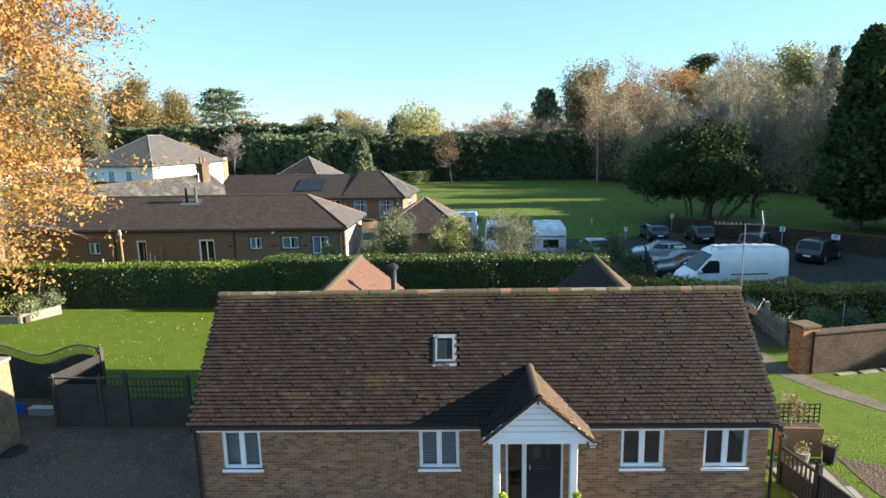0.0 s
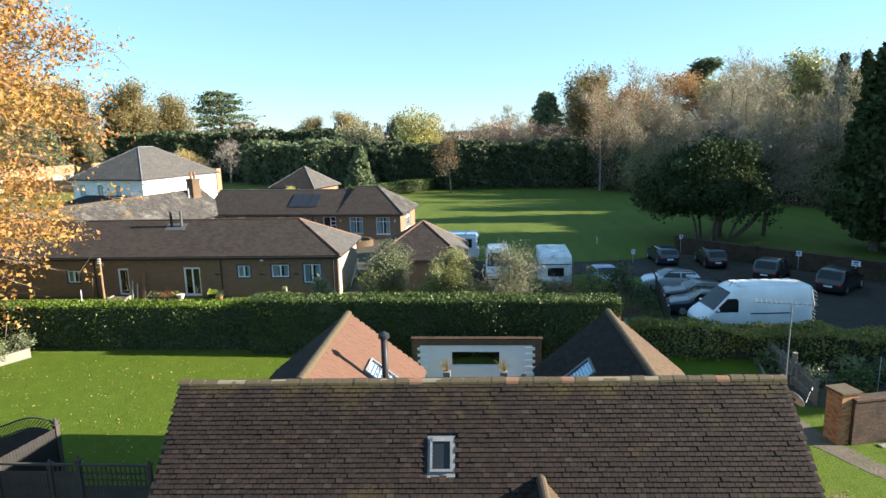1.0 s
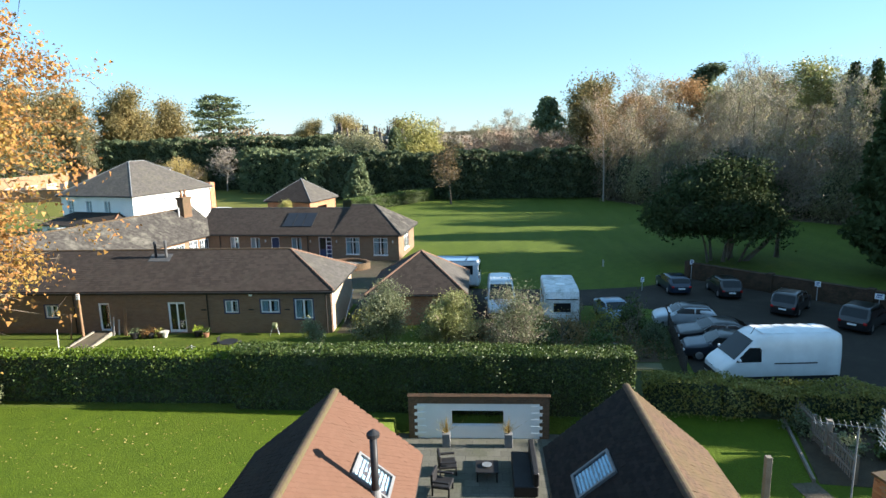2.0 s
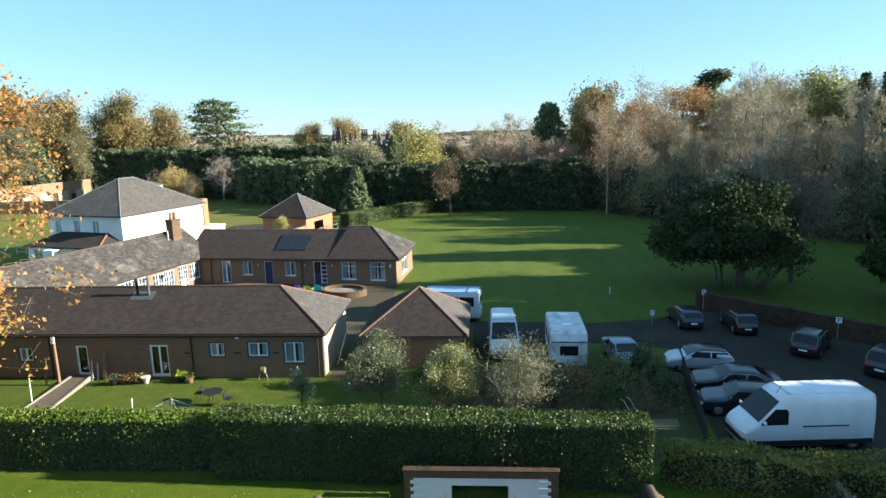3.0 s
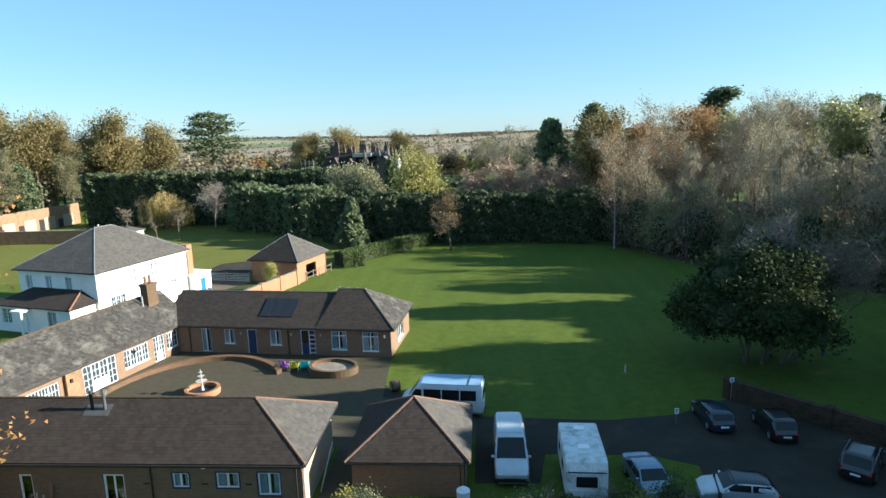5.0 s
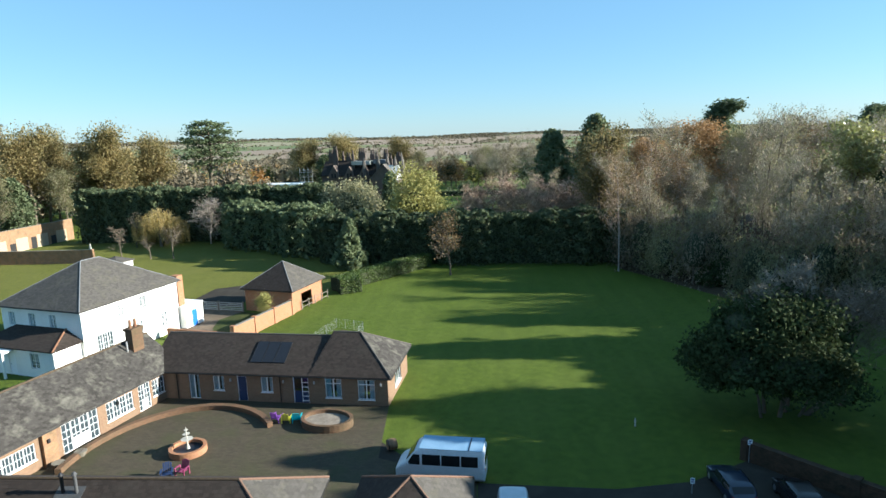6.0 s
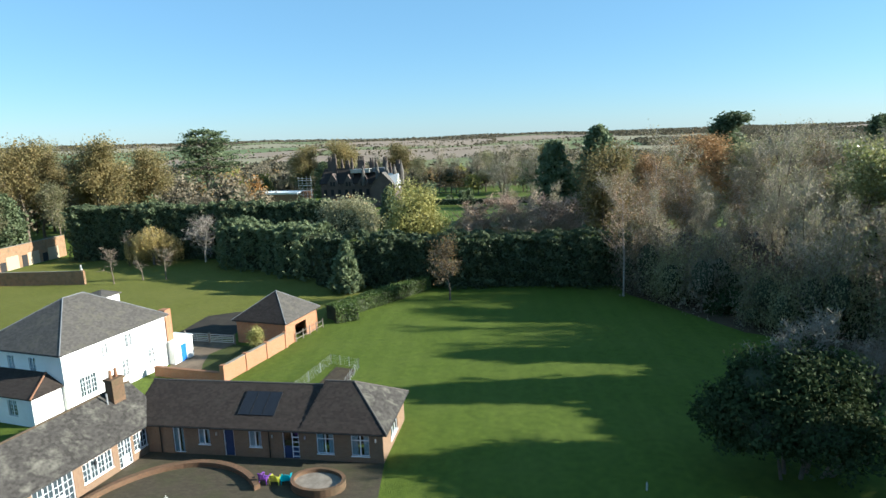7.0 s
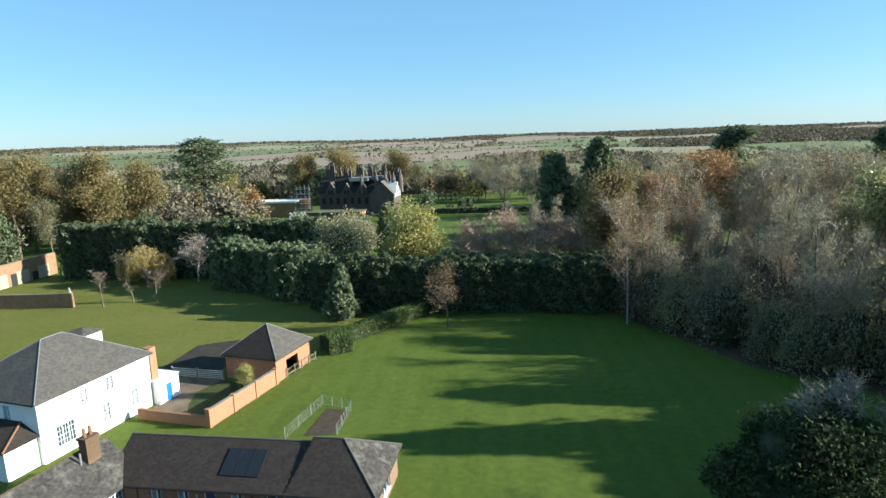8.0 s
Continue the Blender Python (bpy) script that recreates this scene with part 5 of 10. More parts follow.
def hip_roof(bm, x0, x1, y0, y1, eave, ridge, hip0=True, hip1=True, thick=0.14, ridge_x=None):
    """Four (or gabled) slopes over a rectangle, the ridge along x."""
    c, run = (y0 + y1) / 2, (y1 - y0) / 2
    a = x0 + (run if hip0 else 0)
    b = x1 - (run if hip1 else 0)
    if ridge_x:
        a, b = ridge_x
    A, B = (a, c, ridge), (b, c, ridge)
    P = [(x0, y0, eave), (x1, y0, eave), (x1, y1, eave), (x0, y1, eave)]
    faces = [[P[0], P[1], B, A], [P[2], P[3], A, B]]
    if abs(a - b) < 0.01:
        faces = [[P[0], P[1], A], [P[2], P[3], A]]
    out = list(faces)
    if hip1:
        out.append([P[1], P[2], B])
    if hip0:
        out.append([P[3], P[0], A])
    return out, A, B


def ridge_line(parent, a, b, key="ridge", r=0.1, name="ridge_tile"):
    """Half-round tiles end to end along a ridge or hip, each a piece of its own."""
    a, b = Vector(a), Vector(b)
    n = max(2, int((b - a).length / 0.45))
    step = (b - a).length / n
    me = finish(rod(bmesh.new(), (0, 0, 0), (0, 0, step * 0.985), r * 1.05, r * 0.97, 7), M[key])
    q = (b - a).to_track_quat("Z", "Y").to_matrix().to_4x4()
    for i in range(n):
        ob = new(name, me)
        ob.parent, ob.matrix_basis = parent, Matrix.Translation(a.lerp(b, i / n)) @ q


def sloped(parent, faces, keys, thick=0.14, pieces=True):
    for pts, key in zip(faces, keys):
        part("roof_slope", slab(bmesh.new(), pts, thick), M[key], parent)
        if pieces and key in PIECES:
            tiled(parent, pts, key, len(pts) + int(abs(pts[0][0]) * 7))


def gutters(parent, x0, x1, y0, y1, z, sides="fbrl"):
    bm = bmesh.new()
    if "f" in sides:
        rod(bm, (x0, y0, z), (x1, y0, z), 0.06, sides=8)
    if "b" in sides:
        rod(bm, (x0, y1, z), (x1, y1, z), 0.06, sides=8)
    if "r" in sides:
        rod(bm, (x1, y0, z), (x1, y1, z), 0.06, sides=8)
    if "l" in sides:
        rod(bm, (x0, y0, z), (x0, y1, z), 0.06, sides=8)
    part("gutter", bm, M["fascia"], parent)


TURN_R = Matrix.Rotation(radians(90), 4, 'Z')   # a wall that faces +x


def bungalow():
    top = thing("bungalow", "long single-storey brick bungalow with a hipped brown roof and white windows", "house", pose(0, 43.15, 0))
    wins = [(-29.3, -28.4, 1.08, 1.95), (-16.95, -16.07, 1.38, 2.22), (-14.55, -13.33, 1.38, 2.26), (-12.3, -11.11, 0.97, 2.28)]
    doors = [(-25.62, -24.85, 0.02, 2.08), (-20.85, -19.66, 0.02, 2.12)]
    bm = wall_panel(bmesh.new(), 36.1, -0.3, 2.85, 0.28, [*wins, *doors], -46.0)
    part("wall", bm, M["brick_range"], top, "brown brick front wall")
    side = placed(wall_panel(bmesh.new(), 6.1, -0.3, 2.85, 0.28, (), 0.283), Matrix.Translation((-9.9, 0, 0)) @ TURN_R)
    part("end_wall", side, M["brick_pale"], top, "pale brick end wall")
    part("back_wall", boxed(-46, -10.2, 6.4, 6.65, -0.3, 2.85), M["brick_range"], top)
    part("inner_partition", boxed(-45.9, -10.3, 2.4, 2.5, -0.2, 2.8), M["dark"], top)
    for i, w in enumerate(wins):
        window(top, *w, lights=2, back="curtain", sill=False, surround=True, depth=0.04, bar=0.075)
    door(top, *doors[0], leaf="white", glazed=0.9)
    door(top, *doors[1], leaf="white", glazed=0.93, panes=2)
    faces, A, B = hip_roof(None, -46.4, -9.6, -0.32, 6.95, 2.95, 5.0, False, True, ridge_x=(-46.4, -13.4))
    # the hip towards the sun takes lighter slate: sunlight put into the colour
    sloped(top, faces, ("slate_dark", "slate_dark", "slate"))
    ridge_line(top, A, B, "ridge", 0.09)
    ridge_line(top, B, (-9.6, -0.32, 2.97), "hip", 0.08, "hip_tile")
    ridge_line(top, B, (-9.6, 6.95, 2.97), "hip", 0.08, "hip_tile")
    gutters(top, -46.4, -9.6, -0.36, 6.95, 2.84, "fr")
    part("fascia", boxed(-46, -9.75, -0.3, -0.02, 2.7, 2.82), M["fascia"], top)
    for x in (-18.1, -10.2, -27.2):
        part("downpipe", rod(bmesh.new(), (x, -0.08, 2.8), (x, -0.08, 0.0), 0.045), M["fascia"], top)
    part("white_downpipe", rod(bmesh.new(), (-9.82, 0.12, 2.75), (-9.82, 0.12, 0.3), 0.04), M["white"], top)
    for u in (-18.6, -15.4, -13.0):
        part("air_vent", boxed(u, u + 0.36, -0.015, 0.0, 1.55, 1.64), M["fascia"], top)
    part("alarm_box", boxed(-15.3, -15.08, -0.1, 0.0, 2.52, 2.72, 0.01), M["white"], top)
    for x, h, key in ((-22.7, 0.55, "black_metal"), (-21.95, 0.62, "galv_dull")):
        fl = new("roof_flue")
        fl.parent = top
        part("pipe", rod(bmesh.new(), (x, 2.6, 4.5), (x, 2.6, 5.05 + h), 0.09, sides=10), M[key], fl)
        part("cowl", rod(bmesh.new(), (x, 2.6, 5.05 + h), (x, 2.6, 5.2 + h), 0.15, 0.06, 10), M[key], fl)
    part("flashing", slab(bmesh.new(), [(-23.1, 2.2, 4.42), (-21.6, 2.2, 4.42), (-21.6, 2.9, 4.81), (-23.1, 2.9, 4.81)], 0.02), M["galv_dull"], top)
    return top


def garage():
    top = thing("garage", "square brick garage with a pyramid tiled roof", "garage", pose(-4.5, 47.8, 0))
    bm = bmesh.new()
    for m in (Matrix.Identity(4), TURN_R, TURN_R @ TURN_R, TURN_R @ TURN_R @ TURN_R):
        b = placed(wall_panel(bmesh.new(), 5.94, -0.1, 2.2, 0.25, (), -3.12), m @ Matrix.Translation((0, -3.12, 0)))
        part("wall", b, M["brick_red"], top)
    P = [(-3.4, -3.5, 2.25), (3.4, -3.5, 2.25), (3.4, 3.5, 2.25), (-3.4, 3.5, 2.25)]
    apex = (0.1, -0.2, 4.55)
    # only the sunward slope is lighter slate, its sunlight painted in
    sloped(top, [[P[i], P[(i + 1) % 4], apex] for i in range(4)], ("slate_dark", "slate", "slate_dark", "slate_dark"), 0.12)
    for p in P:
        ridge_line(top, apex, p, "hip", 0.08, "hip_tile")
    gutters(top, -3.4, 3.4, -3.5, 3.5, 2.15)
    part("downpipe", rod(bmesh.new(), (3.1, -3.2, 2.1), (3.1, -3.2, 0.0), 0.045), M["fascia"], top)
    return top


bungalow()
garage()

RANGE = pose(-8.5, 65.78, 0, 0, 0, -5.2)


def main_range():
    top = thing("courtyard_range", "single-storey brick range round the courtyard with a brown hipped roof", "house", RANGE)

    def onwall(u0, u1, z0, z1):
        return (u0, u1, z0, z1)

    wins = [(-15.9, -14.85, 0.95, 2.3), (-11.4, -10.3, 0.92, 2.32), (-5.55, -4.1, 0.62, 2.35), (-2.65, -1.15, 0.55, 2.32)]
    fd = (-18.2, -17.2, 0.1, 2.35)
    d1, d2 = (-13.62, -12.72, 0.02, 2.35), (-8.45, -7.05, 0.02, 2.4)
    bm = wall_panel(bmesh.new(), 20.6, -0.1, 2.65, 0.28, [*wins, fd, d1, d2], -20.6)
    part("wall", bm, M["brick_range"], top, "brown brick front wall")
    side_win = (2.6, 5.0, 0.6, 2.35)
    m = Matrix.Translation((0, 0, 0)) @ TURN_R
    part("end_wall", placed(wall_panel(bmesh.new(), 7.4, -0.1, 2.65, 0.28, [side_win], 0.28), m), M["brick_range"], top, "sunlit brick end wall")
    part("back_wall", boxed(-20.6, -0.3, 7.4, 7.68, -0.1, 2.65), M["brick_range"], top)
    part("inner_partition", boxed(-20.5, -0.4, 3.0, 3.1, 0, 2.6), M["dark"], top)
    for w in wins[:2]:
        window(top, *w, lights=2, back="curtain")
    for w in wins[2:]:
        window(top, *w, lights=2, transom=0.45, back="curtain")
    window(top, *side_win, m=m, lights=3, transom=0.45)
    window(top, *fd, lights=2, back="curtain", sill=False)
    door(top, *d1, leaf="navy_door")
    door(top, *d2, leaf="navy_door", glazed=0.55, side=0.0)
    for k in range(5):
        part("glazing_bar", boxed(-7.62, -7.08, 0.06, 0.1, 0.2 + k * 0.42, 0.26 + k * 0.42), M["white"], top)
    part("mullion", boxed(-7.68, -7.62, 0.06, 0.12, 0.1, 2.3), M["white"], top)
    faces, A, B = hip_roof(None, -22.0, -5.7, -0.35, 7.9, 2.7, 4.95, False, False)
    sloped(top, faces, ("slate_dark", "slate_dark"))
    ridge_line(top, A, B, "slate", 0.09)
    faces, A, B = hip_roof(None, -6.9, 0.4, -0.36, 8.0, 2.705, 5.3, True, True, ridge_x=(-5.85, -3.3))
    # sunward end hip: lichened slate, its paleness also standing for sunlight
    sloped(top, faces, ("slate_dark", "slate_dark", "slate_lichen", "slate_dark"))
    ridge_line(top, A, B, "slate", 0.09)
    ridge_line(top, B, (0.4, -0.36, 2.72), "slate", 0.08, "hip_tile")
    ridge_line(top, B, (0.4, 8.0, 2.72), "slate", 0.08, "hip_tile")
    gutters(top, -20.6, 0.4, -0.4, 8.0, 2.6, "fr")
    for x in (-19.3, -9.6):
        part("downpipe", rod(bmesh.new(), (x, -0.07, 2.6), (x, -0.07, 0.0), 0.045), M["fascia"], top)
    for u in (-14.2, -9.3, -6.5, -0.6):
        part("wall_lamp", boxed(u - 0.06, u + 0.06, -0.14, 0.0, 1.85, 2.1, 0.01), M["galv"], top)
    slope = math.atan2(2.25, 4.12)
    m = Matrix.Translation((0, -0.35, 2.7)) @ Matrix.Rotation(slope, 4, 'X')
    for i in range(3):
        panel = new("solar_panel")
        panel.parent = top
        x = -12.6 + i * 1.08
        part("cell_panel", placed(boxed(x, x + 1.04, 1.3, 3.7, 0.05, 0.09), m), M["solar"], panel)
        bm = bmesh.new()
        box(bm, x - 0.01, x + 0.02, 1.28, 3.72, 0.04, 0.1)
        box(bm, x + 1.02, x + 1.05, 1.28, 3.72, 0.04, 0.1)
        part("rail", placed(bm, m), M["black_metal"], panel)
    return top


main_range()
WINGL = pose(-28.9, 67.9, 0, 0, 0, 75.2)


def court_wing():
    top = thing("courtyard_wing", "long courtyard wing with a lichened slate roof and white multi-pane windows", "house", WINGL)
    wins = [(-1.75, -0.35, 0.75, 2.25), (-6.6, -3.9, 0.7, 2.25), (-15.9, -12.7, 0.85, 2.1)]
    d = [(-3.3, -2.0, 0.05, 2.35), (-10.6, -7.4, 0.05, 2.35)]
    bm = wall_panel(bmesh.new(), 28.0, -0.1, 2.65, 0.28, [*wins, *d], -28.0)
    part("wall", bm, M["brick_range"], top, "sunlit yellow-brown brick wall")
    part("back_wall", boxed(-28, 4.0, 6.5, 6.75, -0.1, 2.65), M["brick_range"], top)
    part("inner_partition", boxed(-27.9, -0.2, 3, 3.1, 0, 2.6), M["dark"], top)
    window(top, *wins[0], lights=2, rows=3, bars=1, back="pale", depth=0.05)
    window(top, *wins[1], lights=4, rows=3, bars=1, back="pale", depth=0.05)
    window(top, *wins[2], lights=4, rows=2, bars=2, back="pale", depth=0.05)
    window(top, *d[0], lights=2, rows=5, bars=1, sill=False, name="glazed_door", back="pale", depth=0.05)
    window(top, *d[1], lights=4, rows=4, bars=1, sill=False, name="glazed_door", back="pale", depth=0.05)
    for u0, u1 in ((-2.95, -2.3), (-9.8, -8.2)):
        part("door_panel", boxed(u0, u1, 0.05, 0.1, 0.1, 0.95), M["white"], top)
    faces, A, B = hip_roof(None, -28.4, 1.6, -0.35, 6.95, 2.7, 5.3, False, False)
    sloped(top, faces, ("slate_lichen", "slate_lichen"))
    ridge_line(top, A, B, "ridge", 0.1)
    gutters(top, -28.4, 0.4, -0.4, 6.9, 2.6, "f")
    # a brick pier where the front steps, and the chimney
    part("pier", boxed(-12.3, -11.2, -0.3, 0.02, -0.05, 2.55), M["brick_old"], top)
    ch = new("chimney")
    ch.parent = top
    bm = boxed(-1.2, 0.0, 2.1, 2.9, 4.0, 6.55)
    box(bm, -1.28, 0.08, 2.02, 2.98, 6.4, 6.62)
    part("shaft", bm, M["brick_court"], ch)
    for x in (-0.9, -0.35):
        part("chimney_pot", rod(bmesh.new(), (x, 2.5, 6.6), (x, 2.5, 7.35), 0.15, 0.12, 10), M["terracotta"], ch)
    part("vent_pipe", rod(bmesh.new(), (-1.6, 2.4, 4.6), (-1.6, 2.4, 5.6), 0.08), M["galv"], top)
    for u in (-11.9, -5.5):
        part("wall_lamp", boxed(u - 0.1, u + 0.1, -0.42 if u < -11 else -0.14, -0.3 if u < -11 else 0.0, 1.75, 2.05, 0.01), M["black_metal"], top)
    return top


court_wing()
WHITE = pose(-41.2, 74.95, 0, 0, 0, -15.0)


def white_house():
    top = thing("white_house", "two-storey white rendered house with a hipped slate roof", "house", WHITE)
    W, D = 11.2, 13.2
    up = [(-10.2, -9.3, 3.95, 5.45), (-7.3, -6.4, 3.95, 5.45), (-4.4, -3.5, 3.95, 5.45)]
    part("wall", wall_panel(bmesh.new(), W, -0.1, 6.05, 0.3, up, -W), M["render"], top, "white front wall")
    side = [(1.6, 3.6, 0.9, 3.0), (6.9, 7.8, 1.0, 2.9), (10.6, 11.5, 1.1, 2.9), (4.6, 5.4, 4.1, 5.5), (7.6, 8.6, 4.1, 5.6)]
    m = TURN_R
    part("side_wall", placed(wall_panel(bmesh.new(), D, -0.1, 6.05, 0.3, side, 0.3), m), M["render"], top, "bright white side wall")
    part("back_wall", boxed(-W, 0, D, D + 0.3, -0.1, 6.05), M["render"], top)
    part("far_wall", boxed(-W, -W + 0.3, 0.3, D, -0.1, 6.05), M["render"], top)
    part("upper_floor", boxed(-W + 0.3, -0.3, 0.3, D, 3.0, 3.2), M["dark"], top)
    part("inner_partition", boxed(-W + 0.3, -2.5, 4.0, 4.1, 0, 6.0), M["dark"], top)
    for w in up:
        window(top, *w, lights=2, rows=4, bars=1, depth=0.1, back="curtain")
    for i, w in enumerate(side):
        window(top, *w, m=m, lights=3 if i == 0 else 2, rows=4, bars=1, depth=0.04, back="pale")
    faces, A, B = hip_roof(None, -1, 1, 0, 1, 0, 1)
    P = [(-W - 0.4, -0.4, 6.15), (0.4, -0.4, 6.15), (0.4, D + 0.6, 6.15), (-W - 0.4, D + 0.6, 6.15)]
    A, B = (-5.6, 5.6, 9.95), (-5.6, 8.1, 9.95)
    sloped(top, [[P[0], P[1], A], [P[1], P[2], B, A], [P[2], P[3], B], [P[3], P[0], A, B]], ("slate", "slate", "slate", "slate"), 0.16)
    ridge_line(top, A, B, "lead", 0.07)
    for a, p in ((A, P[0]), (A, P[1]), (B, P[2]), (B, P[3])):
        ridge_line(top, a, p, "lead", 0.06, "hip_tile")
    part("eaves_board", boxed(-W - 0.2, 0.25, -0.25, D + 0.4, 5.9, 6.0), M["white"], top)
    gutters(top, -W - 0.4, 0.4, -0.45, D + 0.6, 6.05, "fr")
    for x, y in ((0.08, 0.3), (0.08, 12.8)):
        part("downpipe", rod(bmesh.new(), (x, y, 6.0), (x, y, 0.0), 0.05), M["white"], top)
    # single-storey front with its own hipped roof
    lows = [(-10.2, -8.8, 0.9, 2.5), (-3.6, -2.4, 0.9, 2.5)]
    bm = placed(wall_panel(bmesh.new(), 10.6, -0.1, 2.9, 0.28, [*lows, (-6.6, -5.6, 0.05, 2.3)], -11.0), Matrix.Translation((0, -3.2, 0)))
    part("front_room_wall", bm, M["render"], top)
    for w in lows:
        window(top, *w, m=Matrix.Translation((0, -3.2, 0)), lights=2, rows=4, bars=1)
    door(top, -6.6, -5.6, 0.05, 2.3, m=Matrix.Translation((0, -3.2, 0)), leaf="white")
    part("front_room_end", boxed(-0.68, -0.4, -2.92, 0.0, -0.1, 2.9), M["render"], top)
    Q = [(-11.3, -3.5, 2.95), (-0.1, -3.5, 2.95), (-0.1, 0.0, 2.95), (-11.3, 0.0, 2.95)]
    a, b = (-9.2, -0.02, 4.1), (-2.2, -0.02, 4.1)
    sloped(top, [[Q[0], Q[1], b, a], [Q[1], Q[2], b]], ("slate_dark", "slate_dark"), 0.12)
    ridge_line(top, b, Q[1], "terracotta", 0.1, "hip_tile")
    part("porch_post", boxed(-6.0, -5.8, -4.4, -4.2, 0.0, 2.6), M["white"], top)
    part("porch_canopy", boxed(-7.2, -5.6, -4.5, -3.2, 2.6, 2.75), M["white"], top)
    # rear annexe with a blue door, chimney and a roof lantern
    part("annexe", boxed(-4.0, 0.9, D + 0.3, D + 3.4, -0.1, 2.7), M["render"], top)
    part("annexe_coping", boxed(-4.1, 1.0, D + 0.25, D + 3.5, 2.7, 2.8), M["white"], top)
    door(top, 14.4, 15.4, 0.05, 2.2, m=Matrix.Translation((0.98, 0, 0)) @ TURN_R, leaf="blue_door", depth=-0.05)
    part("rear_chimney", boxed(-0.9, 0.1, D + 0.35, D + 1.3, 2.8, 6.6), M["brick_red"], top)
    part("lantern_base", boxed(-8.6, -5.8, 10.6, 13.0, 7.2, 8.6), M["render"], top)
    sloped(top, [[(-8.8, 10.4, 8.65), (-5.6, 10.4, 8.65), (-7.2, 11.8, 9.2)], [(-5.6, 10.4, 8.65), (-5.6, 13.2, 8.65), (-7.2, 11.8, 9.2)], [(-5.6, 13.2, 8.65), (-8.8, 13.2, 8.65), (-7.2, 11.8, 9.2)], [(-8.8, 13.2, 8.65), (-8.8, 10.4, 8.65), (-7.2, 11.8, 9.2)]], ("slate",) * 4, 0.1)
    return top


white_house()


def small_barn():
    top = thing("small_barn", "square brick outbuilding with a pyramid slate roof", "outbuilding", pose(-25.3, 93.6, 0, 0, 0, -15.5))
    arch = (2.2, 4.8, -0.05, 2.2)
    part("wall", wall_panel(bmesh.new(), 7.3, -0.1, 3.1, 0.3, (), -7.3), M["brick_red"], top)
    part("side_wall", placed(wall_panel(bmesh.new(), 7.4, -0.1, 3.1, 0.3, [arch], 0.3), TURN_R), M["brick_red"], top, "sunlit orange brick wall with a wide opening")
    part("back_wall", boxed(-7.3, 0, 7.4, 7.7, -0.1, 3.1), M["brick_red"], top)
    part("far_wall", boxed(-7.3, -7.0, 0.3, 7.4, -0.1, 3.1), M["brick_red"], top)
    P = [(-7.7, -0.4, 3.15), (0.4, -0.4, 3.15), (0.4, 8.0, 3.15), (-7.7, 8.0, 3.15)]
    apex = (-3.6, 3.8, 6.2)
    # front slope darker than the rest: its shade is put into the slate colour
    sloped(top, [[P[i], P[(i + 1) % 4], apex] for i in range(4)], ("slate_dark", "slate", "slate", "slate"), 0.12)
    for p in P:
        ridge_line(top, apex, p, "lead", 0.055, "hip_tile")
    gutters(top, -7.7, 0.4, -0.4, 8.0, 3.02, "fr")
    return top


small_barn()


def long_wall(name, a, b, height, thick, key, label, piers=0, z=0.0, coping="slab", category="wall", cap=0.05):
    a, b = Vector((*a, 0)), Vector((*b, 0))
    d = b - a
    top = thing(name, label, category, Matrix.Translation((a.x, a.y, z)) @ Matrix.Rotation(math.atan2(d.y, d.x), 4, 'Z'))
    L = d.length
    part("wall", boxed(0, L, 0, thick, -0.2, height), M[key], top)
    part("coping", boxed(-0.03, L + 0.03, -0.05, thick + 0.05, height, height + cap, 0.015), M[coping], top)
    for i in range(piers):
        x = L * i / max(1, piers - 1)
        part("pier", boxed(x - 0.22, x + 0.22, -0.1, thick + 0.1, -0.2, height + 0.15), M[key], top)
    return top


long_wall("orchard_wall", (-28.5, 82.3), (-25.2, 93.3), 1.9, 0.35, "brick_red", "sunlit orange brick garden wall with piers", 4)
long_wall("yard_wall", (-37.5, 84.3), (-28.6, 82.2), 1.1, 0.35, "brick_red", "low brick yard wall with a terracotta coping", 0, coping="terracotta")
kitchen_wall = long_wall("walled_garden_wall", (-106.0, 95.0), (-100.8, 160.5), 5.0, 0.5, "brick_old", "tall old brick garden wall with doors and patches of pale render")
for i in range(9):
    u = 12 + i * 5.8
    part("doorway", boxed(u, u + 1.5, -0.03, 0.02, -0.1, 2.6 if i % 2 else 2.0), M["dark"], kitchen_wall)
    part("render_patch", boxed(u + 1.7, u + 4.9, -0.02, 0.02, 0.0, 2.9), M["brick_pale"], kitchen_wall)
long_wall("paddock_wall", (-112, 129.0), (-76.0, 129.6), 2.6, 0.4, "brick_old", "dark weathered brick wall with a stone finial at its end", 2)
car_park_wall = long_wall("car_park_wall", (36.0, 38.6), (17.6, 57.6), 1.35, 0.4, "brick_weathered", "long weathered brick wall along the car park", 5, coping="brick_weathered")
pillar_wall = long_wall("front_garden_wall", (30.0, 27.6), (12.6, 23.4), 1.6, 0.35, "brick_weathered", "old brick garden wall with a brick-on-edge coping", coping="brick_weathered", cap=0.1)

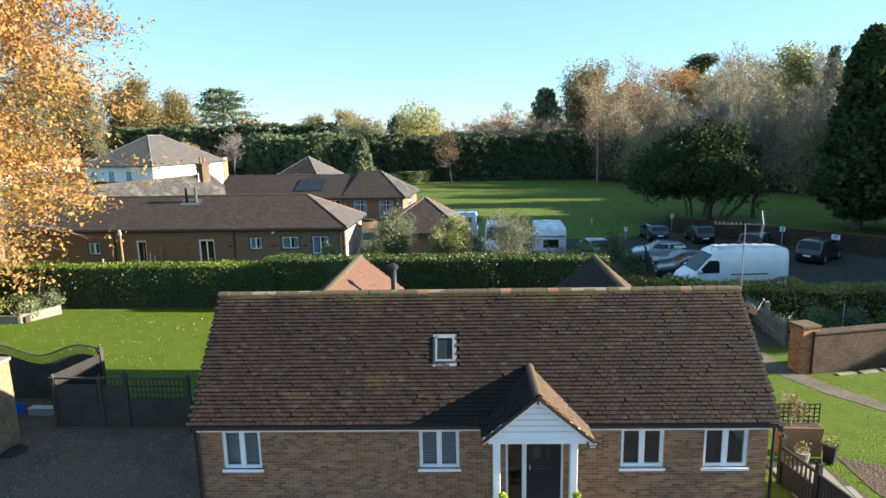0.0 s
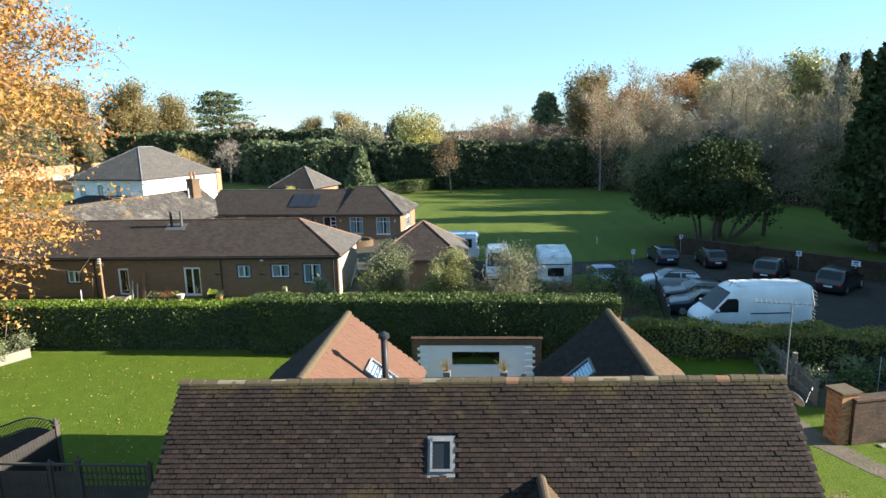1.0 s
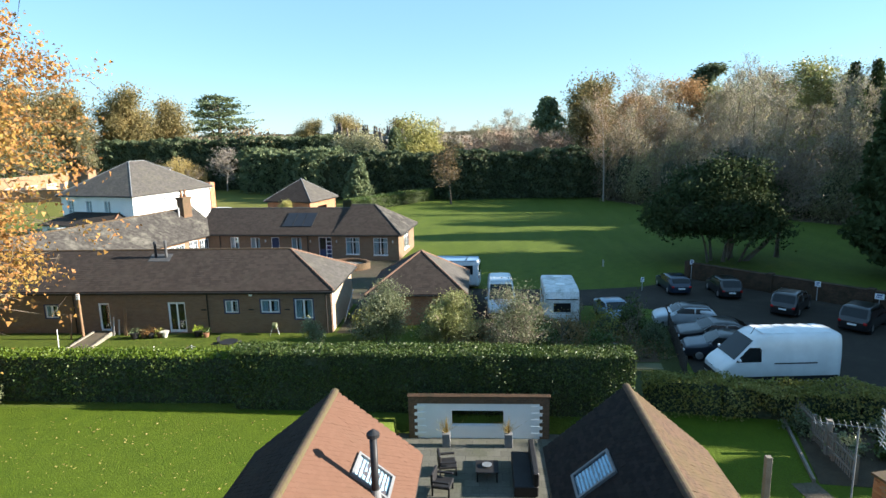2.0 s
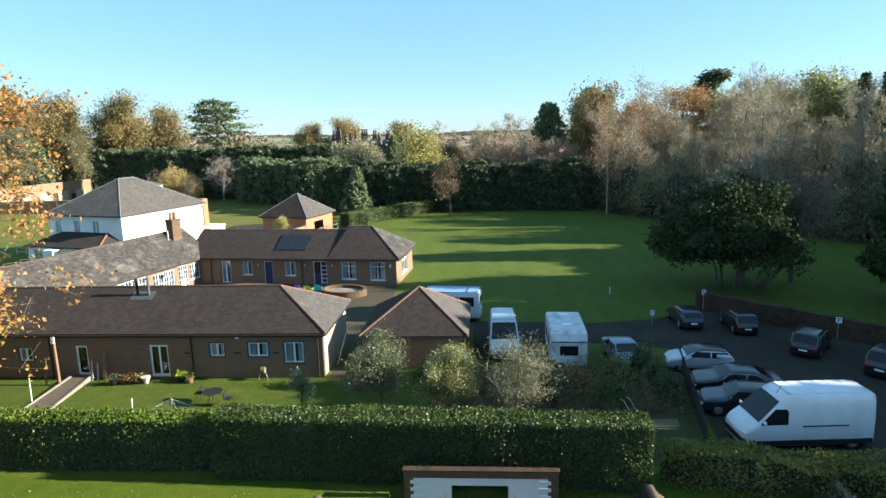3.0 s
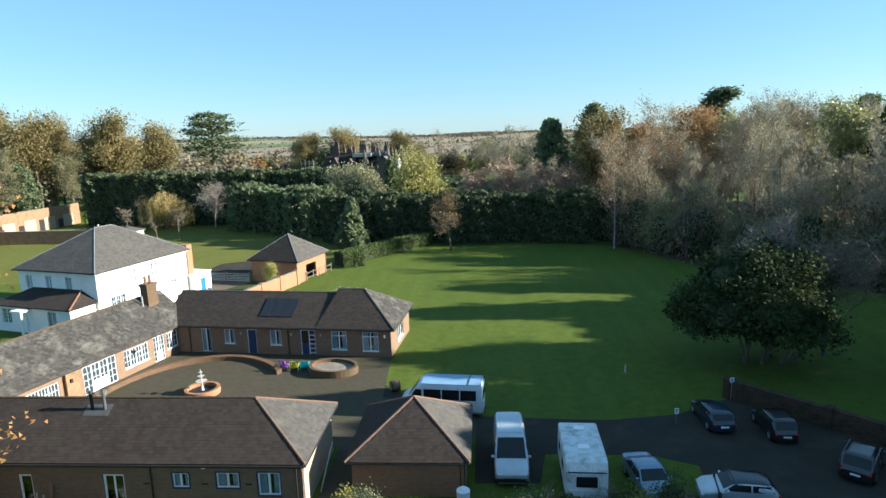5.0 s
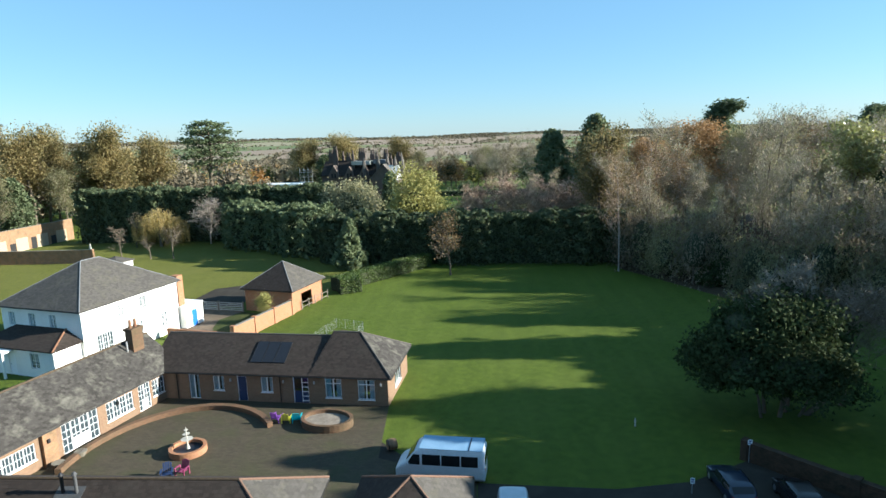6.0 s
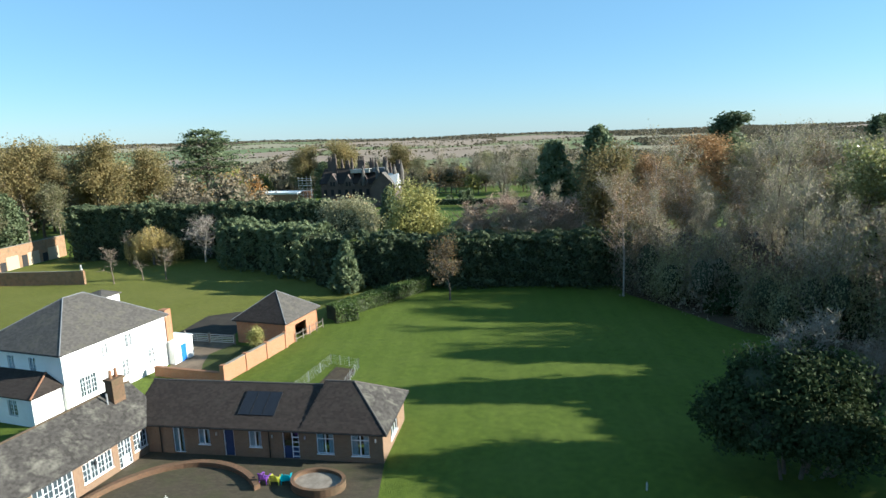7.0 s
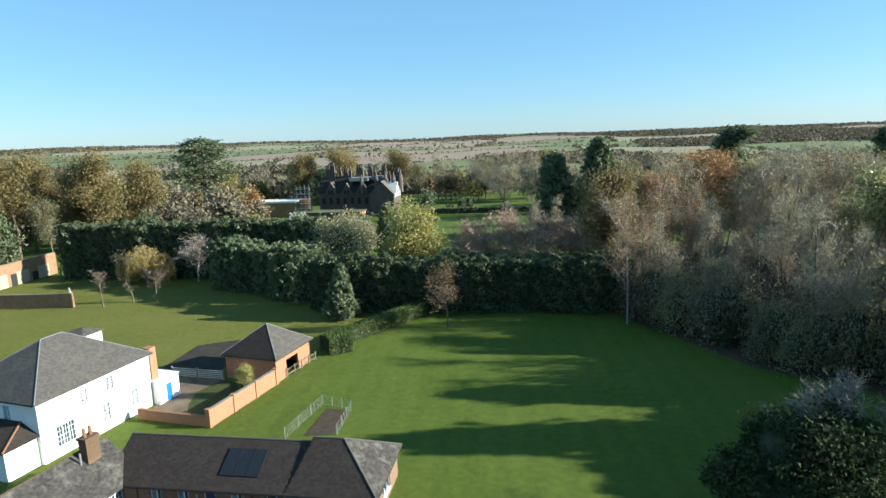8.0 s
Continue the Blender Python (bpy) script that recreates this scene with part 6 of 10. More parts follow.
# ---- vehicles ----
def vehicle(name, label, category, m, profile, width, key, screens, side_glass, wheels, radius=0.32, shoulder=0.95, tuck=0.16, lights=True, group="", floor=0.24, plate=0.55, blunt=0.2, roof_key=None, roof_span=None, trim=False):
    """A vehicle from the upper side outline (x from tail to nose, z up): a smooth lofted body with leaning upper sides, glass set on it, wheels, lamps and plates."""
    top = thing(name, label, category, m, group)
    px, pz = np.array([p[0] for p in profile]), np.array([p[1] for p in profile])
    length, zmax = px[-1], pz.max()
    fine = np.linspace(0, length, 241)
    zf = np.interp(fine, px, pz)
    zf = np.convolve(np.pad(zf, 6, mode="edge"), np.ones(13) / 13, mode="valid")

    def roof(x):
        return float(np.interp(x, fine, zf))

    def half(z):
        return width / 2 * (1 - tuck * max(0.0, (z - shoulder) / (zmax - shoulder)) ** 1.15 - 0.06 * max(0.0, (0.5 - z) / 0.5))

    def taper(x):
        return 1 - blunt * max(0.0, (abs(x - length / 2) / (length / 2) - 0.72) / 0.28) ** 2.2

    stations = np.concatenate([[0.0, 0.02, 0.07, 0.15], np.linspace(0.25, length - 0.25, 34), [length - 0.15, length - 0.06, length - 0.015, length]])
    rows = []
    for k, x in enumerate(stations):
        zt, zb = roof(x), floor
        end = min(x, length - x)
        shrink = max(0.0, 1 - end / 0.16) ** 2 * 0.12
        zt -= shrink * 0.5
        ring = []
        for f in (0.0, 0.12, 0.3, 0.5, 0.7, 0.86, 0.95, 0.99):
            z = zb + (zt - zb) * f
            edge = max(0.0, (f - 0.86) / 0.13) ** 2 * 0.1 + (0.05 if f == 0 else 0.0)
            ring.append((half(z) * taper(x) * (1 - shrink) - edge, z))
        ring.append((ring[-1][0] * 0.75, zt + 0.004))
        ring.append((0.0, zt + 0.02))
        loop = [(x, y, z) for y, z in ring] + [(x, -y, z) for y, z in ring[-2::-1]]
        rows.append(loop)
    n = len(rows[0])
    V = np.array(rows).reshape(-1, 3)
    F = [(i * n + j, i * n + (j + 1) % n, (i + 1) * n + (j + 1) % n, (i + 1) * n + j) for i in range(len(rows) - 1) for j in range(n)]
    for base in (0, (len(rows) - 1) * n):
        for j in range(n // 2):
            F.append((base + j, base + j + 1, base + n - 2 - j, base + n - 1 - j))
    bm = bmesh.new()
    vs = [bm.verts.new(v) for v in V]
    for f in F:
        if len(set(f)) == 4:
            bm.faces.new([vs[i] for i in f])
    part("body", bm, M[key], top, smooth=True)
    for xa, xb in screens:
        xs = np.linspace(xa, xb, 7)
        g = bmesh.new()
        P = []
        for x in xs:
            z = roof(x)
            w = (half(z) - 0.13) * taper(x)
            P.append([g.verts.new((x, s * w, z + 0.012 + (0.016 if abs(s) < 1 else 0.006))) for s in (-1, -0.5, 0.5, 1)])
        for i in range(6):
            for j in range(3):
                g.faces.new((P[i][j], P[i + 1][j], P[i + 1][j + 1], P[i][j + 1]))
        part("windscreen" if xa > length / 2 else "rear_window", g, M["car_glass"], top, smooth=True)
    if roof_key:
        xs = np.linspace(roof_span[0], roof_span[1], 12)
        g = bmesh.new()
        P = []
        for x in xs:
            z = roof(x)
            w = half(z) * taper(x) - 0.03
            P.append([g.verts.new((x, s * w, z + h)) for s, h in ((-1, -0.05), (-0.86, 0.012), (-0.4, 0.03), (0.4, 0.03), (0.86, 0.012), (1, -0.05))])
        for i in range(11):
            for j in range(5):
                g.faces.new((P[i][j], P[i + 1][j], P[i + 1][j + 1], P[i][j + 1]))
        part("roof_panel", g, M[roof_key], top, "dark roof panel", smooth=True)
    for poly in side_glass:
        for s in (-1, 1):
            g = bmesh.new()
            a = [g.verts.new((x, s * (half(z) * taper(x) + 0.008), z)) for x, z in poly]
            b = [g.verts.new((x, s * (half(z) * taper(x) - 0.04), z)) for x, z in poly]
            g.faces.new(a)
            g.faces.new(b[::-1])
            for k in range(len(poly)):
                g.faces.new((a[k], b[k], b[(k + 1) % len(poly)], a[(k + 1) % len(poly)]))
            part("side_window", g, M["car_glass"], top)
            if trim:
                e = bmesh.new()
                for (xa, za), (xb, zb) in zip(poly, poly[1:] + poly[:1]):
                    if max(za, zb) > 1.1:
                        rod(e, (xa, s * (half(za) * taper(xa) + 0.012), za), (xb, s * (half(zb) * taper(xb) + 0.012), zb), 0.014, sides=5)
                part("window_trim", e, M["rim"], top, "bright metal window trim")
    for x in wheels:
        for s in (-1, 1):
            arch = half(radius) * taper(x)
            bm = rod(bmesh.new(), (x, s * (arch - 0.25), radius + 0.02), (x, s * (arch + 0.003), radius + 0.02), radius * 1.13, sides=20)
            part("wheel_arch", bm, M["tyre"], top)
            w = new("wheel")
            w.parent = top
            part("tyre", rod(bmesh.new(), (x, s * (arch - 0.2), radius), (x, s * (arch + 0.012), radius), radius, sides=20), M["tyre"], w)
            part("rim", rod(bmesh.new(), (x, s * arch, radius), (x, s * (arch + 0.022), radius), radius * 0.68, radius * 0.6, sides=16), M["rim"], w)
    if lights:
        z1, z0 = roof(length - 0.12) - 0.14, min(shoulder, roof(0.05)) - 0.12
        for s in (-1, 1):
            y1, y0 = width * 0.34, width * 0.38
            part("headlight", boxed(length - 0.22, length - 0.01, s * y1 - 0.16, s * y1 + 0.16, z1 - 0.08, z1 + 0.05, 0.03), M["lamp_clear"], top)
            part("tail_light", boxed(-0.012, 0.12, s * y0 - 0.1, s * y0 + 0.1, z0 - 0.12, z0 + 0.04, 0.02), M["lamp_red"], top)
            xm = screens[0][1] - 0.25
            part("wing_mirror", boxed(xm, xm + 0.12, s * (width / 2 + 0.07) - 0.09, s * (width / 2 + 0.07) + 0.09, shoulder + 0.02, shoulder + 0.16, 0.03), M[key], top)
        part("number_plate", boxed(-0.03, 0.0, -0.26, 0.26, plate, plate + 0.11), M["sign"], top)
        part("front_plate", boxed(length - 0.02, length + 0.012, -0.26, 0.26, 0.36, 0.46), M["sign"], top)
        part("grille", boxed(length - 0.05, length + 0.006, -0.42, 0.42, 0.47, 0.58, 0.01), M["black_metal"], top)
    return top


def hatch(L=4.2, H=1.45, tail=0.0):
    """Upper side outline of a hatchback or estate, tail at x = 0."""
    return [(0.0, 0.8), (0.1, 0.98), (0.45 + tail * 0.5, H - 0.1), (0.75 + tail, H - 0.02), (L * 0.45, H), (L * 0.55, H - 0.05), (L * 0.735, 0.98), (L * 0.92, 0.84), (L, 0.66)]


def saloon(L=4.5, H=1.42):
    return [(0.0, 0.86), (0.12, 0.98), (0.68, 1.0), (1.4, H - 0.05), (1.9, H), (L * 0.52, H - 0.01), (L * 0.575, H - 0.07), (L * 0.73, 0.96), (L * 0.92, 0.82), (L, 0.64)]


def side_panes(L, H, a, b, tail=0.0):
    m = L * (a + b) / 2 * 0.96
    return [[(L * a + 0.12, 0.98), (m - 0.04, 0.98), (m - 0.04, H - 0.12), (L * a + 0.35 + tail, H - 0.12)], [(m + 0.04, 0.98), (L * b - 0.06, 0.98), (L * b - 0.5, H - 0.12), (m + 0.04, H - 0.12)]]


def heading(x, y, deg, length, size=1.0):
    """Pose of a vehicle centred at x, y with its nose towards deg (0: +x)."""
    return pose(x, y, 0.02, 0, 0, deg) @ Matrix.Scale(size, 4) @ Matrix.Translation((-length / 2, 0, 0))


PARK = "vehicles in the car park"
VAN = [(0.0, 2.52), (0.08, 2.6), (0.4, 2.62), (3.7, 2.62), (4.15, 2.54), (4.4, 2.34), (5.36, 1.34), (5.75, 1.12), (5.98, 0.8)]
van = vehicle("panel_van", "large white high-roofed panel van parked behind the hedge", "van", heading(14.45, 35.75, 184, 5.98), VAN, 2.06, "car_white", [(4.42, 5.34)], [[(4.05, 1.3), (5.28, 1.3), (5.2, 1.42), (4.62, 2.02), (4.15, 2.02), (4.05, 1.9)]], (1.05, 4.95), 0.35, 1.35, 0.13, group=PARK, plate=0.7, blunt=0.07)
part("side_rail", boxed(1.3, 3.4, 1.03, 1.05, 1.18, 1.24), M["tyre"], van, "dark sliding-door rail")
for s in (-1, 1):
    part("sill_trim", boxed(0.2, 5.7, s * 1.02 - 0.02, s * 1.02 + 0.02, 0.3, 0.55), M["tyre"], van, "dark plastic lower trim")
bm = bmesh.new()
for i in range(6):
    box(bm, 0.5 + i * 0.6, 0.9 + i * 0.6, -0.7, 0.7, 2.625, 2.64)
part("roof_rib", bm, M["car_white"], van)
part("aerial", rod(bmesh.new(), (4.3, 0.3, 2.5), (4.1, 0.3, 2.85), 0.012), M["tyre"], van)
part("bumper", boxed(5.8, 6.0, -0.95, 0.95, 0.32, 0.62, 0.03), M["tyre"], van, "dark plastic front bumper")

MID = [(0.0, 2.15), (0.1, 2.25), (0.4, 2.28), (2.8, 2.28), (3.15, 2.17), (4.05, 1.22), (4.7, 1.05), (4.95, 0.78)]
v2 = vehicle("camper_van", "silver-white van with a ribbed roof parked beside the garage", "van", heading(1.2, 48.0, -90, 4.95), MID, 1.95, "car_silver", [(3.2, 4.04)], [[(3.05, 1.25), (3.75, 1.25), (3.35, 1.85), (3.05, 1.85)]], (0.9, 4.1), 0.33, 1.2, 0.12, group=PARK, blunt=0.07)
bm = bmesh.new()
for i in range(8):
    box(bm, 0.5, 2.9, -0.72 + i * 0.19, -0.64 + i * 0.19, 2.285, 2.31)
part("roof_rib", bm, M["car_silver"], v2)
part("bumper", boxed(4.78, 4.98, -0.9, 0.9, 0.3, 0.56, 0.03), M["tyre"], v2, "dark plastic front bumper")

mb = [(0.0, 2.15), (0.1, 2.32), (0.35, 2.36), (4.2, 2.36), (4.65, 2.18), (5.3, 1.36), (5.75, 1.12), (6.0, 0.8)]
minibus = vehicle("minibus", "pale minibus with dark side windows parked on the drive", "minibus", heading(-3.3, 55.25, 174, 6.0), mb, 2.0, "grp_blue", [(4.68, 5.27)], [[(0.45, 1.25), (1.55, 1.25), (1.55, 1.98), (0.45, 1.98)], [(1.63, 1.25), (2.85, 1.25), (2.85, 1.98), (1.63, 1.98)], [(2.93, 1.25), (4.15, 1.25), (4.15, 1.98), (2.93, 1.98)], [(4.3, 1.25), (5.2, 1.25), (4.75, 1.95), (4.3, 1.95)]], (1.1, 4.95), 0.34, 1.2, 0.06, group=PARK, blunt=0.04)
part("roof_panel", boxed(0.12, 4.35, -0.92, 0.92, 2.34, 2.385, 0.02), M["bus_roof"], minibus, "blue-grey roof panel")
part("back_window", boxed(-0.012, 0.03, -0.75, 0.75, 1.25, 1.95, 0.01), M["car_glass"], minibus)
part("roof_bar", boxed(1.0, 1.05, -0.9, 0.9, 2.38, 2.42), M["black_metal"], minibus)


def caravan():
    top = thing("caravan", "weathered cream touring caravan, stained green, parked on the grass", "caravan", pose(5.1, 46.25, 0.02, 0, 0, -92) @ Matrix.Diagonal((0.86, 1, 1, 1)), PARK)
    pr = [(-2.75, 0.45), (-2.85, 1.2), (-2.7, 2.3), (-2.45, 2.5), (2.1, 2.52), (2.5, 2.4), (2.75, 1.95), (2.78, 0.6), (2.65, 0.42)]
    bm = bmesh.new()
    a = [bm.verts.new((x, 1.1, z)) for x, z in pr]
    b = [bm.verts.new((x, -1.1, z)) for x, z in pr]
    bm.faces.new(a)
    bm.faces.new(b[::-1])
    for i in range(len(pr)):
        bm.faces.new((a[i], b[i], b[(i + 1) % len(pr)], a[(i + 1) % len(pr)]))
    bmesh.ops.recalc_face_normals(bm, faces=bm.faces)
    bmesh.ops.bevel(bm, geom=[e for e in bm.edges if abs(e.verts[0].co.y - e.verts[1].co.y) < 0.1], offset=0.06, segments=2, affect='EDGES')
    part("shell", bm, M["grp"], top)
    part("front_window", boxed(2.755, 2.8, -0.55, 0.55, 1.1, 1.7, 0.01), M["car_glass"], top)
    part("trim", boxed(2.72, 2.8, -1.0, 1.0, 1.92, 1.97), M["tyre"], top)
    for s in (-1, 1):
        for x in (-1.9, 0.2):
            part("side_window", boxed(x, x + 1.0, s * 1.1 - 0.015, s * 1.1 + 0.015, 1.2, 1.75, 0.01), M["car_glass"], top)
        part("wheel", rod(bmesh.new(), (-0.3, s * 0.95, 0.32), (-0.3, s * 1.12, 0.32), 0.32, sides=16), M["tyre"], top)
    for x in (-1.6, 0.9):
        part("roof_light", boxed(x - 0.25, x + 0.25, -0.3, 0.3, 2.5, 2.6, 0.03), M["white"], top)
    part("drawbar", rod(rod(bmesh.new(), (2.6, -0.6, 0.45), (3.7, 0, 0.45), 0.04), (2.6, 0.6, 0.45), (3.7, 0, 0.45), 0.04), M["black_metal"], top)
    part("jockey_wheel", rod(bmesh.new(), (3.5, 0.1, 0.0), (3.5, 0.1, 0.6), 0.05), M["galv"], top)
    part("locker", boxed(2.78, 2.84, -0.9, 0.9, 0.5, 0.95), M["grp"], top)
    return top


caravan()
L = 4.45
vehicle("saloon_car", "faded silver-blue saloon car parked on the grass", "car", heading(8.68, 45.7, -84, L), saloon(L), 1.72, "car_bluegrey", [(L * 0.585, L * 0.722), (0.72, 1.34)], side_panes(L, 1.42, 0.2, 0.72, 0.3), (0.85, 3.6), group=PARK)
L = 3.85
mini = vehicle("small_hatchback", "silver-blue small hatchback with a black roof", "car", heading(12.97, 44.6, 173, L), hatch(L, 1.42), 1.7, "car_silver", [(L * 0.565, L * 0.722), (0.13, 0.46)], side_panes(L, 1.42, 0.05, 0.72), (0.65, 3.1), 0.31, 0.92, 0.14, group=PARK, roof_key="car_black", roof_span=(0.45, 2.3))
L = 4.75
vehicle("coupe", "long black coupe with a bright window line", "car", heading(13.86, 41.35, 174, L), saloon(L, 1.4), 1.86, "car_black", [(L * 0.585, L * 0.722), (0.72, 1.34)], side_panes(L, 1.4, 0.19, 0.72, 0.35), (0.95, 3.75), 0.34, group=PARK, trim=True)
L = 4.3
vehicle("hatchback", "dark blue-grey hatchback with a dark roof", "car", heading(13.2, 38.7, 168, L), hatch(L, 1.5), 1.8, "car_navy", [(L * 0.565, L * 0.722), (0.13, 0.46)], side_panes(L, 1.5, 0.06, 0.72), (0.8, 3.45), 0.33, group=PARK, roof_key="car_black", roof_span=(0.5, 2.4))
L = 4.3
vehicle("estate_car", "dark blue estate car on the car park", "car", heading(14.98, 53.6, 92, L, 0.93), hatch(L, 1.46, 0.1), 1.82, "car_blue", [(L * 0.565, L * 0.722), (0.13, 0.46)], side_panes(L, 1.48, 0.06, 0.72), (0.85, 3.5), 0.33, group=PARK)
L = 4.4
vehicle("small_suv", "black off-road car facing the hedge", "car", heading(18.4, 52.3, 88, L, 0.88), hatch(L, 1.66), 1.86, "car_black", [(L * 0.565, L * 0.722), (0.13, 0.46)], side_panes(L, 1.66, 0.06, 0.72), (0.85, 3.55), 0.36, 1.05, group=PARK)
vehicle("suv", "black off-road car with bright window trim", "car", heading(21.2, 47.7, 50, L, 0.92), hatch(L, 1.68), 1.88, "car_black", [(L * 0.565, L * 0.722), (0.13, 0.46)], side_panes(L, 1.68, 0.06, 0.72), (0.85, 3.55), 0.36, 1.05, group=PARK, trim=True)
vehicle("dark_suv", "large dark off-road car by the wall", "car", heading(24.0, 44.2, 42, L, 0.95), hatch(L, 1.7), 1.9, "car_black", [(L * 0.565, L * 0.722), (0.13, 0.46)], side_panes(L, 1.7, 0.06, 0.72), (0.85, 3.55), 0.36, 1.05, group=PARK)

# ---- hedges ----
def hedge(name, label, path, width, height, key, per_m2, size, z=0.0, top_key=None, lump=0.15, core=True, seed=1, category="hedge"):
    """A clipped hedge along a line: a solid core in the colour of shade and a skin of leaves, looser along the top."""
    g = np.random.default_rng(seed)
    top = thing(name, label, category)
    sides, tops = [], []
    cores = bmesh.new()
    for (x0, y0), (x1, y1) in zip(path, path[1:]):
        L = math.hypot(x1 - x0, y1 - y0)
        d = np.array([(x1 - x0) / L, (y1 - y0) / L])
        nrm = np.array([-d[1], d[0]])
        ph = g.uniform(0, 6.28, 8)

        def wave(s, h):
            return lump * (np.sin(s * 1.1 + ph[0]) * 0.4 + np.sin(s * 2.7 + h * 1.3 + ph[1]) * 0.35 + np.sin(s * 0.31 + ph[2]) * 0.5 + np.sin(h * 2.9 + s * 0.6 + ph[3]) * 0.3)

        for face, n in (("f", L * height), ("b", L * height * 0.5), ("t", L * width)):
            n = int(n * per_m2)
            s = g.uniform(0, L, n)
            h = g.uniform(0, 1, n) ** 0.85 * height
            if face == "t":
                o = g.uniform(-0.5, 0.5, n) * width
                hh = height + wave(s, o) * 0.6 + g.normal(0, 0.035, n)
            else:
                k = -0.5 if face == "f" else 0.5
                o = k * width + np.sign(k) * (wave(s, h) - 0.12 * (h / height) ** 4 + g.normal(0, 0.05, n))
                hh = h
            p = np.stack([x0 + d[0] * s + nrm[0] * o, y0 + d[1] * s + nrm[1] * o, z + hh], axis=1)
            (tops if face == "t" else sides).append(p)
        ang = math.atan2(d[1], d[0])
        w = width / 2 - lump * 1.15 - 0.02
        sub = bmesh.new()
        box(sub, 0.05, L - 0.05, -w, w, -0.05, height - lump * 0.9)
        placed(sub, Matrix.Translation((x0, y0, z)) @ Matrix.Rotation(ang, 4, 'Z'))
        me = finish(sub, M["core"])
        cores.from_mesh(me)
    part("inner_growth", cores, M["core"], top, "solid core coloured as the shade inside the hedge")
    S, T = np.concatenate(sides), np.concatenate(tops)
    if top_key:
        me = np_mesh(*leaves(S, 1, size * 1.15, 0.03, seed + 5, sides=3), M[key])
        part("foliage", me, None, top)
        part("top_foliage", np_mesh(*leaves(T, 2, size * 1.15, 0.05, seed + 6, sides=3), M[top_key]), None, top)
    else:
        part("foliage", np_mesh(*joined(leaves(S, 1, size * 1.15, 0.03, seed + 5, sides=3), leaves(T, 2, size * 1.15, 0.05, seed + 6, sides=3)), M[key]), None, top)
    return top


hedge("garden_hedge", "long clipped evergreen hedge behind the cottage", [(-11.9, 32.6), (6.6, 31.9)], 1.5, 2.85, "leaf_hedge", 420, 0.042, lump=0.1, seed=11)
# the top leaves are a brighter colour that stands for sun on the hedge
hedge("lower_hedge", "clipped hedge beside the lawn, top leaves coloured as sunlit", [(-60, 33.4), (-12.0, 33.1)], 1.3, 2.35, "leaf_hedge", 170, 0.055, top_key="leaf_hedge_sunlit", lump=0.08, seed=12)
hedge("roadside_hedge", "rough dark hedge along the car park", [(7.2, 32.4), (10.5, 31.75), (16, 31.0), (34, 28.8)], 1.5, 1.6, "leaf_olive", 170, 0.06, lump=0.42, seed=13)
hedge("tall_evergreen_hedge", "tall dark evergreen hedge across the park", [(-30, 127.0), (-8, 124.5), (24, 123.0)], 5.0, 8.6, "leaf_dark", 22, 0.26, lump=1.2, seed=14)
hedge("conifer_hedge", "very tall conifer hedge behind the walled lawn", [(-94, 154.5), (-34, 153.0)], 5.0, 12.0, "leaf_dark", 16, 0.3, lump=1.0, seed=15)
hedge("evergreen_screen", "dark evergreen screen between the lawns", [(-54, 146.0), (-30, 131.5)], 6.0, 9.0, "leaf_dark", 18, 0.3, lump=1.6, seed=16)
hedge("low_box_hedge", "low clipped hedge dividing the lawns", [(-22.4, 105.0), (-10.0, 122.0)], 2.2, 2.1, "leaf_hedge", 90, 0.09, seed=17)


# ---- trees ----
def tree(name, label, m, skeleton, leaf=None, per=6, size=0.14, radius=0.35, seed=1, bark="bark", twig="twig_near", flat=0.0, category="tree", twig_width=1.6, keep=1.0, sides=3):
    top = thing(name, label, category, m)
    thick, thin, tips = skeleton
    part("trunk", np_mesh(*tubes(thick, 5), M[bark], True), None, top)
    if len(thin):
        tagged(part("twig_growth", np_mesh(*blades(thin, seed, twig_width), M[twig]), None, top), kind="stuff")
    if leaf:
        g = np.random.default_rng(seed)
        t = tips[g.random(len(tips)) < keep]
        part("crown", np_mesh(*leaves(t, per, size, radius, seed, flat, sides), M[leaf]), None, top)
    return top


def bush(name, label, m, radii, leaf, count, size, seed, trunk=0.0, lumps=0.3, low=-0.5, category="shrub", per=6, shell=0.4, clump=0.3, core=0.72, bark="bark", sides=3, fine=2):
    """A bushy plant: a core coloured as shade, clumps of leaves with gaps outside, and a short stem."""
    top = thing(name, label, category, m)
    c = blob_points(seed, count, radii, lumps, low, shell)
    h = trunk + radii[2] * min(1.0, -low + 0.05)
    c[:, 2] += h
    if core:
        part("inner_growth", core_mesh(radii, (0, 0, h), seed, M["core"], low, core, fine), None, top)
    part("crown", np_mesh(*leaves(c, per, size, clump, seed + 1, sides=sides), M[leaf]), None, top)
    bm = rod(bmesh.new(), (0, 0, -0.2), (0, 0, h), max(0.05, radii[0] * 0.06), max(0.03, radii[0] * 0.03), 7)
    part("trunk", bm, M[bark], top)
    return top


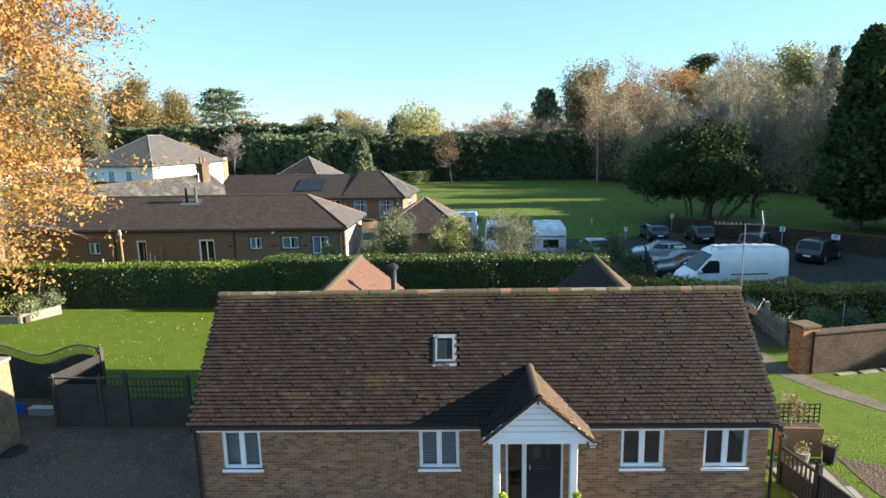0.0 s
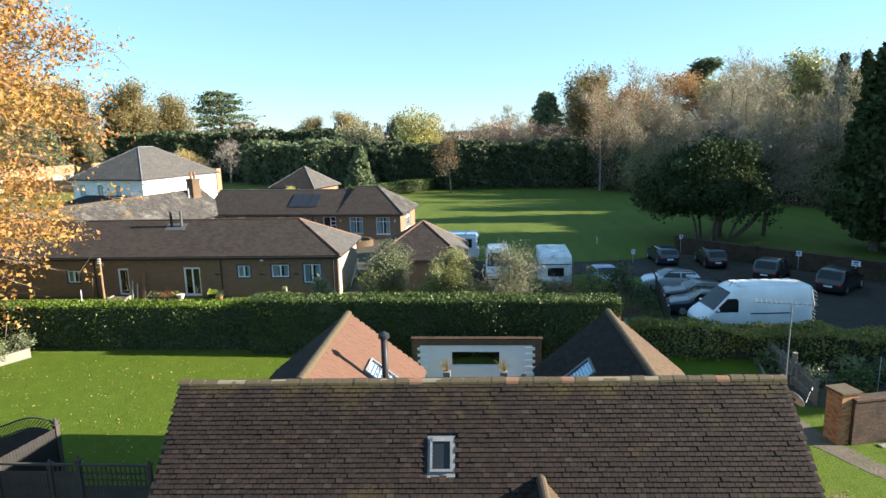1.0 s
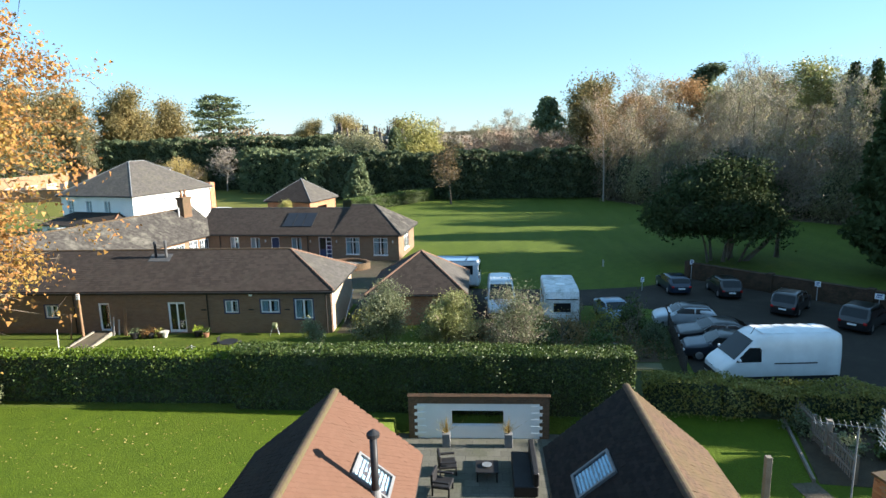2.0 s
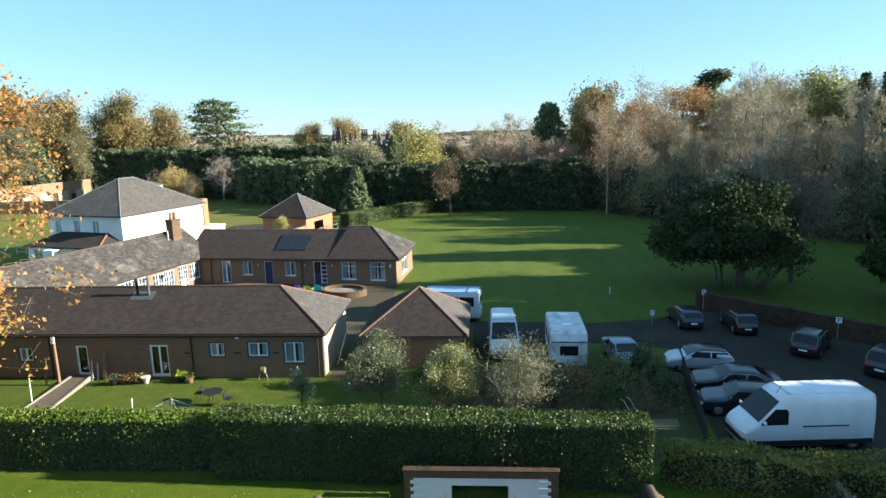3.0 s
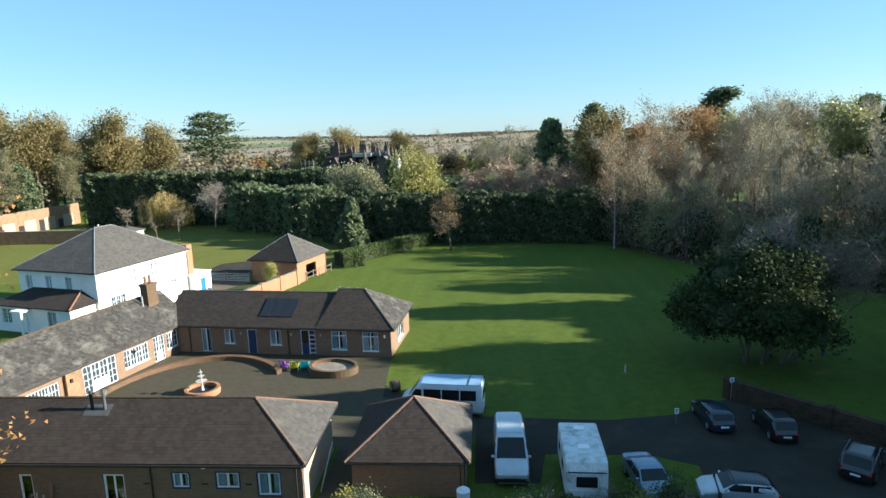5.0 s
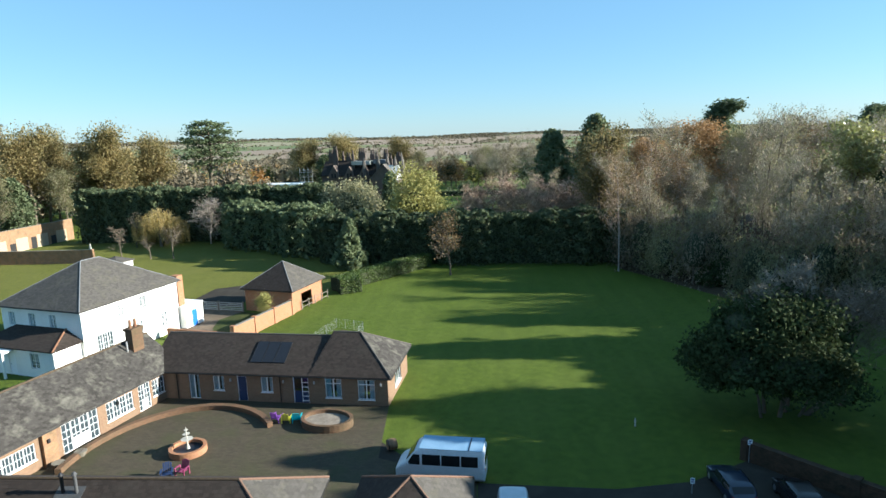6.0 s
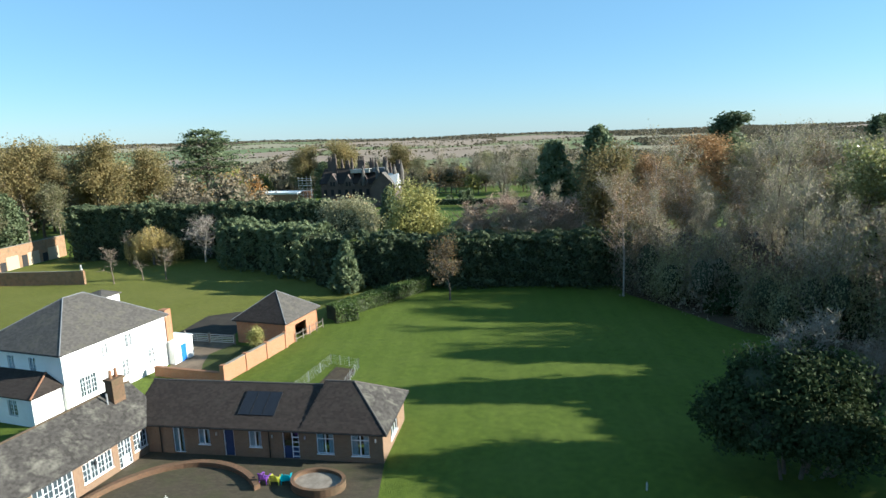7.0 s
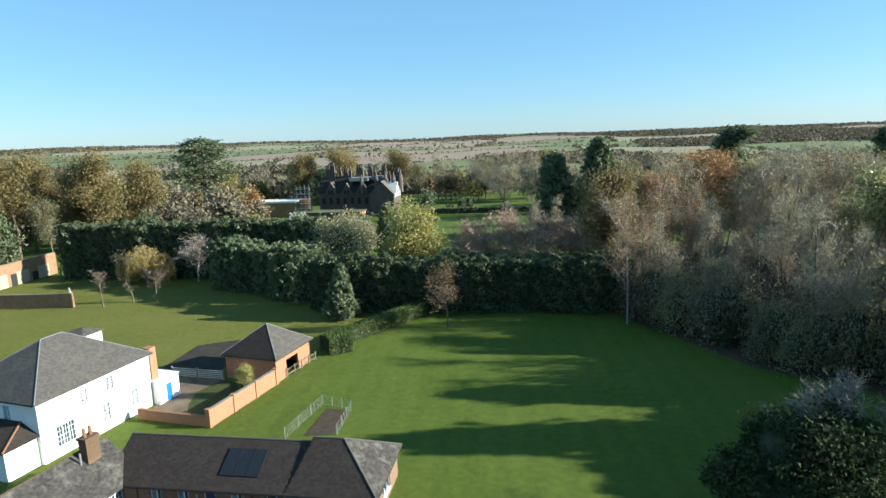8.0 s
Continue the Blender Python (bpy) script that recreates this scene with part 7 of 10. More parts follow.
def conifer(name, label, m, height, radius, leaf, seed, count=2600, size=0.32, power=0.8, category="conifer tree", bole=1.0, twin=False):
    """A dense spire of drooping sprays round one trunk, with a ragged outline."""
    g = np.random.default_rng(seed)
    top = thing(name, label, category, m)
    pts = []
    for k in range(2 if twin else 1):
        off = np.array([0, 0, 0.0]) if not k else np.array([radius * 0.55, radius * 0.15, 0])
        H = height * (1 - 0.08 * k)
        z = bole + (H - bole) * g.uniform(0, 1, count) ** 1.15
        f = (z - bole) / (H - bole)
        prof = np.minimum(1, (1 - f) ** power * 1.05) * np.minimum(1, 0.45 + f * 5)
        a = g.uniform(0, 2 * np.pi, count)
        lump = 1 + 0.16 * np.sin(a * 5 + z * 0.9) + 0.14 * np.sin(a * 3 - z * 1.7) + g.normal(0, 0.07, count)
        r = radius * prof * lump * (1 - 0.3 * g.uniform(0, 1, count) ** 2)
        pts.append(np.stack([np.cos(a) * r, np.sin(a) * r, z], axis=1) + off)
    P = np.concatenate(pts)
    part("foliage", np_mesh(*leaves(P, 4, size * 1.15, size * 0.6, seed, sides=3), M[leaf]), None, top)
    bm = bmesh.new()
    for k in range(2 if twin else 1):
        off = Vector((0, 0, 0)) if not k else Vector((radius * 0.55, radius * 0.15, 0))
        H = height * (1 - 0.08 * k)
        rod(bm, Vector((0, 0, bole)) + off, Vector((0, 0, bole + H * 0.35)) + off, radius * 0.3, radius * 0.62, 10)
        rod(bm, Vector((0, 0, bole + H * 0.35)) + off, Vector((0, 0, H * 0.93)) + off, radius * 0.62, radius * 0.05, 10)
    # solid filling in the shade colour behind the sprays
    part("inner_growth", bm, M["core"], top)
    part("trunk", rod(bmesh.new(), (0, 0, -0.2), (0, 0, height * 0.6), radius * 0.14, radius * 0.05, 8), M["bark"], top)
    return top


# the autumn oak beside the lawn
def kept(p):
    """The crown thins out towards the top on the side of the house."""
    return p[0] < 13.0 - 0.65 * max(0.0, p[2] - 8.5)


def autumn_oak():
    thick, thin, tips = grow(21, 18.0, 2.0, 0.45, 24, 10.0, 4, (0, 7, 5, 4), 0.1, 0.22, 0.3)
    low = grow(22, 7.5, 1.8, 0.3, 16, 11.0, 4, (0, 7, 5, 4), -0.05, 0.3, 0.3)
    thick, thin, tips = thick + low[0], thin + low[1], np.concatenate([tips, low[2]])
    thick, thin = [s for s in thick if kept(s[1])], [s for s in thin if kept(s[1])]
    tips = np.array([p for p in tips if kept(p) and p[2] > 1.8 and noise.noise(Vector(p) * 0.42) > 0.09])
    return tree("oak_tree", "large spreading oak in orange and yellow autumn leaf", pose(-29.6, 31.2, 0), (thick, thin, tips), "leaf_oak", 14, 0.12, 0.42, 21, twig="bark")


autumn_oak()

# orchard trees behind the hedge
tree("apple_tree", "small leafy apple tree behind the hedge", pose(-5.3, 37.0, 0) @ Matrix.Scale(0.84, 4), grow(31, 4.1, 0.9, 0.1, 20, 2.1, 3, (0, 7, 5), 0.6, 0.0, 0.28), "leaf_green", 15, 0.055, 0.22, 31)
tree("apple_tree", "small yellowing apple tree behind the hedge", pose(-2.2, 36.2, 0) @ Matrix.Scale(0.84, 4), grow(32, 4.1, 0.4, 0.09, 20, 1.9, 3, (0, 7, 5), 0.65, 0.0, 0.28), "leaf_yellowgreen", 14, 0.055, 0.22, 32)
tree("apple_tree", "thinly leaved fruit tree behind the hedge", pose(1.4, 36.7, 0) @ Matrix.Scale(0.84, 4), grow(33, 4.2, 0.3, 0.09, 26, 2.5, 3, (0, 8, 6), 0.6, 0.0, 0.25), "leaf_green", 3, 0.045, 0.22, 33, twig_width=1.2)
tree("young_shrub", "young shrub with pale leaves in the bungalow garden", pose(-9.6, 37.4, 0), grow(34, 2.2, 0.2, 0.05, 10, 0.9, 3, (0, 4, 4), 0.6), "leaf_green", 4, 0.06, 0.12, 34, category="shrub")
for i, (x, y, r, h, leaf) in enumerate([(3.3, 40.2, 0.9, 0.8, "leaf_hedge"), (5.0, 41.6, 1.0, 0.8, "leaf_brown"), (6.6, 40.0, 0.8, 0.7, "leaf_hedge"), (7.6, 42.4, 1.1, 1.0, "leaf_olive"), (9.2, 43.2, 0.9, 1.3, "leaf_hedge"), (9.9, 40.6, 0.8, 0.9, "leaf_dark"), (2.0, 42.3, 1.1, 0.9, "leaf_dark"), (-0.6, 41.6, 0.8, 0.7, "leaf_brown"), (-3.4, 42.3, 0.8, 0.8, "leaf_hedge"), (-7.4, 41.8, 0.7, 1.5, "leaf_olive"), (4.2, 43.4, 0.8, 0.5, "leaf_hedge")]):
    bush("border_shrub", "untidy shrub in the border below the car park", pose(x, y, 0), (r, r, h), leaf, 420, 0.075, 50 + i, lumps=0.5, per=5, clump=0.14, shell=0.7)
for i, (x, y) in enumerate([(4.4, 39.0), (6.0, 42.8), (8.4, 39.4), (9.4, 41.8), (3.0, 43.0)]):
    tree("bare_shrub", "bare twiggy shrub in the border", pose(x, y, 0), grow(70 + i, 1.9, 0.15, 0.04, 12, 0.9, 2, (0, 5), 0.7), None, category="shrub")
for i, (x, y, r) in enumerate([(14, 28.5, 0.6), (15.6, 27.8, 0.7), (17.2, 28.6, 0.8), (16.4, 29.8, 0.6), (18.8, 28.0, 0.7), (13.4, 30.2, 0.7), (20.4, 29.2, 0.8), (14.8, 31.0, 0.6), (22.5, 28.6, 0.7)]):
    bush("bed_plant", "low grey-green plant in the flower bed", pose(x, y, 0), (r, r, r * 0.7), ("leaf_green", "leaf_hedge", "leaf_dark")[i % 3], 260, 0.07, 90 + i, lumps=0.5, per=4, clump=0.12)

def undergrowth():
    """Dead stalks and straggling weeds in the border below the car park."""
    g = np.random.default_rng(75)
    n = 620
    x, y, h = g.uniform(-2.6, 10.2, n), g.uniform(38.3, 43.6, n), g.uniform(0.25, 1.0, n)
    stalks, tips = [], []
    for k in range(n):
        for _ in range(5):
            p = np.array([x[k], y[k], 0.0])
            q = p + [g.normal(0, 0.22), g.normal(0, 0.22), h[k] * g.uniform(0.6, 1.1)]
            stalks.append((tuple(p), tuple(q), 0.014, 0.006))
            tips += [q, p * 0.4 + q * 0.6]
    tips = np.array(tips)
    half = g.random(len(tips)) < 0.5
    for name, key, sel, label in (("dead_stalks", "leaf_brown", half, "dead brown stalks and leaves in the border"), ("weeds", "leaf_hedge", ~half, "straggling green weeds in the border")):
        tagged(new(name, np_mesh(*leaves(tips[sel], 3, 0.05, 0.1, 76, sides=3), M[key])), label, "weeds", kind="stuff")
    tagged(new("dry_stems", np_mesh(*blades(stalks, 77), M["twig_near"])), "dry thin stems in the border", "weeds", kind="stuff")


undergrowth()

# the park
tree("park_tree", "small bare tree standing on the park lawn", pose(-5.6, 114.5, 0), grow(41, 8.2, 1.6, 0.17, 14, 3.4, 4, (0, 6, 5, 3), 0.35), "leaf_brown", 1, 0.16, 0.3, 41, keep=0.4)
conifer("cone_shrub", "pale green cone-shaped conifer before the hedge", pose(-23.4, 121.0, 0), 8.5, 2.8, "leaf_dark", 42, 900, 0.38, 0.9, bole=0.2)
def weeping_willow(m, seed):
    """Three domes of hanging strands, thick with small leaves."""
    g = np.random.default_rng(seed)
    top = thing("willow", "golden weeping willow on the lawn", "tree", m)
    pts, hang = [], []
    for cx, cy, r, h, n in ((0, 0, 3.7, 8.4, 190), (-3.9, 0.8, 2.5, 6.8, 100), (3.7, 1.0, 2.4, 6.6, 90)):
        a, f = g.uniform(0, 2 * np.pi, n), np.sqrt(g.uniform(0, 1, n))
        for k in range(n):
            x, y = cx + np.cos(a[k]) * f[k] * r, cy + np.sin(a[k]) * f[k] * r
            z1 = h * (1 - 0.32 * f[k] ** 2.5) * g.uniform(0.9, 1.04)
            z0 = max(0.7, z1 - g.uniform(2.2, 5.6))
            hang.append(((x, y, z1), (x + g.normal(0, 0.2), y + g.normal(0, 0.2), z0), 0.02, 0.008))
            z = np.arange(z0, z1, 0.3)
            pts.append(np.stack([x + g.normal(0, 0.14, len(z)), y + g.normal(0, 0.14, len(z)), z], axis=1))
    segs = [((0, 0, -0.2), (0, 0.1, 2.6), 0.38, 0.3), ((0, 0.1, 2.6), (0.2, 0, 7.4), 0.3, 0.1), ((0, 0.1, 2.4), (-3.6, 0.7, 5.8), 0.22, 0.08), ((0, 0.1, 2.5), (3.4, 0.9, 5.6), 0.22, 0.08)]
    part("trunk", np_mesh(*tubes(segs, 7), M["bark"], True), None, top)
    tagged(part("twig_growth", np_mesh(*blades(hang, seed), M["twig_near"]), None, top), kind="stuff")
    part("crown", np_mesh(*leaves(np.concatenate(pts), 3, 0.13, 0.16, seed, sides=3), M["leaf_willow"]), None, top)
    return top


weeping_willow(pose(-71.5, 147.0, 0), 43)
tree("pale_tree", "bare pale-barked tree on the lawn", pose(-61.0, 149.0, 0), grow(44, 7.8, 1.7, 0.2, 30, 4.4, 4, (0, 7, 6, 3), 0.1), None, bark="bark_pale", twig="bark_pale", twig_width=2.2)
for i, (x, y, h) in enumerate([(-70, 129.5, 6.0), (-61.4, 132.6, 6.0), (-66, 132.5, 3.6), (-76.5, 146, 6.5)]):
    tree("garden_tree", "small bare garden tree with reddish twigs", pose(x, y, 0), grow(45 + i, h, 1.2, 0.13, 12, h * 0.42, 3, (0, 6, 5), 0.3), None)
bush("bright_tree", "round tree in yellow-green autumn leaf", pose(-14.2, 146, 0), (5.4, 5.0, 6.6), "leaf_yellow", 1500, 0.23, 61, 4.0, lumps=0.45, category="tree", per=8, clump=0.6, core=0.6)
bush("pale_round_tree", "round tree with pale olive leaves behind the hedge", pose(-30.0, 150, 0), (6.6, 6.0, 6.0), "leaf_pale", 1500, 0.23, 62, 4.0, lumps=0.45, category="tree", per=7, clump=0.6, core=0.6)
def yew(m, seed):
    """A broad old yew on several leaning stems: overlapping lobes of dark sprays with ragged edges."""
    g = np.random.default_rng(seed)
    top = thing("yew_tree", "broad dark yew tree at the edge of the park", "tree", m)
    lobes = [(-2.9, -1.2, 4.6, 2.9, 2.2), (0.2, -2.2, 4.9, 3.2, 2.5), (2.9, -0.6, 4.7, 2.9, 2.3), (-1.6, 1.0, 6.6, 3.1, 2.5), (1.2, 0.4, 7.6, 2.9, 2.4), (3.2, 1.8, 6.0, 2.8, 2.4), (-0.2, 2.8, 5.2, 3.2, 2.6), (-3.6, 1.6, 4.2, 2.3, 1.8), (0.0, -0.4, 4.6, 3.4, 2.4)]
    pts = []
    cores = bmesh.new()
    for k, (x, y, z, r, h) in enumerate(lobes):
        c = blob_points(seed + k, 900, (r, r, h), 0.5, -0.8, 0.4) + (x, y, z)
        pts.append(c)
        # each lobe gets a dark core that stands for its inner shade
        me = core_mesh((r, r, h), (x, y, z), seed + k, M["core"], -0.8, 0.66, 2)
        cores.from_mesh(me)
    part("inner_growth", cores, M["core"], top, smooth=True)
    part("crown", np_mesh(*leaves(np.concatenate(pts), 6, 0.17, 0.3, seed, sides=3), M["leaf_yew"]), None, top)
    segs = []
    for x, y, r in ((-0.9, -0.3, 0.13), (-0.3, 0.5, 0.16), (0.5, -0.2, 0.18), (1.3, 0.6, 0.14), (2.0, -0.1, 0.13)):
        q = (x * 2.2, y * 2.2, 3.6)
        segs += [((x, y, -0.2), (x * 1.4, y * 1.4, 1.6), r, r * 0.8), ((x * 1.4, y * 1.4, 1.6), q, r * 0.8, r * 0.5)]
    segs += [((2.6, 0.2, -0.2), (4.4, 0.0, 1.7), 0.24, 0.2), ((4.4, 0.0, 1.7), (6.3, 0.4, 4.2), 0.2, 0.1)]
    part("trunk", np_mesh(*tubes(segs, 7), M["bark"], True), None, top)
    return top


yew(pose(22.2, 64.0, 0), 63)
tree("ash_tree", "bare grey-brown tree standing in the yew", pose(24.2, 66.0, 0), grow(64, 9.6, 3.2, 0.3, 26, 3.9, 4, (0, 7, 6, 4), 0.5), None, twig="twig_grey", twig_width=2.0)
tree("hawthorn_tree", "low brown twiggy tree beside the yew", pose(28.6, 65.8, 0), grow(66, 8.4, 1.8, 0.22, 22, 4.4, 4, (0, 7, 6, 3), 0.2), None, twig="twig_near", twig_width=1.8)
conifer("tall_conifer", "tall dark twin-topped conifer beside the car park", pose(34.2, 57.3, 0), 17.6, 3.3, "leaf_yew", 65, 3400, 0.24, 0.45, bole=1.3, twin=True)
for x, y, h in ((56.0, 104.0, 21.2), (60.5, 106.0, 21.8)):
    conifer("cedar_spire", "ragged dark conifer rising behind the wood", pose(x, y, 0), h, 4.4, "leaf_yew", int(x), 1500, 0.34, 1.15, bole=6.0)

# woodland models, then copies
wood_kinds = []
for k in range(4):
    wood_kinds.append(tree("woodland_tree", "bare grey-brown woodland tree", pose(62 + 9 * k, 150, 0), grow(100 + k, 16.5 + k, 1.6, 0.22, 19, 5.2, 4, (0, 6, 6, 4), 1.0, 0.0, 0.22), "leaf_wood", 1, 0.13, 0.4, 100 + k, keep=0.3, twig_width=2.4, twig="twig", sides=3))
green_wood = tree("ivy_tree", "woodland tree with olive-green leaves", pose(72, 112, 0), grow(110, 16.0, 1.6, 0.26, 18, 5.2, 3, (0, 6, 5), 0.7), "leaf_wood", 5, 0.18, 0.6, 110, twig="twig", sides=3)
lime_wood = tree("lime_tree", "woodland tree still in yellow-green leaf", pose(55, 106, 0), grow(119, 16.5, 1.6, 0.26, 18, 5.4, 3, (0, 6, 5), 0.6), "leaf_yellowgreen", 7, 0.2, 0.6, 119, twig="twig", sides=3)
lime_wood.scale = (1.2, 1.2, 1.08)
birch = tree("birch_tree", "slim birch with thin brown leaves and a pale trunk", pose(21.5, 115.2, 0), grow(111, 18.0, 3.0, 0.16, 20, 4.2, 3, (0, 8, 7), 0.9, 0.0), "leaf_brown", 1, 0.14, 0.5, 111, bark="bark_pale", twig="twig_red", keep=0.5)
orange_tree = tree("beech_tree", "tall beech in russet autumn leaf", pose(49.5, 158, 0), grow(112, 24.0, 4.0, 0.35, 18, 6.0, 3, (0, 7, 6), 0.5), "leaf_russet", 7, 0.22, 1.0, 112, twig="twig_red", sides=3)
orange_tree.scale = (1.2, 1.2, 0.84)
brown_tree = tree("oak_tree", "broad oak in olive-brown autumn leaf", pose(-128, 190, 0), grow(113, 20.0, 2.5, 0.45, 20, 7.6, 3, (0, 7, 6), 0.45), "leaf_park", 8, 0.27, 1.0, 113, sides=3)
g = np.random.default_rng(200)
spots = []
tries = 0
while len(spots) < 84 and tries < 9000:
    tries += 1
    x, y = g.uniform(22, 98), g.uniform(66, 168)
    edge = 23.5 + max(0.0, 118 - y) * 0.6
    if y < 94:
        edge = 44 + (94 - y) * 0.55
    if x < edge or x > 0.64 * y + 16 or math.hypot(x - 38, y - 64) < 6:
        continue
    if all(math.hypot(x - a, y - b) > 4.3 for a, b in spots):
        spots.append((x, y))
for i, (x, y) in enumerate(spots):
    near_edge = x < 22 + max(0.0, 118 - y) * 0.62 + 8
    src = wood_kinds[i % 4] if i % 6 else green_wood
    s = g.uniform(0.88, 1.08) * (0.82 if near_edge else 0.88 + 0.24 * smooth(100, 150, y)) * (0.74 if y < 90 else 1.0)
    if abs(x - 0.372 * (y - 25)) < 5.5 and 108 < y < 166:   # low growth before the beech
        s *= 0.72
    c = copy_thing(src, pose(x, y, 0, 0, 0, g.uniform(0, 360)))
    c.scale = (s * g.uniform(0.9, 1.15), s * g.uniform(0.9, 1.15), s)
for x, y, s in ((34, 150, 0.8),):
    c = copy_thing(orange_tree, pose(x, y, 0, 0, 0, x * 7))
    c.scale = (s, s, s * 0.9)
for x, y, s in ((25.5, 121, 0.85), (29, 127, 0.9), (36, 132, 0.95), (41, 140, 0.8), (45, 130, 0.8), (54, 138, 1.0), (60, 134, 1.05), (33, 138, 1.05), (66, 146, 1.15)):
    c = copy_thing(birch, pose(x, y, 0, 0, 0, x * 31))
    c.scale = (s * 1.15, s * 1.15, s)
for i, (x, y, r) in enumerate([(27, 118, 2.6), (33, 106, 2.4), (39, 99, 2.6), (45, 94, 2.8), (30, 113, 2.2), (52, 88, 3.0), (36, 110, 2.4), (58, 84, 3.0), (46, 104, 3.0), (66, 80, 3.2)]):
    bush("holly_bush", "dark evergreen bush under the trees", pose(x, y, 0), (r, r, r * 0.9), "leaf_yew", 500, 0.2, 120 + i, lumps=0.4, per=5, clump=0.35)

# low scrub under the wood
scrub = []
for k in range(3):
    scrub.append(bush("scrub_bush", "grey-brown twiggy scrub at the foot of the wood", pose(40 + 7 * k, 104 + 6 * k, 0), (2.4, 2.4, 2.6), ("leaf_wood", "far_tree", "leaf_wood")[k], 240, 0.11, 140 + k, lumps=0.5, low=-0.7, per=8, clump=0.5, shell=0.8, core=0.45, sides=3, fine=2))
for i in range(128):
    y = g.uniform(70, 128)
    x = (22.5 + max(0.0, 118 - y) * 0.6 if y > 94 else 43 + (94 - y) * 0.55) + abs(g.normal(0, 7.5))
    s = g.uniform(0.7, 1.6)
    c = copy_thing(scrub[i % 3], pose(x, y, 0, 0, 0, g.uniform(0, 360)))
    c.scale = (s, s, s * g.uniform(0.9, 1.9))

# conifers and the big trees behind the hedge
spire = conifer("dark_conifer", "dark pointed conifer above the hedge", pose(21.2, 205, -1.5), 24.0, 5.8, "leaf_dark", 130, 1300, 0.55, 0.36, bole=0.5)
for x, y, s, w in ((33.4, 202, 1.12, 0.95), (38.5, 200, 0.85, 1.2), (92, 170, 0.85, 1.2), (-22, 163, 0.6, 0.75), (128, 226, 0.7, 1.8), (142, 232, 0.75, 1.9), (118, 236, 0.7, 1.8), (156, 240, 0.8, 1.8)):
    c = copy_thing(spire, pose(x, y, -0.5, 0, 0, x * 13))
    c.scale = (s * w, s * w, s)
pine_sk = grow(131, 29.0, 15.0, 0.5, 12, 4.6, 3, (0, 6, 5), 0.35, 0.1)
pine = tree("pine_tree", "tall dark pine standing above the wood", pose(59.0, 170.0, 0), pine_sk, "leaf_dark", 16, 0.36, 0.7, 131, flat=0.3, keep=0.8)
pine.scale = (1.3, 1.3, 0.93)


def cedar(m, seed):
    """A tall cedar: a bare bole that forks, and layered flat plates of foliage with sky between them."""
    g = np.random.default_rng(seed)
    top = thing("cedar_tree", "tall flat-topped cedar on the skyline", "tree", m)
    P = []
    segs = [((0, 0, -0.5), (0, 0, 12), 0.9, 0.7), ((0, 0, 12), (0.6, 0, 20), 0.7, 0.45), ((0.6, 0, 20), (0.2, 0, 28.5), 0.45, 0.15), ((0, 0, 11), (-3.4, 1, 19), 0.5, 0.3), ((-3.4, 1, 19), (-4, 1, 24), 0.3, 0.1)]
    for z, reach, count in ((15.0, 7.5, 5), (17.8, 9.8, 7), (20.4, 10.2, 8), (23.0, 9.0, 8), (25.6, 7.8, 7), (28.2, 5.4, 6)):
        for k in range(count):
            a = 2 * np.pi * (k + g.uniform(-0.3, 0.3)) / count + z
            r = reach * g.uniform(0.45, 0.85)
            c = np.array([np.cos(a) * r, np.sin(a) * r, z + g.normal(0, 0.5)])
            segs.append(((0.3, 0, z - 2.2), tuple(c - (0, 0, 0.5)), 0.22, 0.06))
            n = 60
            d = g.normal(0, 1, (n, 3)) * np.array([reach * 0.24, reach * 0.24, 0.42])
            P.append(c + d)
    part("trunk", np_mesh(*tubes(segs, 6), M["bark"], True), None, top)
    part("crown", np_mesh(*leaves(np.concatenate(P), 3, 0.55, 0.3, seed, 0.6), M["leaf_dark"]), None, top)
    return top


cedar(pose(-117.0, 277.0, -5.0) @ Matrix.Diagonal((1.3, 1.3, 1.22, 1)), 132)
c = copy_thing(pine, pose(118, 205, -2, 0, 0, 77))
c.scale = (1.2, 1.2, 0.95)

copper = copy_thing(brown_tree, pose(21.0, 128.5, 0, 0, 0, 40))
copper.scale = (0.78, 0.78, 0.9)
for x, y, s in ((9, 270, 1.3), (21, 272, 1.1), (31, 270, 1.15), (40, 262, 1.2)):
    c = copy_thing(wood_kinds[int(x) % 4], pose(x, y, land(x, y), 0, 0, x * 41))
    c.scale = (s * 1.6, s * 1.6, s)
red_bush = tree("dogwood", "broad bare shrub with reddish twigs", pose(22, 149, 0), grow(133, 8.4, 0.4, 0.1, 34, 4.4, 3, (0, 9, 7), 0.6), None, twig="twig_red", twig_width=3.4, category="shrub")

# distant and side trees
back = [brown_tree, green_wood, wood_kinds[0], wood_kinds[1], wood_kinds[3], spire]
g = np.random.default_rng(300)
left_side = [(-122, 176, 0, 1.1), (-112, 190, 0, 0.9), (-134, 172, 1, 1.3), (-110, 172, 1, 0.9), (-118, 164, 5, 0.62), (-126, 160, 1, 1.0), (-140, 186, 0, 1.2), (-106, 182, 0, 1.1), (-132, 150, 0, 1.1), (-122, 146, 5, 0.6), (-116, 156, 1, 1.0), (-148, 168, 1, 1.5), (-112, 206, 5, 0.8), (-146, 200, 0, 1.0), (-104, 204, 1, 1.1), (-128, 136, 1, 1.1), (-118, 126, 1, 0.9), (-130, 118, 0, 1.1), (-96, 196, 0, 1.0), (-138, 208, 1, 1.5), (-150, 216, 5, 0.9)]
for x, y, k, s in left_side:
    c = copy_thing(back[k], pose(x, y, land(x, y), 0, 0, x * 17))
    c.scale = (s, s, s)
far_kinds = []
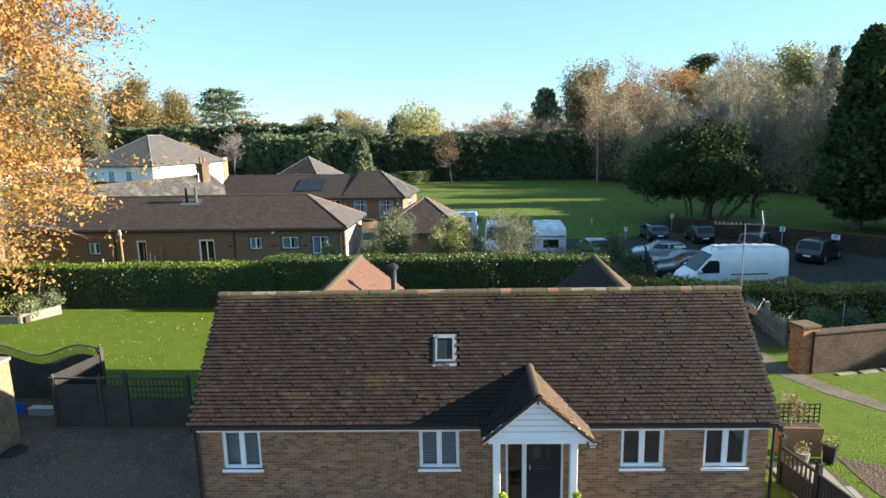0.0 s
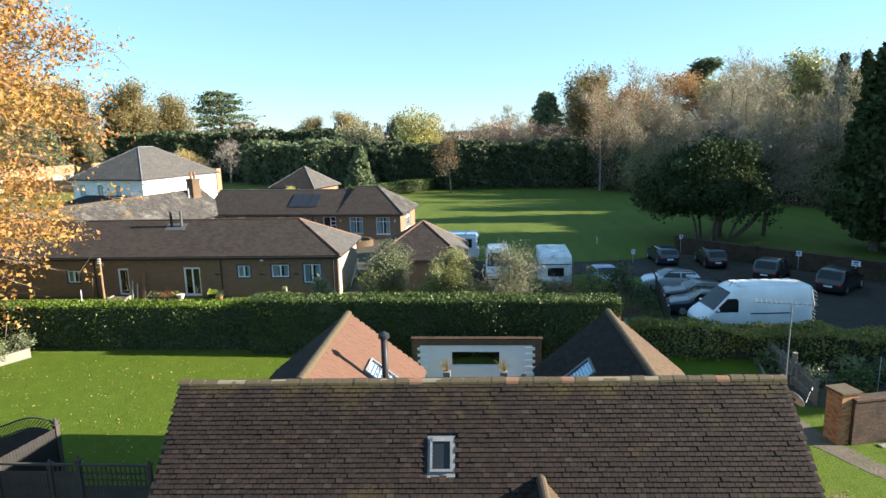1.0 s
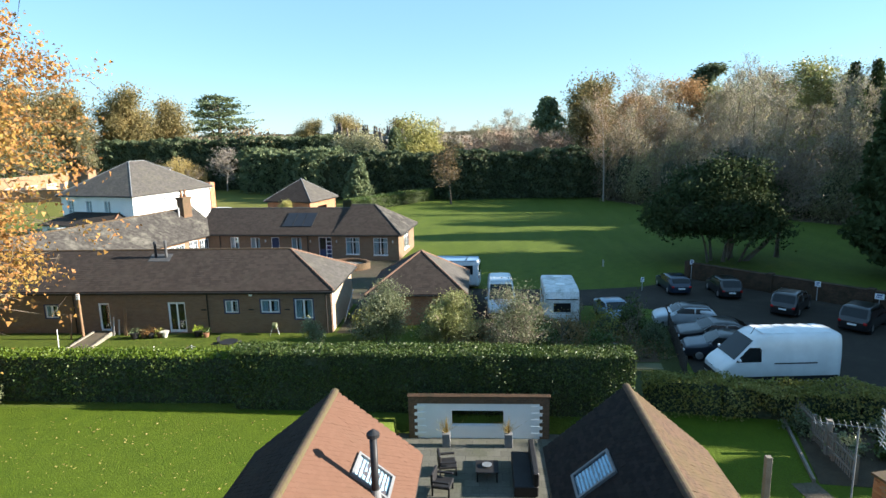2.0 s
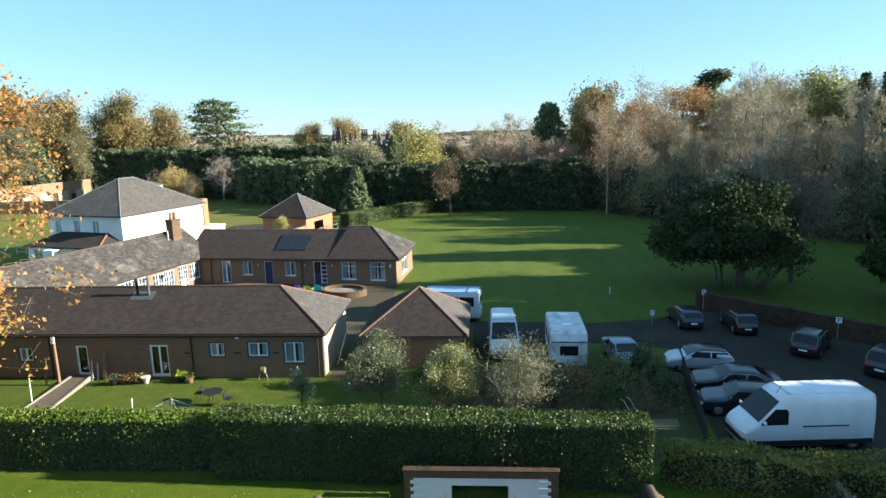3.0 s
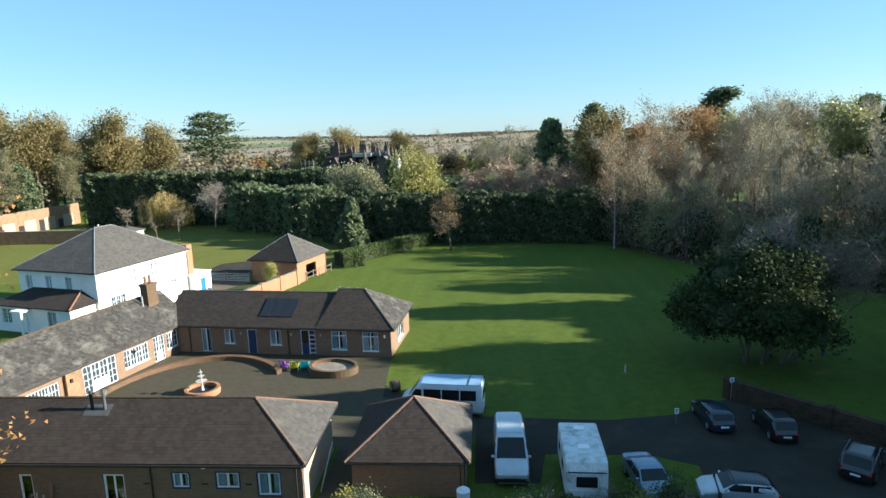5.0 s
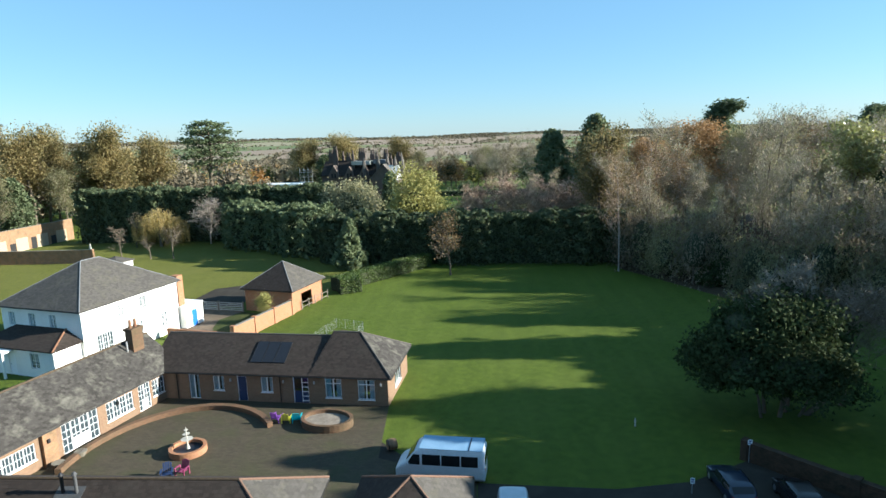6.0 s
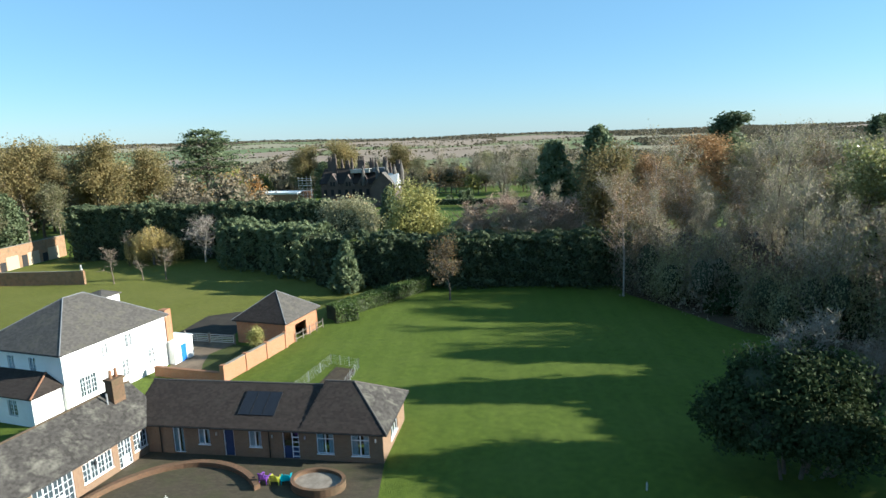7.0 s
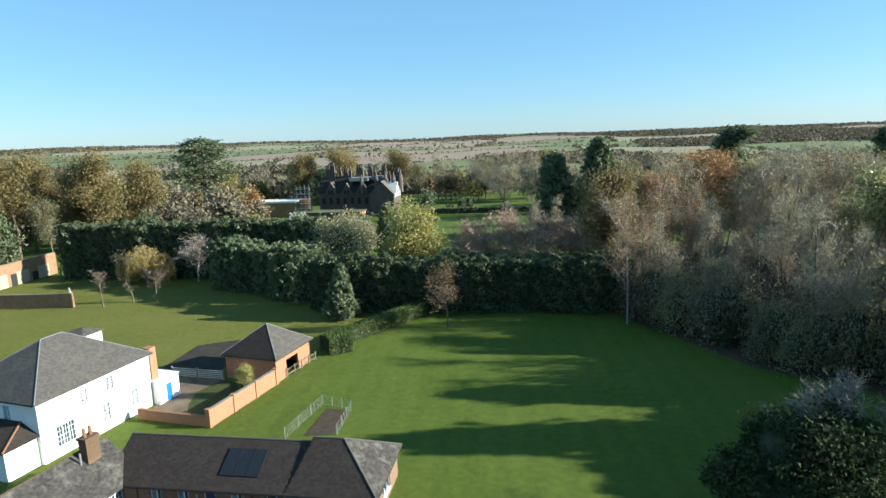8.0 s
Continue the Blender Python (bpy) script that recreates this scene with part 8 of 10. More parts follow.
for i, (leaf, r, h, lab) in enumerate([("leaf_brown", 5.5, 6.5, "russet"), ("leaf_olive", 5.0, 6.0, "olive-green"), ("far_tree", 5.5, 6.5, "bare grey-brown"), ("far_tree", 4.2, 7.0, "bare slender"), ("leaf_dark", 4.5, 6.5, "dark evergreen"), ("leaf_orange", 4.0, 5.5, "orange")]):
    far_kinds.append(bush("parkland_tree", lab + " tree in the far parkland", pose(-150 + 12 * i, 232 + 5 * i, land(-150 + 12 * i, 240)), (r, r, h), leaf, 250, 0.6, 820 + i, 4.0, lumps=0.6, low=-0.75, category="tree", per=4, clump=0.9, shell=0.75, core=0.55, sides=3, fine=2))
n = 0
while n < 330:
    y = 165 + 400 * g.uniform(0, 1) ** 1.05
    x = g.uniform(-0.9 * y, 0.78 * y)
    if (-24 < x < 30 and y < 335) or (-118 < x < -24 and 235 < y < 345) or (-100 < x < 24 and y < 172) or (y < 300 and -0.34 < x / (y - 30) < -0.11):
        continue
    k = int(g.choice([0, 0, 1, 1, 1, 2, 2, 2, 3, 3, 4, 4], 1)[0])
    s = g.uniform(0.7, 1.15) * (0.8 if y < 200 else 1.0)
    c = copy_thing(far_kinds[k], pose(x, y, land(x, y) - 0.5, 0, 0, g.uniform(0, 360)))
    c.scale = (s * g.uniform(0.85, 1.2), s * g.uniform(0.85, 1.2), s)
    n += 1
for x, y, k, s in ((-2, 345, 2, 1.2), (10, 352, 3, 1.3), (22, 350, 4, 1.2), (-14, 352, 3, 1.1), (34, 345, 0, 1.0), (8, 190, 3, 0.55), (14, 188, 2, 0.6), (20, 186, 4, 0.55), (2, 362, 1, 1.2), (-24, 360, 4, 1.2), (28, 362, 2, 1.3), (-44, 366, 0, 1.1), (-60, 372, 2, 1.2), (-78, 362, 0, 1.2), (-96, 356, 0, 1.1), (-108, 368, 1, 1.2), (-86, 352, 5, 0.8), (-34, 350, 1, 1.1)):
    c = copy_thing(back[k], pose(x, y, land(x, y), 0, 0, x * 29))
    c.scale = (s * 1.2, s * 1.2, s)
for x, y, k, s in ((-86, 254, 2, 0.72), (-94, 250, 3, 0.66), (-24, 292, 4, 0.7), (-38, 170, 4, 0.55), (-29, 176, 2, 0.55), (-45, 182, 1, 0.55), (-34, 190, 4, 0.6), (-52, 196, 2, 0.55), (-41, 204, 0, 0.6), (-62, 190, 3, 0.55), (-58, 212, 4, 0.55), (-70, 205, 1, 0.6), (-28, 214, 2, 0.6)):
    c = copy_thing(far_kinds[k], pose(x, y, land(x, y) - 0.5, 0, 0, x * 31))
    c.scale = (s * 1.1, s * 1.1, s)
for i, (x, y, s) in enumerate([(2, 149, 0.95), (7, 150, 1.05), (12, 149, 1.0), (17, 150, 0.95), (-3, 151, 0.8)]):
    c = copy_thing(red_bush, pose(x, y, 0, 0, 0, i * 70))
    c.scale = (s * 1.7, s * 1.7, s * 1.15)
# unseen conifers added beyond the car park to throw shade across it
screen = conifer("shelter_conifer", "unseen dense conifer added to cast shade", pose(62, 66, 0), 25.0, 4.6, "leaf_dark", 134, 420, 0.9, 0.5, bole=0.5)
for i, (x, y, s) in enumerate([(50, 34, 0.88), (47, 41, 0.95), (52, 48, 0.9), (48, 53, 0.95), (53, 60, 0.66), (58, 40, 1.0), (60, 52, 1.0), (46, 47, 0.9), (44, 57, 0.62), (43, 51, 0.85), (42, 43, 0.85), (40, 27, 0.55), (44, 24.5, 0.5), (42, 30.5, 0.62)]):
    c = copy_thing(screen, pose(x, y, 0, 0, 0, i * 50))
    c.scale = (s * 0.95, s * 0.95, s * 0.85)
# added row out of view; uneven heights and gaps streak the park with shade
for i, (y, s) in enumerate([(68.5, 0.7), (72, 0.76), (75.5, 0.74), (80, 1.06), (84.5, 0.62), (90.5, 0.95)]):
    c = copy_thing(screen, pose(61 + 2.5 * (i % 2), y, 0, 0, 0, i * 67))
    c.scale = (1.05, 1.05, s)


# ---- far woods and hedgerows ----
def far_woods():
    """Hedgerows along the far field lines and woods that fill whole fields."""
    g = np.random.default_rng(400)
    P, H = [], []

    def grow_at(x, y, h):
        p, q = strayed(x, y)
        P.append((p, q, land(p, q)))
        H.append(h)

    xm = [(a + b) / 2 for a, b in zip(GRID_X, GRID_X[1:])]
    ym = [(a + b) / 2 for a, b in zip(FAR_Y, FAR_Y[1:])]
    for j, y in enumerate(ym):
        y0, y1 = FAR_Y[j], FAR_Y[j + 1]
        cells = [field_of(x, y) for x in xm]
        below = [field_of(x, ym[j - 1]) for x in xm] if j else cells
        for i, x in enumerate(xm):
            x0, x1 = GRID_X[i], GRID_X[i + 1]
            if abs(x) > 0.85 * y + 100 or y < 400 or x1 - x0 < 5:
                continue
            dense = max(4.0, y * 0.006)
            if cells[i][2] == 5:
                n = int(min(160, (x1 - x0) * (y1 - y0) / (dense * dense * 2.0)))
                for _ in range(n):
                    grow_at(g.uniform(x0, x1), g.uniform(y0, y1), g.uniform(6.0, 12.0))
            if cells[i][:2] != below[i][:2] and cells[i][0] >= 0:
                for _ in range(int((x1 - x0) / dense * 2.2)):
                    grow_at(g.uniform(x0, x1), y0 + g.normal(0, dense * 0.35), g.uniform(6, 10) if g.random() < 0.16 else g.uniform(1.6, 3.4))
            if i and cells[i][:2] != cells[i - 1][:2] and cells[i][0] >= 0:
                for _ in range(int((y1 - y0) / dense * 2.2)):
                    grow_at(x0 + g.normal(0, dense * 0.35), g.uniform(y0, y1), g.uniform(6, 10) if g.random() < 0.16 else g.uniform(1.6, 3.4))
    P, H = np.array(P), np.array(H)
    n = len(P)
    d = np.clip(P[:, 1] / 1000.0, 0.4, 4.0)
    c = np.repeat(P, 5, axis=0)
    h = np.repeat(H, 5)
    w = np.repeat(np.minimum(H * 0.3, 2.6) + 0.2 * d, 5)
    c = c + np.stack([g.normal(0, 1, 5 * n) * w, g.normal(0, 1, 5 * n) * w, h * g.uniform(0.2, 1.0, 5 * n)], axis=1)
    s = np.repeat(np.minimum(H * 0.35, 2.4) + 0.5 * d, 5)[:, None] * g.uniform(0.7, 1.4, (5 * n, 1))
    a = g.normal(0, 1, (5 * n, 3))
    b = np.cross(a, g.normal(0, 1, (5 * n, 3)))
    a /= np.linalg.norm(a, axis=1)[:, None]
    b /= np.linalg.norm(b, axis=1)[:, None]
    V = np.stack([c - a * s, c + (a * 0.6 + b * 0.8) * s, c + (a * 0.6 - b * 0.8) * s], axis=1).reshape(-1, 3)
    ob = new("distant_woods", np_mesh(V, np.arange(len(V)).reshape(-1, 3), M["far_wood"]))
    return tagged(ob, "distant brown woods and hedgerows across the farmland", "woods", kind="stuff")


far_woods()

# ---- round the cottage ----
def post(parent, x, y, h, w=0.09, key="wood_dark", cap=True, z=0.0):
    bm = boxed(x - w / 2, x + w / 2, y - w / 2, y + w / 2, z - 0.1, z + h)
    if cap:
        box(bm, x - w * 0.75, x + w * 0.75, y - w * 0.75, y + w * 0.75, z + h, z + h + 0.05)
        rod(bm, (x, y, z + h + 0.05), (x, y, z + h + 0.16), w * 0.55, w * 0.2, 8)
    return part("post", bm, M[key], parent)


def board_fence():
    top = thing("board_fence", "dark weathered board fence with an open lattice top", "fence", pose(-14.3, 18.3, 0))
    for i in range(46):
        if 14 < i < 17:
            continue
        part("board", boxed(i * 0.1, i * 0.1 + 0.092, 0, 0.022, 0.02, 1.0 if i > 24 else 1.42 if i > 16 else 1.5), M["wood_dark"], top)
    part("rail", boxed(0, 4.6, 0.022, 0.06, 1.42, 1.48), M["wood_dark"], top)
    part("rail", boxed(0, 4.6, -0.02, 0.05, 1.7, 1.76), M["wood_dark"], top)
    for i in range(20):
        part("lattice_bar", boxed(1.7 + i * 0.145, 1.73 + i * 0.145, 0, 0.03, 1.48 if i < 6 else 1.06, 1.7), M["wood_dark"], top)
    part("rail", boxed(2.5, 4.6, 0.022, 0.06, 1.0, 1.06), M["wood_dark"], top)
    part("rail", boxed(2.5, 4.6, 0.03, 0.055, 1.22, 1.26), M["wood_dark"], top)
    for x in (0.0, 1.62, 2.5, 4.62):
        post(top, x, 0.02, 1.85 if x == 2.5 else 1.72, 0.12)
    return top


def side_fence():
    top = thing("side_fence", "dark boarded fence panel beside the garden gate", "fence", pose(-14.32, 18.36, 0, 0, 0, 78))
    for i in range(20):
        part("board", boxed(i * 0.1, i * 0.1 + 0.093, 0, 0.022, 0.02, 1.82 + 0.004 * (i % 3)), M["fence_black"], top)
    part("rail", boxed(0, 2.0, 0.022, 0.07, 1.5, 1.6), M["wood_dark"], top)
    post(top, 2.04, 0.02, 1.9, 0.14)
    return top


def wavy_trellis():
    top = thing("trellis_fence", "dark fence with a wavy diamond trellis top", "fence", pose(-20.6, 20.45, 0))
    L = 6.6

    def crest(x):
        return 1.92 + 0.2 * math.sin(x * 2 * math.pi / 3.2 + 2.6)

    for i in range(66):
        part("board", boxed(i * 0.1, i * 0.1 + 0.094, 0, 0.022, 0.02, crest(i * 0.1) - 0.38), M["wood_dark"], top)
    bm = bmesh.new()
    n = 44
    for i in range(n):
        a, b = L * i / n, L * (i + 1) / n
        rod(bm, (a, 0.01, crest(a)), (b, 0.01, crest(b)), 0.03, sides=5)
        rod(bm, (a, 0.01, crest(a) - 0.36), (b, 0.01, crest(b) - 0.36), 0.022, sides=5)
    part("curved_rail", bm, M["wood_dark"], top)
    for i in range(56):
        a = i * 0.118
        for s in (-1, 1):
            b = a + s * 0.34
            if 0 <= b <= L:
                part("lattice_bar", rod(bmesh.new(), (a, 0.01 + 0.012 * s, crest(a) - 0.36), (b, 0.01 + 0.012 * s, crest(b)), 0.011, sides=4), M["wood_dark"], top)
    post(top, L, 0.01, 1.95, 0.12)
    return top


board_fence()
side_fence()
wavy_trellis()
corner = thing("brick_outhouse", "corner of a brick outhouse beside the drive", "outhouse", pose(-19.6, 16.2, 0))
part("wall", boxed(0, 4.75, 0, 1.1, -0.1, 2.75), M["brick_old"], corner)
part("coping", boxed(-0.05, 4.8, -0.06, 1.16, 2.75, 2.85, 0.01), M["slab"], corner)
crate = thing("blue_crate", "blue plastic crate behind the gate", "crate", pose(-16.6, 19.2, 0))
bm = boxed(-0.3, 0.3, -0.2, 0.2, 0.02, 0.05)
for a in ((-0.3, -0.27, -0.2, 0.2), (0.27, 0.3, -0.2, 0.2), (-0.27, 0.27, -0.2, -0.17), (-0.27, 0.27, 0.17, 0.2)):
    box(bm, *a, 0.05, 0.32)
part("box", bm, M["plastic_blue"], crate)
stack = thing("timber_stack", "pale planks stacked behind the gate", "timber", pose(-15.5, 19.2, 0))
for k in range(4):
    part("plank", boxed(-0.45, 0.45, -0.15, 0.15, 0.02 + k * 0.07, 0.06 + k * 0.07), M["wood_white"], stack)
cover = thing("manhole_cover", "dark iron drain cover in the gravel", "drain cover", pose(-14.6, 16.6, 0.016))
part("lid", rod(bmesh.new(), (0, 0, 0), (0, 0, 0.02), 0.42, sides=20), M["black_metal"], cover)


def raised_bed():
    top = thing("raised_bed", "long raised flower bed with pale timber edging under the oak", "flower bed", pose(-23.4, 31.4, 0, 0, 0, 0))
    part("end_board", placed(boxed(-2.1, 0.0, -0.06, 0.06, -0.05, 0.5, 0.01), pose(0, 0, 0, 0, 0, 62)), M["slab"], top, "pale sunlit edging board")
    part("front_board", boxed(-9.0, -1.0, -1.9, -1.78, -0.05, 0.45, 0.01), M["wood_grey"], top)
    part("soil", boxed(-9.0, -0.7, -1.78, 0.9, -0.05, 0.36), M["soil"], top)
    return top


raised_bed()
for i, (x, y, r) in enumerate([(-24.4, 30.3, 0.45), (-25.1, 30.9, 0.6), (-26.2, 30.2, 0.55), (-24.2, 31.8, 0.6), (-27.4, 30.6, 0.6), (-28.6, 30.3, 0.5)]):
    bush("bed_plant", "leafy plant in the raised bed", pose(x, y, 0.3), (r, r, r * 0.9), ("leaf_green", "leaf_hedge", "leaf_olive")[i % 3], 260, 0.06, 600 + i, lumps=0.5, per=5, clump=0.12)
for x in (0.36, 2.17):
    p = thing("potted_conifer", "lime-green cone shrub in a dark pot by the porch", "potted plant", COT @ pose(x + (0.14 if x < 1 else 0.02), -1.05, 0.02), "pots by the porch")
    part("pot", rod(bmesh.new(), (0, 0, 0), (0, 0, 0.35), 0.15, 0.2, 12), M["black_metal"], p)
    g = np.random.default_rng(int(x * 10))
    z = g.uniform(0, 1, 420)
    a = g.uniform(0, 6.28, 420)
    r = 0.19 * (1 - z) ** 0.8 + 0.02
    pts = np.stack([np.cos(a) * r, np.sin(a) * r, 0.36 + z * 0.85], axis=1)
    part("foliage", np_mesh(*leaves(pts, 2, 0.05, 0.02, 5), M["leaf_lime"]), None, p)


def bar_fence():
    top = thing("bar_fence", "low black slatted fence and gate beside the cottage", "fence", pose(7.95, 15.5, 0, 0, 0, -78))
    for i in range(2):
        post(top, i * 1.3, 0, 1.3, 0.12, "fence_black")
    part("top_rail", boxed(0, 1.3, -0.03, 0.03, 1.02, 1.1), M["fence_black"], top)
    part("rail", boxed(0, 1.3, -0.03, 0.03, 0.62, 0.69), M["fence_black"], top)
    for i in range(8):
        part("bar", boxed(0.12 + i * 0.15, 0.17 + i * 0.15, -0.015, 0.015, 0.69, 1.02), M["fence_black"], top)
    for i in range(26):
        part("board", boxed(0.02 + i * 0.1, 0.11 + i * 0.1, -0.012, 0.012, 0.02, 0.62 if i < 13 else 1.0), M["fence_black"], top)
    part("sloping_rail", boxed(1.3, 2.65, -0.03, 0.03, 0.98, 1.06), M["fence_black"], top)
    return top


bar_fence()


def trellis_planter():
    top = thing("trellis_planter", "brown timber planter with a square trellis and trailing stems", "planter", pose(8.6, 16.9, 0))
    part("box", boxed(0, 1.2, 0, 0.4, 0.02, 0.9, 0.01), M["wood_pole"], top)
    part("soil", boxed(0.04, 1.16, 0.04, 0.36, 0.88, 0.905), M["soil"], top)
    for i in range(9):
        part("upright", boxed(0.02 + i * 0.145, 0.045 + i * 0.145, 0.3, 0.325, 0.9, 1.52), M["wood_dark"], top)
    for k in range(5):
        part("crossbar", boxed(0, 1.2, 0.326, 0.35, 0.95 + k * 0.13, 0.98 + k * 0.13), M["wood_dark"], top)
    sk = grow(611, 0.9, 0.05, 0.02, 16, 0.5, 2, (0, 6), 0.3, 0.4)
    part("stem_growth", np_mesh(*tubes(sk[0] + sk[1], 4), M["twig_near"]), None, top).location = (0.35, 0.2, 0.88)
    part("foliage", np_mesh(*leaves(sk[2][::2], 1, 0.035, 0.08, 612), M["leaf_brown"]), None, top).location = (0.3, 0.2, 0.88)
    return top


trellis_planter()
for x, y, r, h, key in ((9.0, 16.45, 0.2, 0.38, "leaf_yellow"), (9.85, 16.6, 0.24, 0.52, "leaf_olive")):
    p = thing("garden_pot", "garden pot with straggling plants beside the paving", "plant pot", pose(x, y, 0.03))
    bm = rod(bmesh.new(), (0, 0, 0), (0, 0, h), r * 0.75, r, 12 if r < 0.22 else 4)
    part("pot", bm, M["wood_grey"] if r < 0.22 else M["black_metal"], p)
    g = np.random.default_rng(int(x * 100))
    part("foliage", np_mesh(*leaves(g.normal(0, 1, (34, 3)) * [r * 0.45, r * 0.45, 0.12] + [0, 0, h + 0.1], 3, 0.04, 0.04, 7), M[key]), None, p)
chips = tagged(part("bark_patch", slab(bmesh.new(), [(x, y, 0.022) for x, y in ((10.2, 16.9), (11.3, 16.4), (11.9, 14.9), (11.5, 13.2), (10.6, 13.4), (10.2, 15.2))], 0.03), M["litter"]), "bare patch of bark chips on the grass", "ground", kind="structure")


def gate_pier():
    top = thing("gate_pier", "square brick gate pier with a mossy stone cap", "gate pier", pose(12.5, 23.5, 0, 0, 0, 14) @ Matrix.Diagonal((0.82, 0.82, 1, 1)))
    part("shaft", boxed(-0.42, 0.42, -0.4, 0.4, -0.1, 1.84), M["brick_red"], top, "orange-brown brick shaft")
    bm = boxed(-0.5, 0.5, -0.48, 0.48, 1.84, 1.93, 0.01)
    part("cap", bm, M["ridge"], top)
    n = 0
    for k in range(25):
        for face in range(2):
            for i in range(4):
                a = -0.42 + i * 0.225 - (0.11 if k % 2 else 0)
                u0, u1 = max(-0.42, a + 0.005), min(0.42, a + 0.22)
                if u1 - u0 < 0.05:
                    continue
                z = k * 0.074
                bm = boxed(u0, u1, -0.412, -0.4, z + 0.005, z + 0.068) if face == 0 else boxed(-0.432, -0.42, u0 * 0.95, u1 * 0.95, z + 0.005, z + 0.068)
                part("brick", bm, M["brick_one"], top)
    return top


gate_pier()
for i in range(80):
    part("coping_brick", boxed(0.02 + i * 0.17, 0.155 + i * 0.17, -0.03, 0.38, 1.7, 1.76, 0.012), M["coping_one"], pillar_wall)
stones = thing("edging_stone", "pale flat edging stones along the wall foot", "edging stone", pose(13.6, 23.0, 0, 0, 0, 14))
for i in range(5):
    part("slab", boxed(i * 1.0, i * 1.0 + 0.8, -0.1 - 0.03 * (i % 2), 0.12, 0.0, 0.06, 0.015), M["slab"], stones)


def aerial():
    top = thing("tv_aerial", "tall thin television aerial on a pole behind the ridge", "aerial", pose(7.28, 17.15, 0))
    part("mast", rod(bmesh.new(), (0, 0, 3.8), (0, 0, 6.82), 0.018), M["lead"], top)
    part("boom", rod(bmesh.new(), (-0.75, 0.25, 6.8), (0.5, -0.18, 6.84), 0.009), M["lead"], top)
    for i in range(12):
        f = i / 11
        x, y = -0.72 + 1.1 * f, 0.24 - 0.38 * f
        part("rod", rod(bmesh.new(), (x - 0.05, y - 0.14, 6.82), (x + 0.05, y + 0.14, 6.86), 0.005, sides=5), M["lead"], top)
    for s in (-1, 1):
        part("reflector_bar", rod(bmesh.new(), (0.42, -0.16, 6.84), (0.36, -0.12, 6.84 + s * 0.36), 0.01, sides=5), M["galv"], top)
        for k in range(4):
            z = 6.84 + s * (0.09 + 0.085 * k)
            part("rod", rod(bmesh.new(), (0.36, -0.34, z), (0.44, 0.06, z), 0.007, sides=5), M["galv"], top)
    return top


aerial()
dish = thing("satellite_dish", "grey satellite dish on the cottage gable", "satellite dish", pose(7.62, 17.2, 4.42, 0, 60, 20))
bm = bmesh.new()
bmesh.ops.create_uvsphere(bm, u_segments=18, v_segments=10, radius=0.75)
bmesh.ops.delete(bm, geom=[v for v in bm.verts if v.co.z > -0.66], context='VERTS')
for v in bm.verts:
    v.co.z += 0.68
bmesh.ops.solidify(bm, geom=list(bm.faces), thickness=0.012)
part("reflector", bm, M["lead"], dish, smooth=True)
part("arm", rod(rod(bmesh.new(), (0, -0.25, -0.02), (0, -0.05, 0.4), 0.015), (0, -0.08, 0.36), (0, -0.02, 0.44), 0.04), M["black_metal"], dish)
part("bracket", rod(bmesh.new(), (0, 0, -0.08), (-0.35, 0, -0.25), 0.025), M["black_metal"], dish)


def paling_fence(name, label, a, b, h, n, key, gap):
    a, b = Vector((*a, 0)), Vector((*b, 0))
    d = b - a
    top = thing(name, label, "fence", Matrix.Translation(a) @ Matrix.Rotation(math.atan2(d.y, d.x), 4, 'Z'))
    L = d.length
    for i in range(n + 1):
        post(top, L * i / n, 0, h + 0.1, 0.1, key, False)
    for z in (0.35, h - 0.2):
        part("rail", boxed(0, L, 0.0, 0.04, z, z + 0.07), M[key], top)
    if gap:
        for i in range(int(L / gap)):
            part("pale", boxed(i * gap + 0.05, i * gap + 0.12, -0.025, 0.0, 0.05, h + 0.02 * (i % 3)), M[key], top)
    return top


paling_fence("picket_fence", "grey paling fence beside the flower bed", (13.1, 26.2), (13.4, 31.0), 1.05, 3, "wood_grey", 0.16)
p = thing("garden_post", "stout grey timber post beside the flower bed", "post", pose(13.25, 28.3, 0))
part("timber", boxed(-0.09, 0.09, -0.09, 0.09, -0.1, 1.45, 0.01), M["wood_grey"], p)
p = thing("garden_post", "short grey post on the side lawn", "post", pose(9.4, 24.9, 0))
part("timber", boxed(-0.1, 0.1, -0.1, 0.1, -0.1, 1.8, 0.01), M["wood_grey"], p)
p = thing("garden_cane", "thin pale cane in the flower bed", "cane", pose(16.2, 27.4, 0))
part("stick", rod(bmesh.new(), (0, 0, 0), (0, 0, 1.6), 0.015), M["wood_white"], p)
kerb = thing("bed_edging", "pale timber edging of the flower bed", "edging", pose(11.75, 26.3, 0, 0, 0, 76))
part("board", boxed(0, 6.0, -0.05, 0.05, 0, 0.14), M["wood_grey"], kerb)

# ---- patio ----
for x in (-1.75, 0.95):
    p = thing("tall_planter", "tall pale planter with dry golden grasses on the patio", "planter", pose(x, 30.1, -0.78), "patio planters")
    part("pot", placed(boxed(-0.17, 0.17, -0.17, 0.17, 0, 0.62, 0.01), Matrix.Identity(4)), M["lead"], p)
    g = np.random.default_rng(77)
    pts = [((0, 0, 0.6), (g.normal(0, 0.22), g.normal(0, 0.22), g.uniform(0.85, 1.3)), 0.008, 0.003) for _ in range(70)]
    part("grass", np_mesh(*tubes(pts, 3), M["leaf_willow"]), None, p)


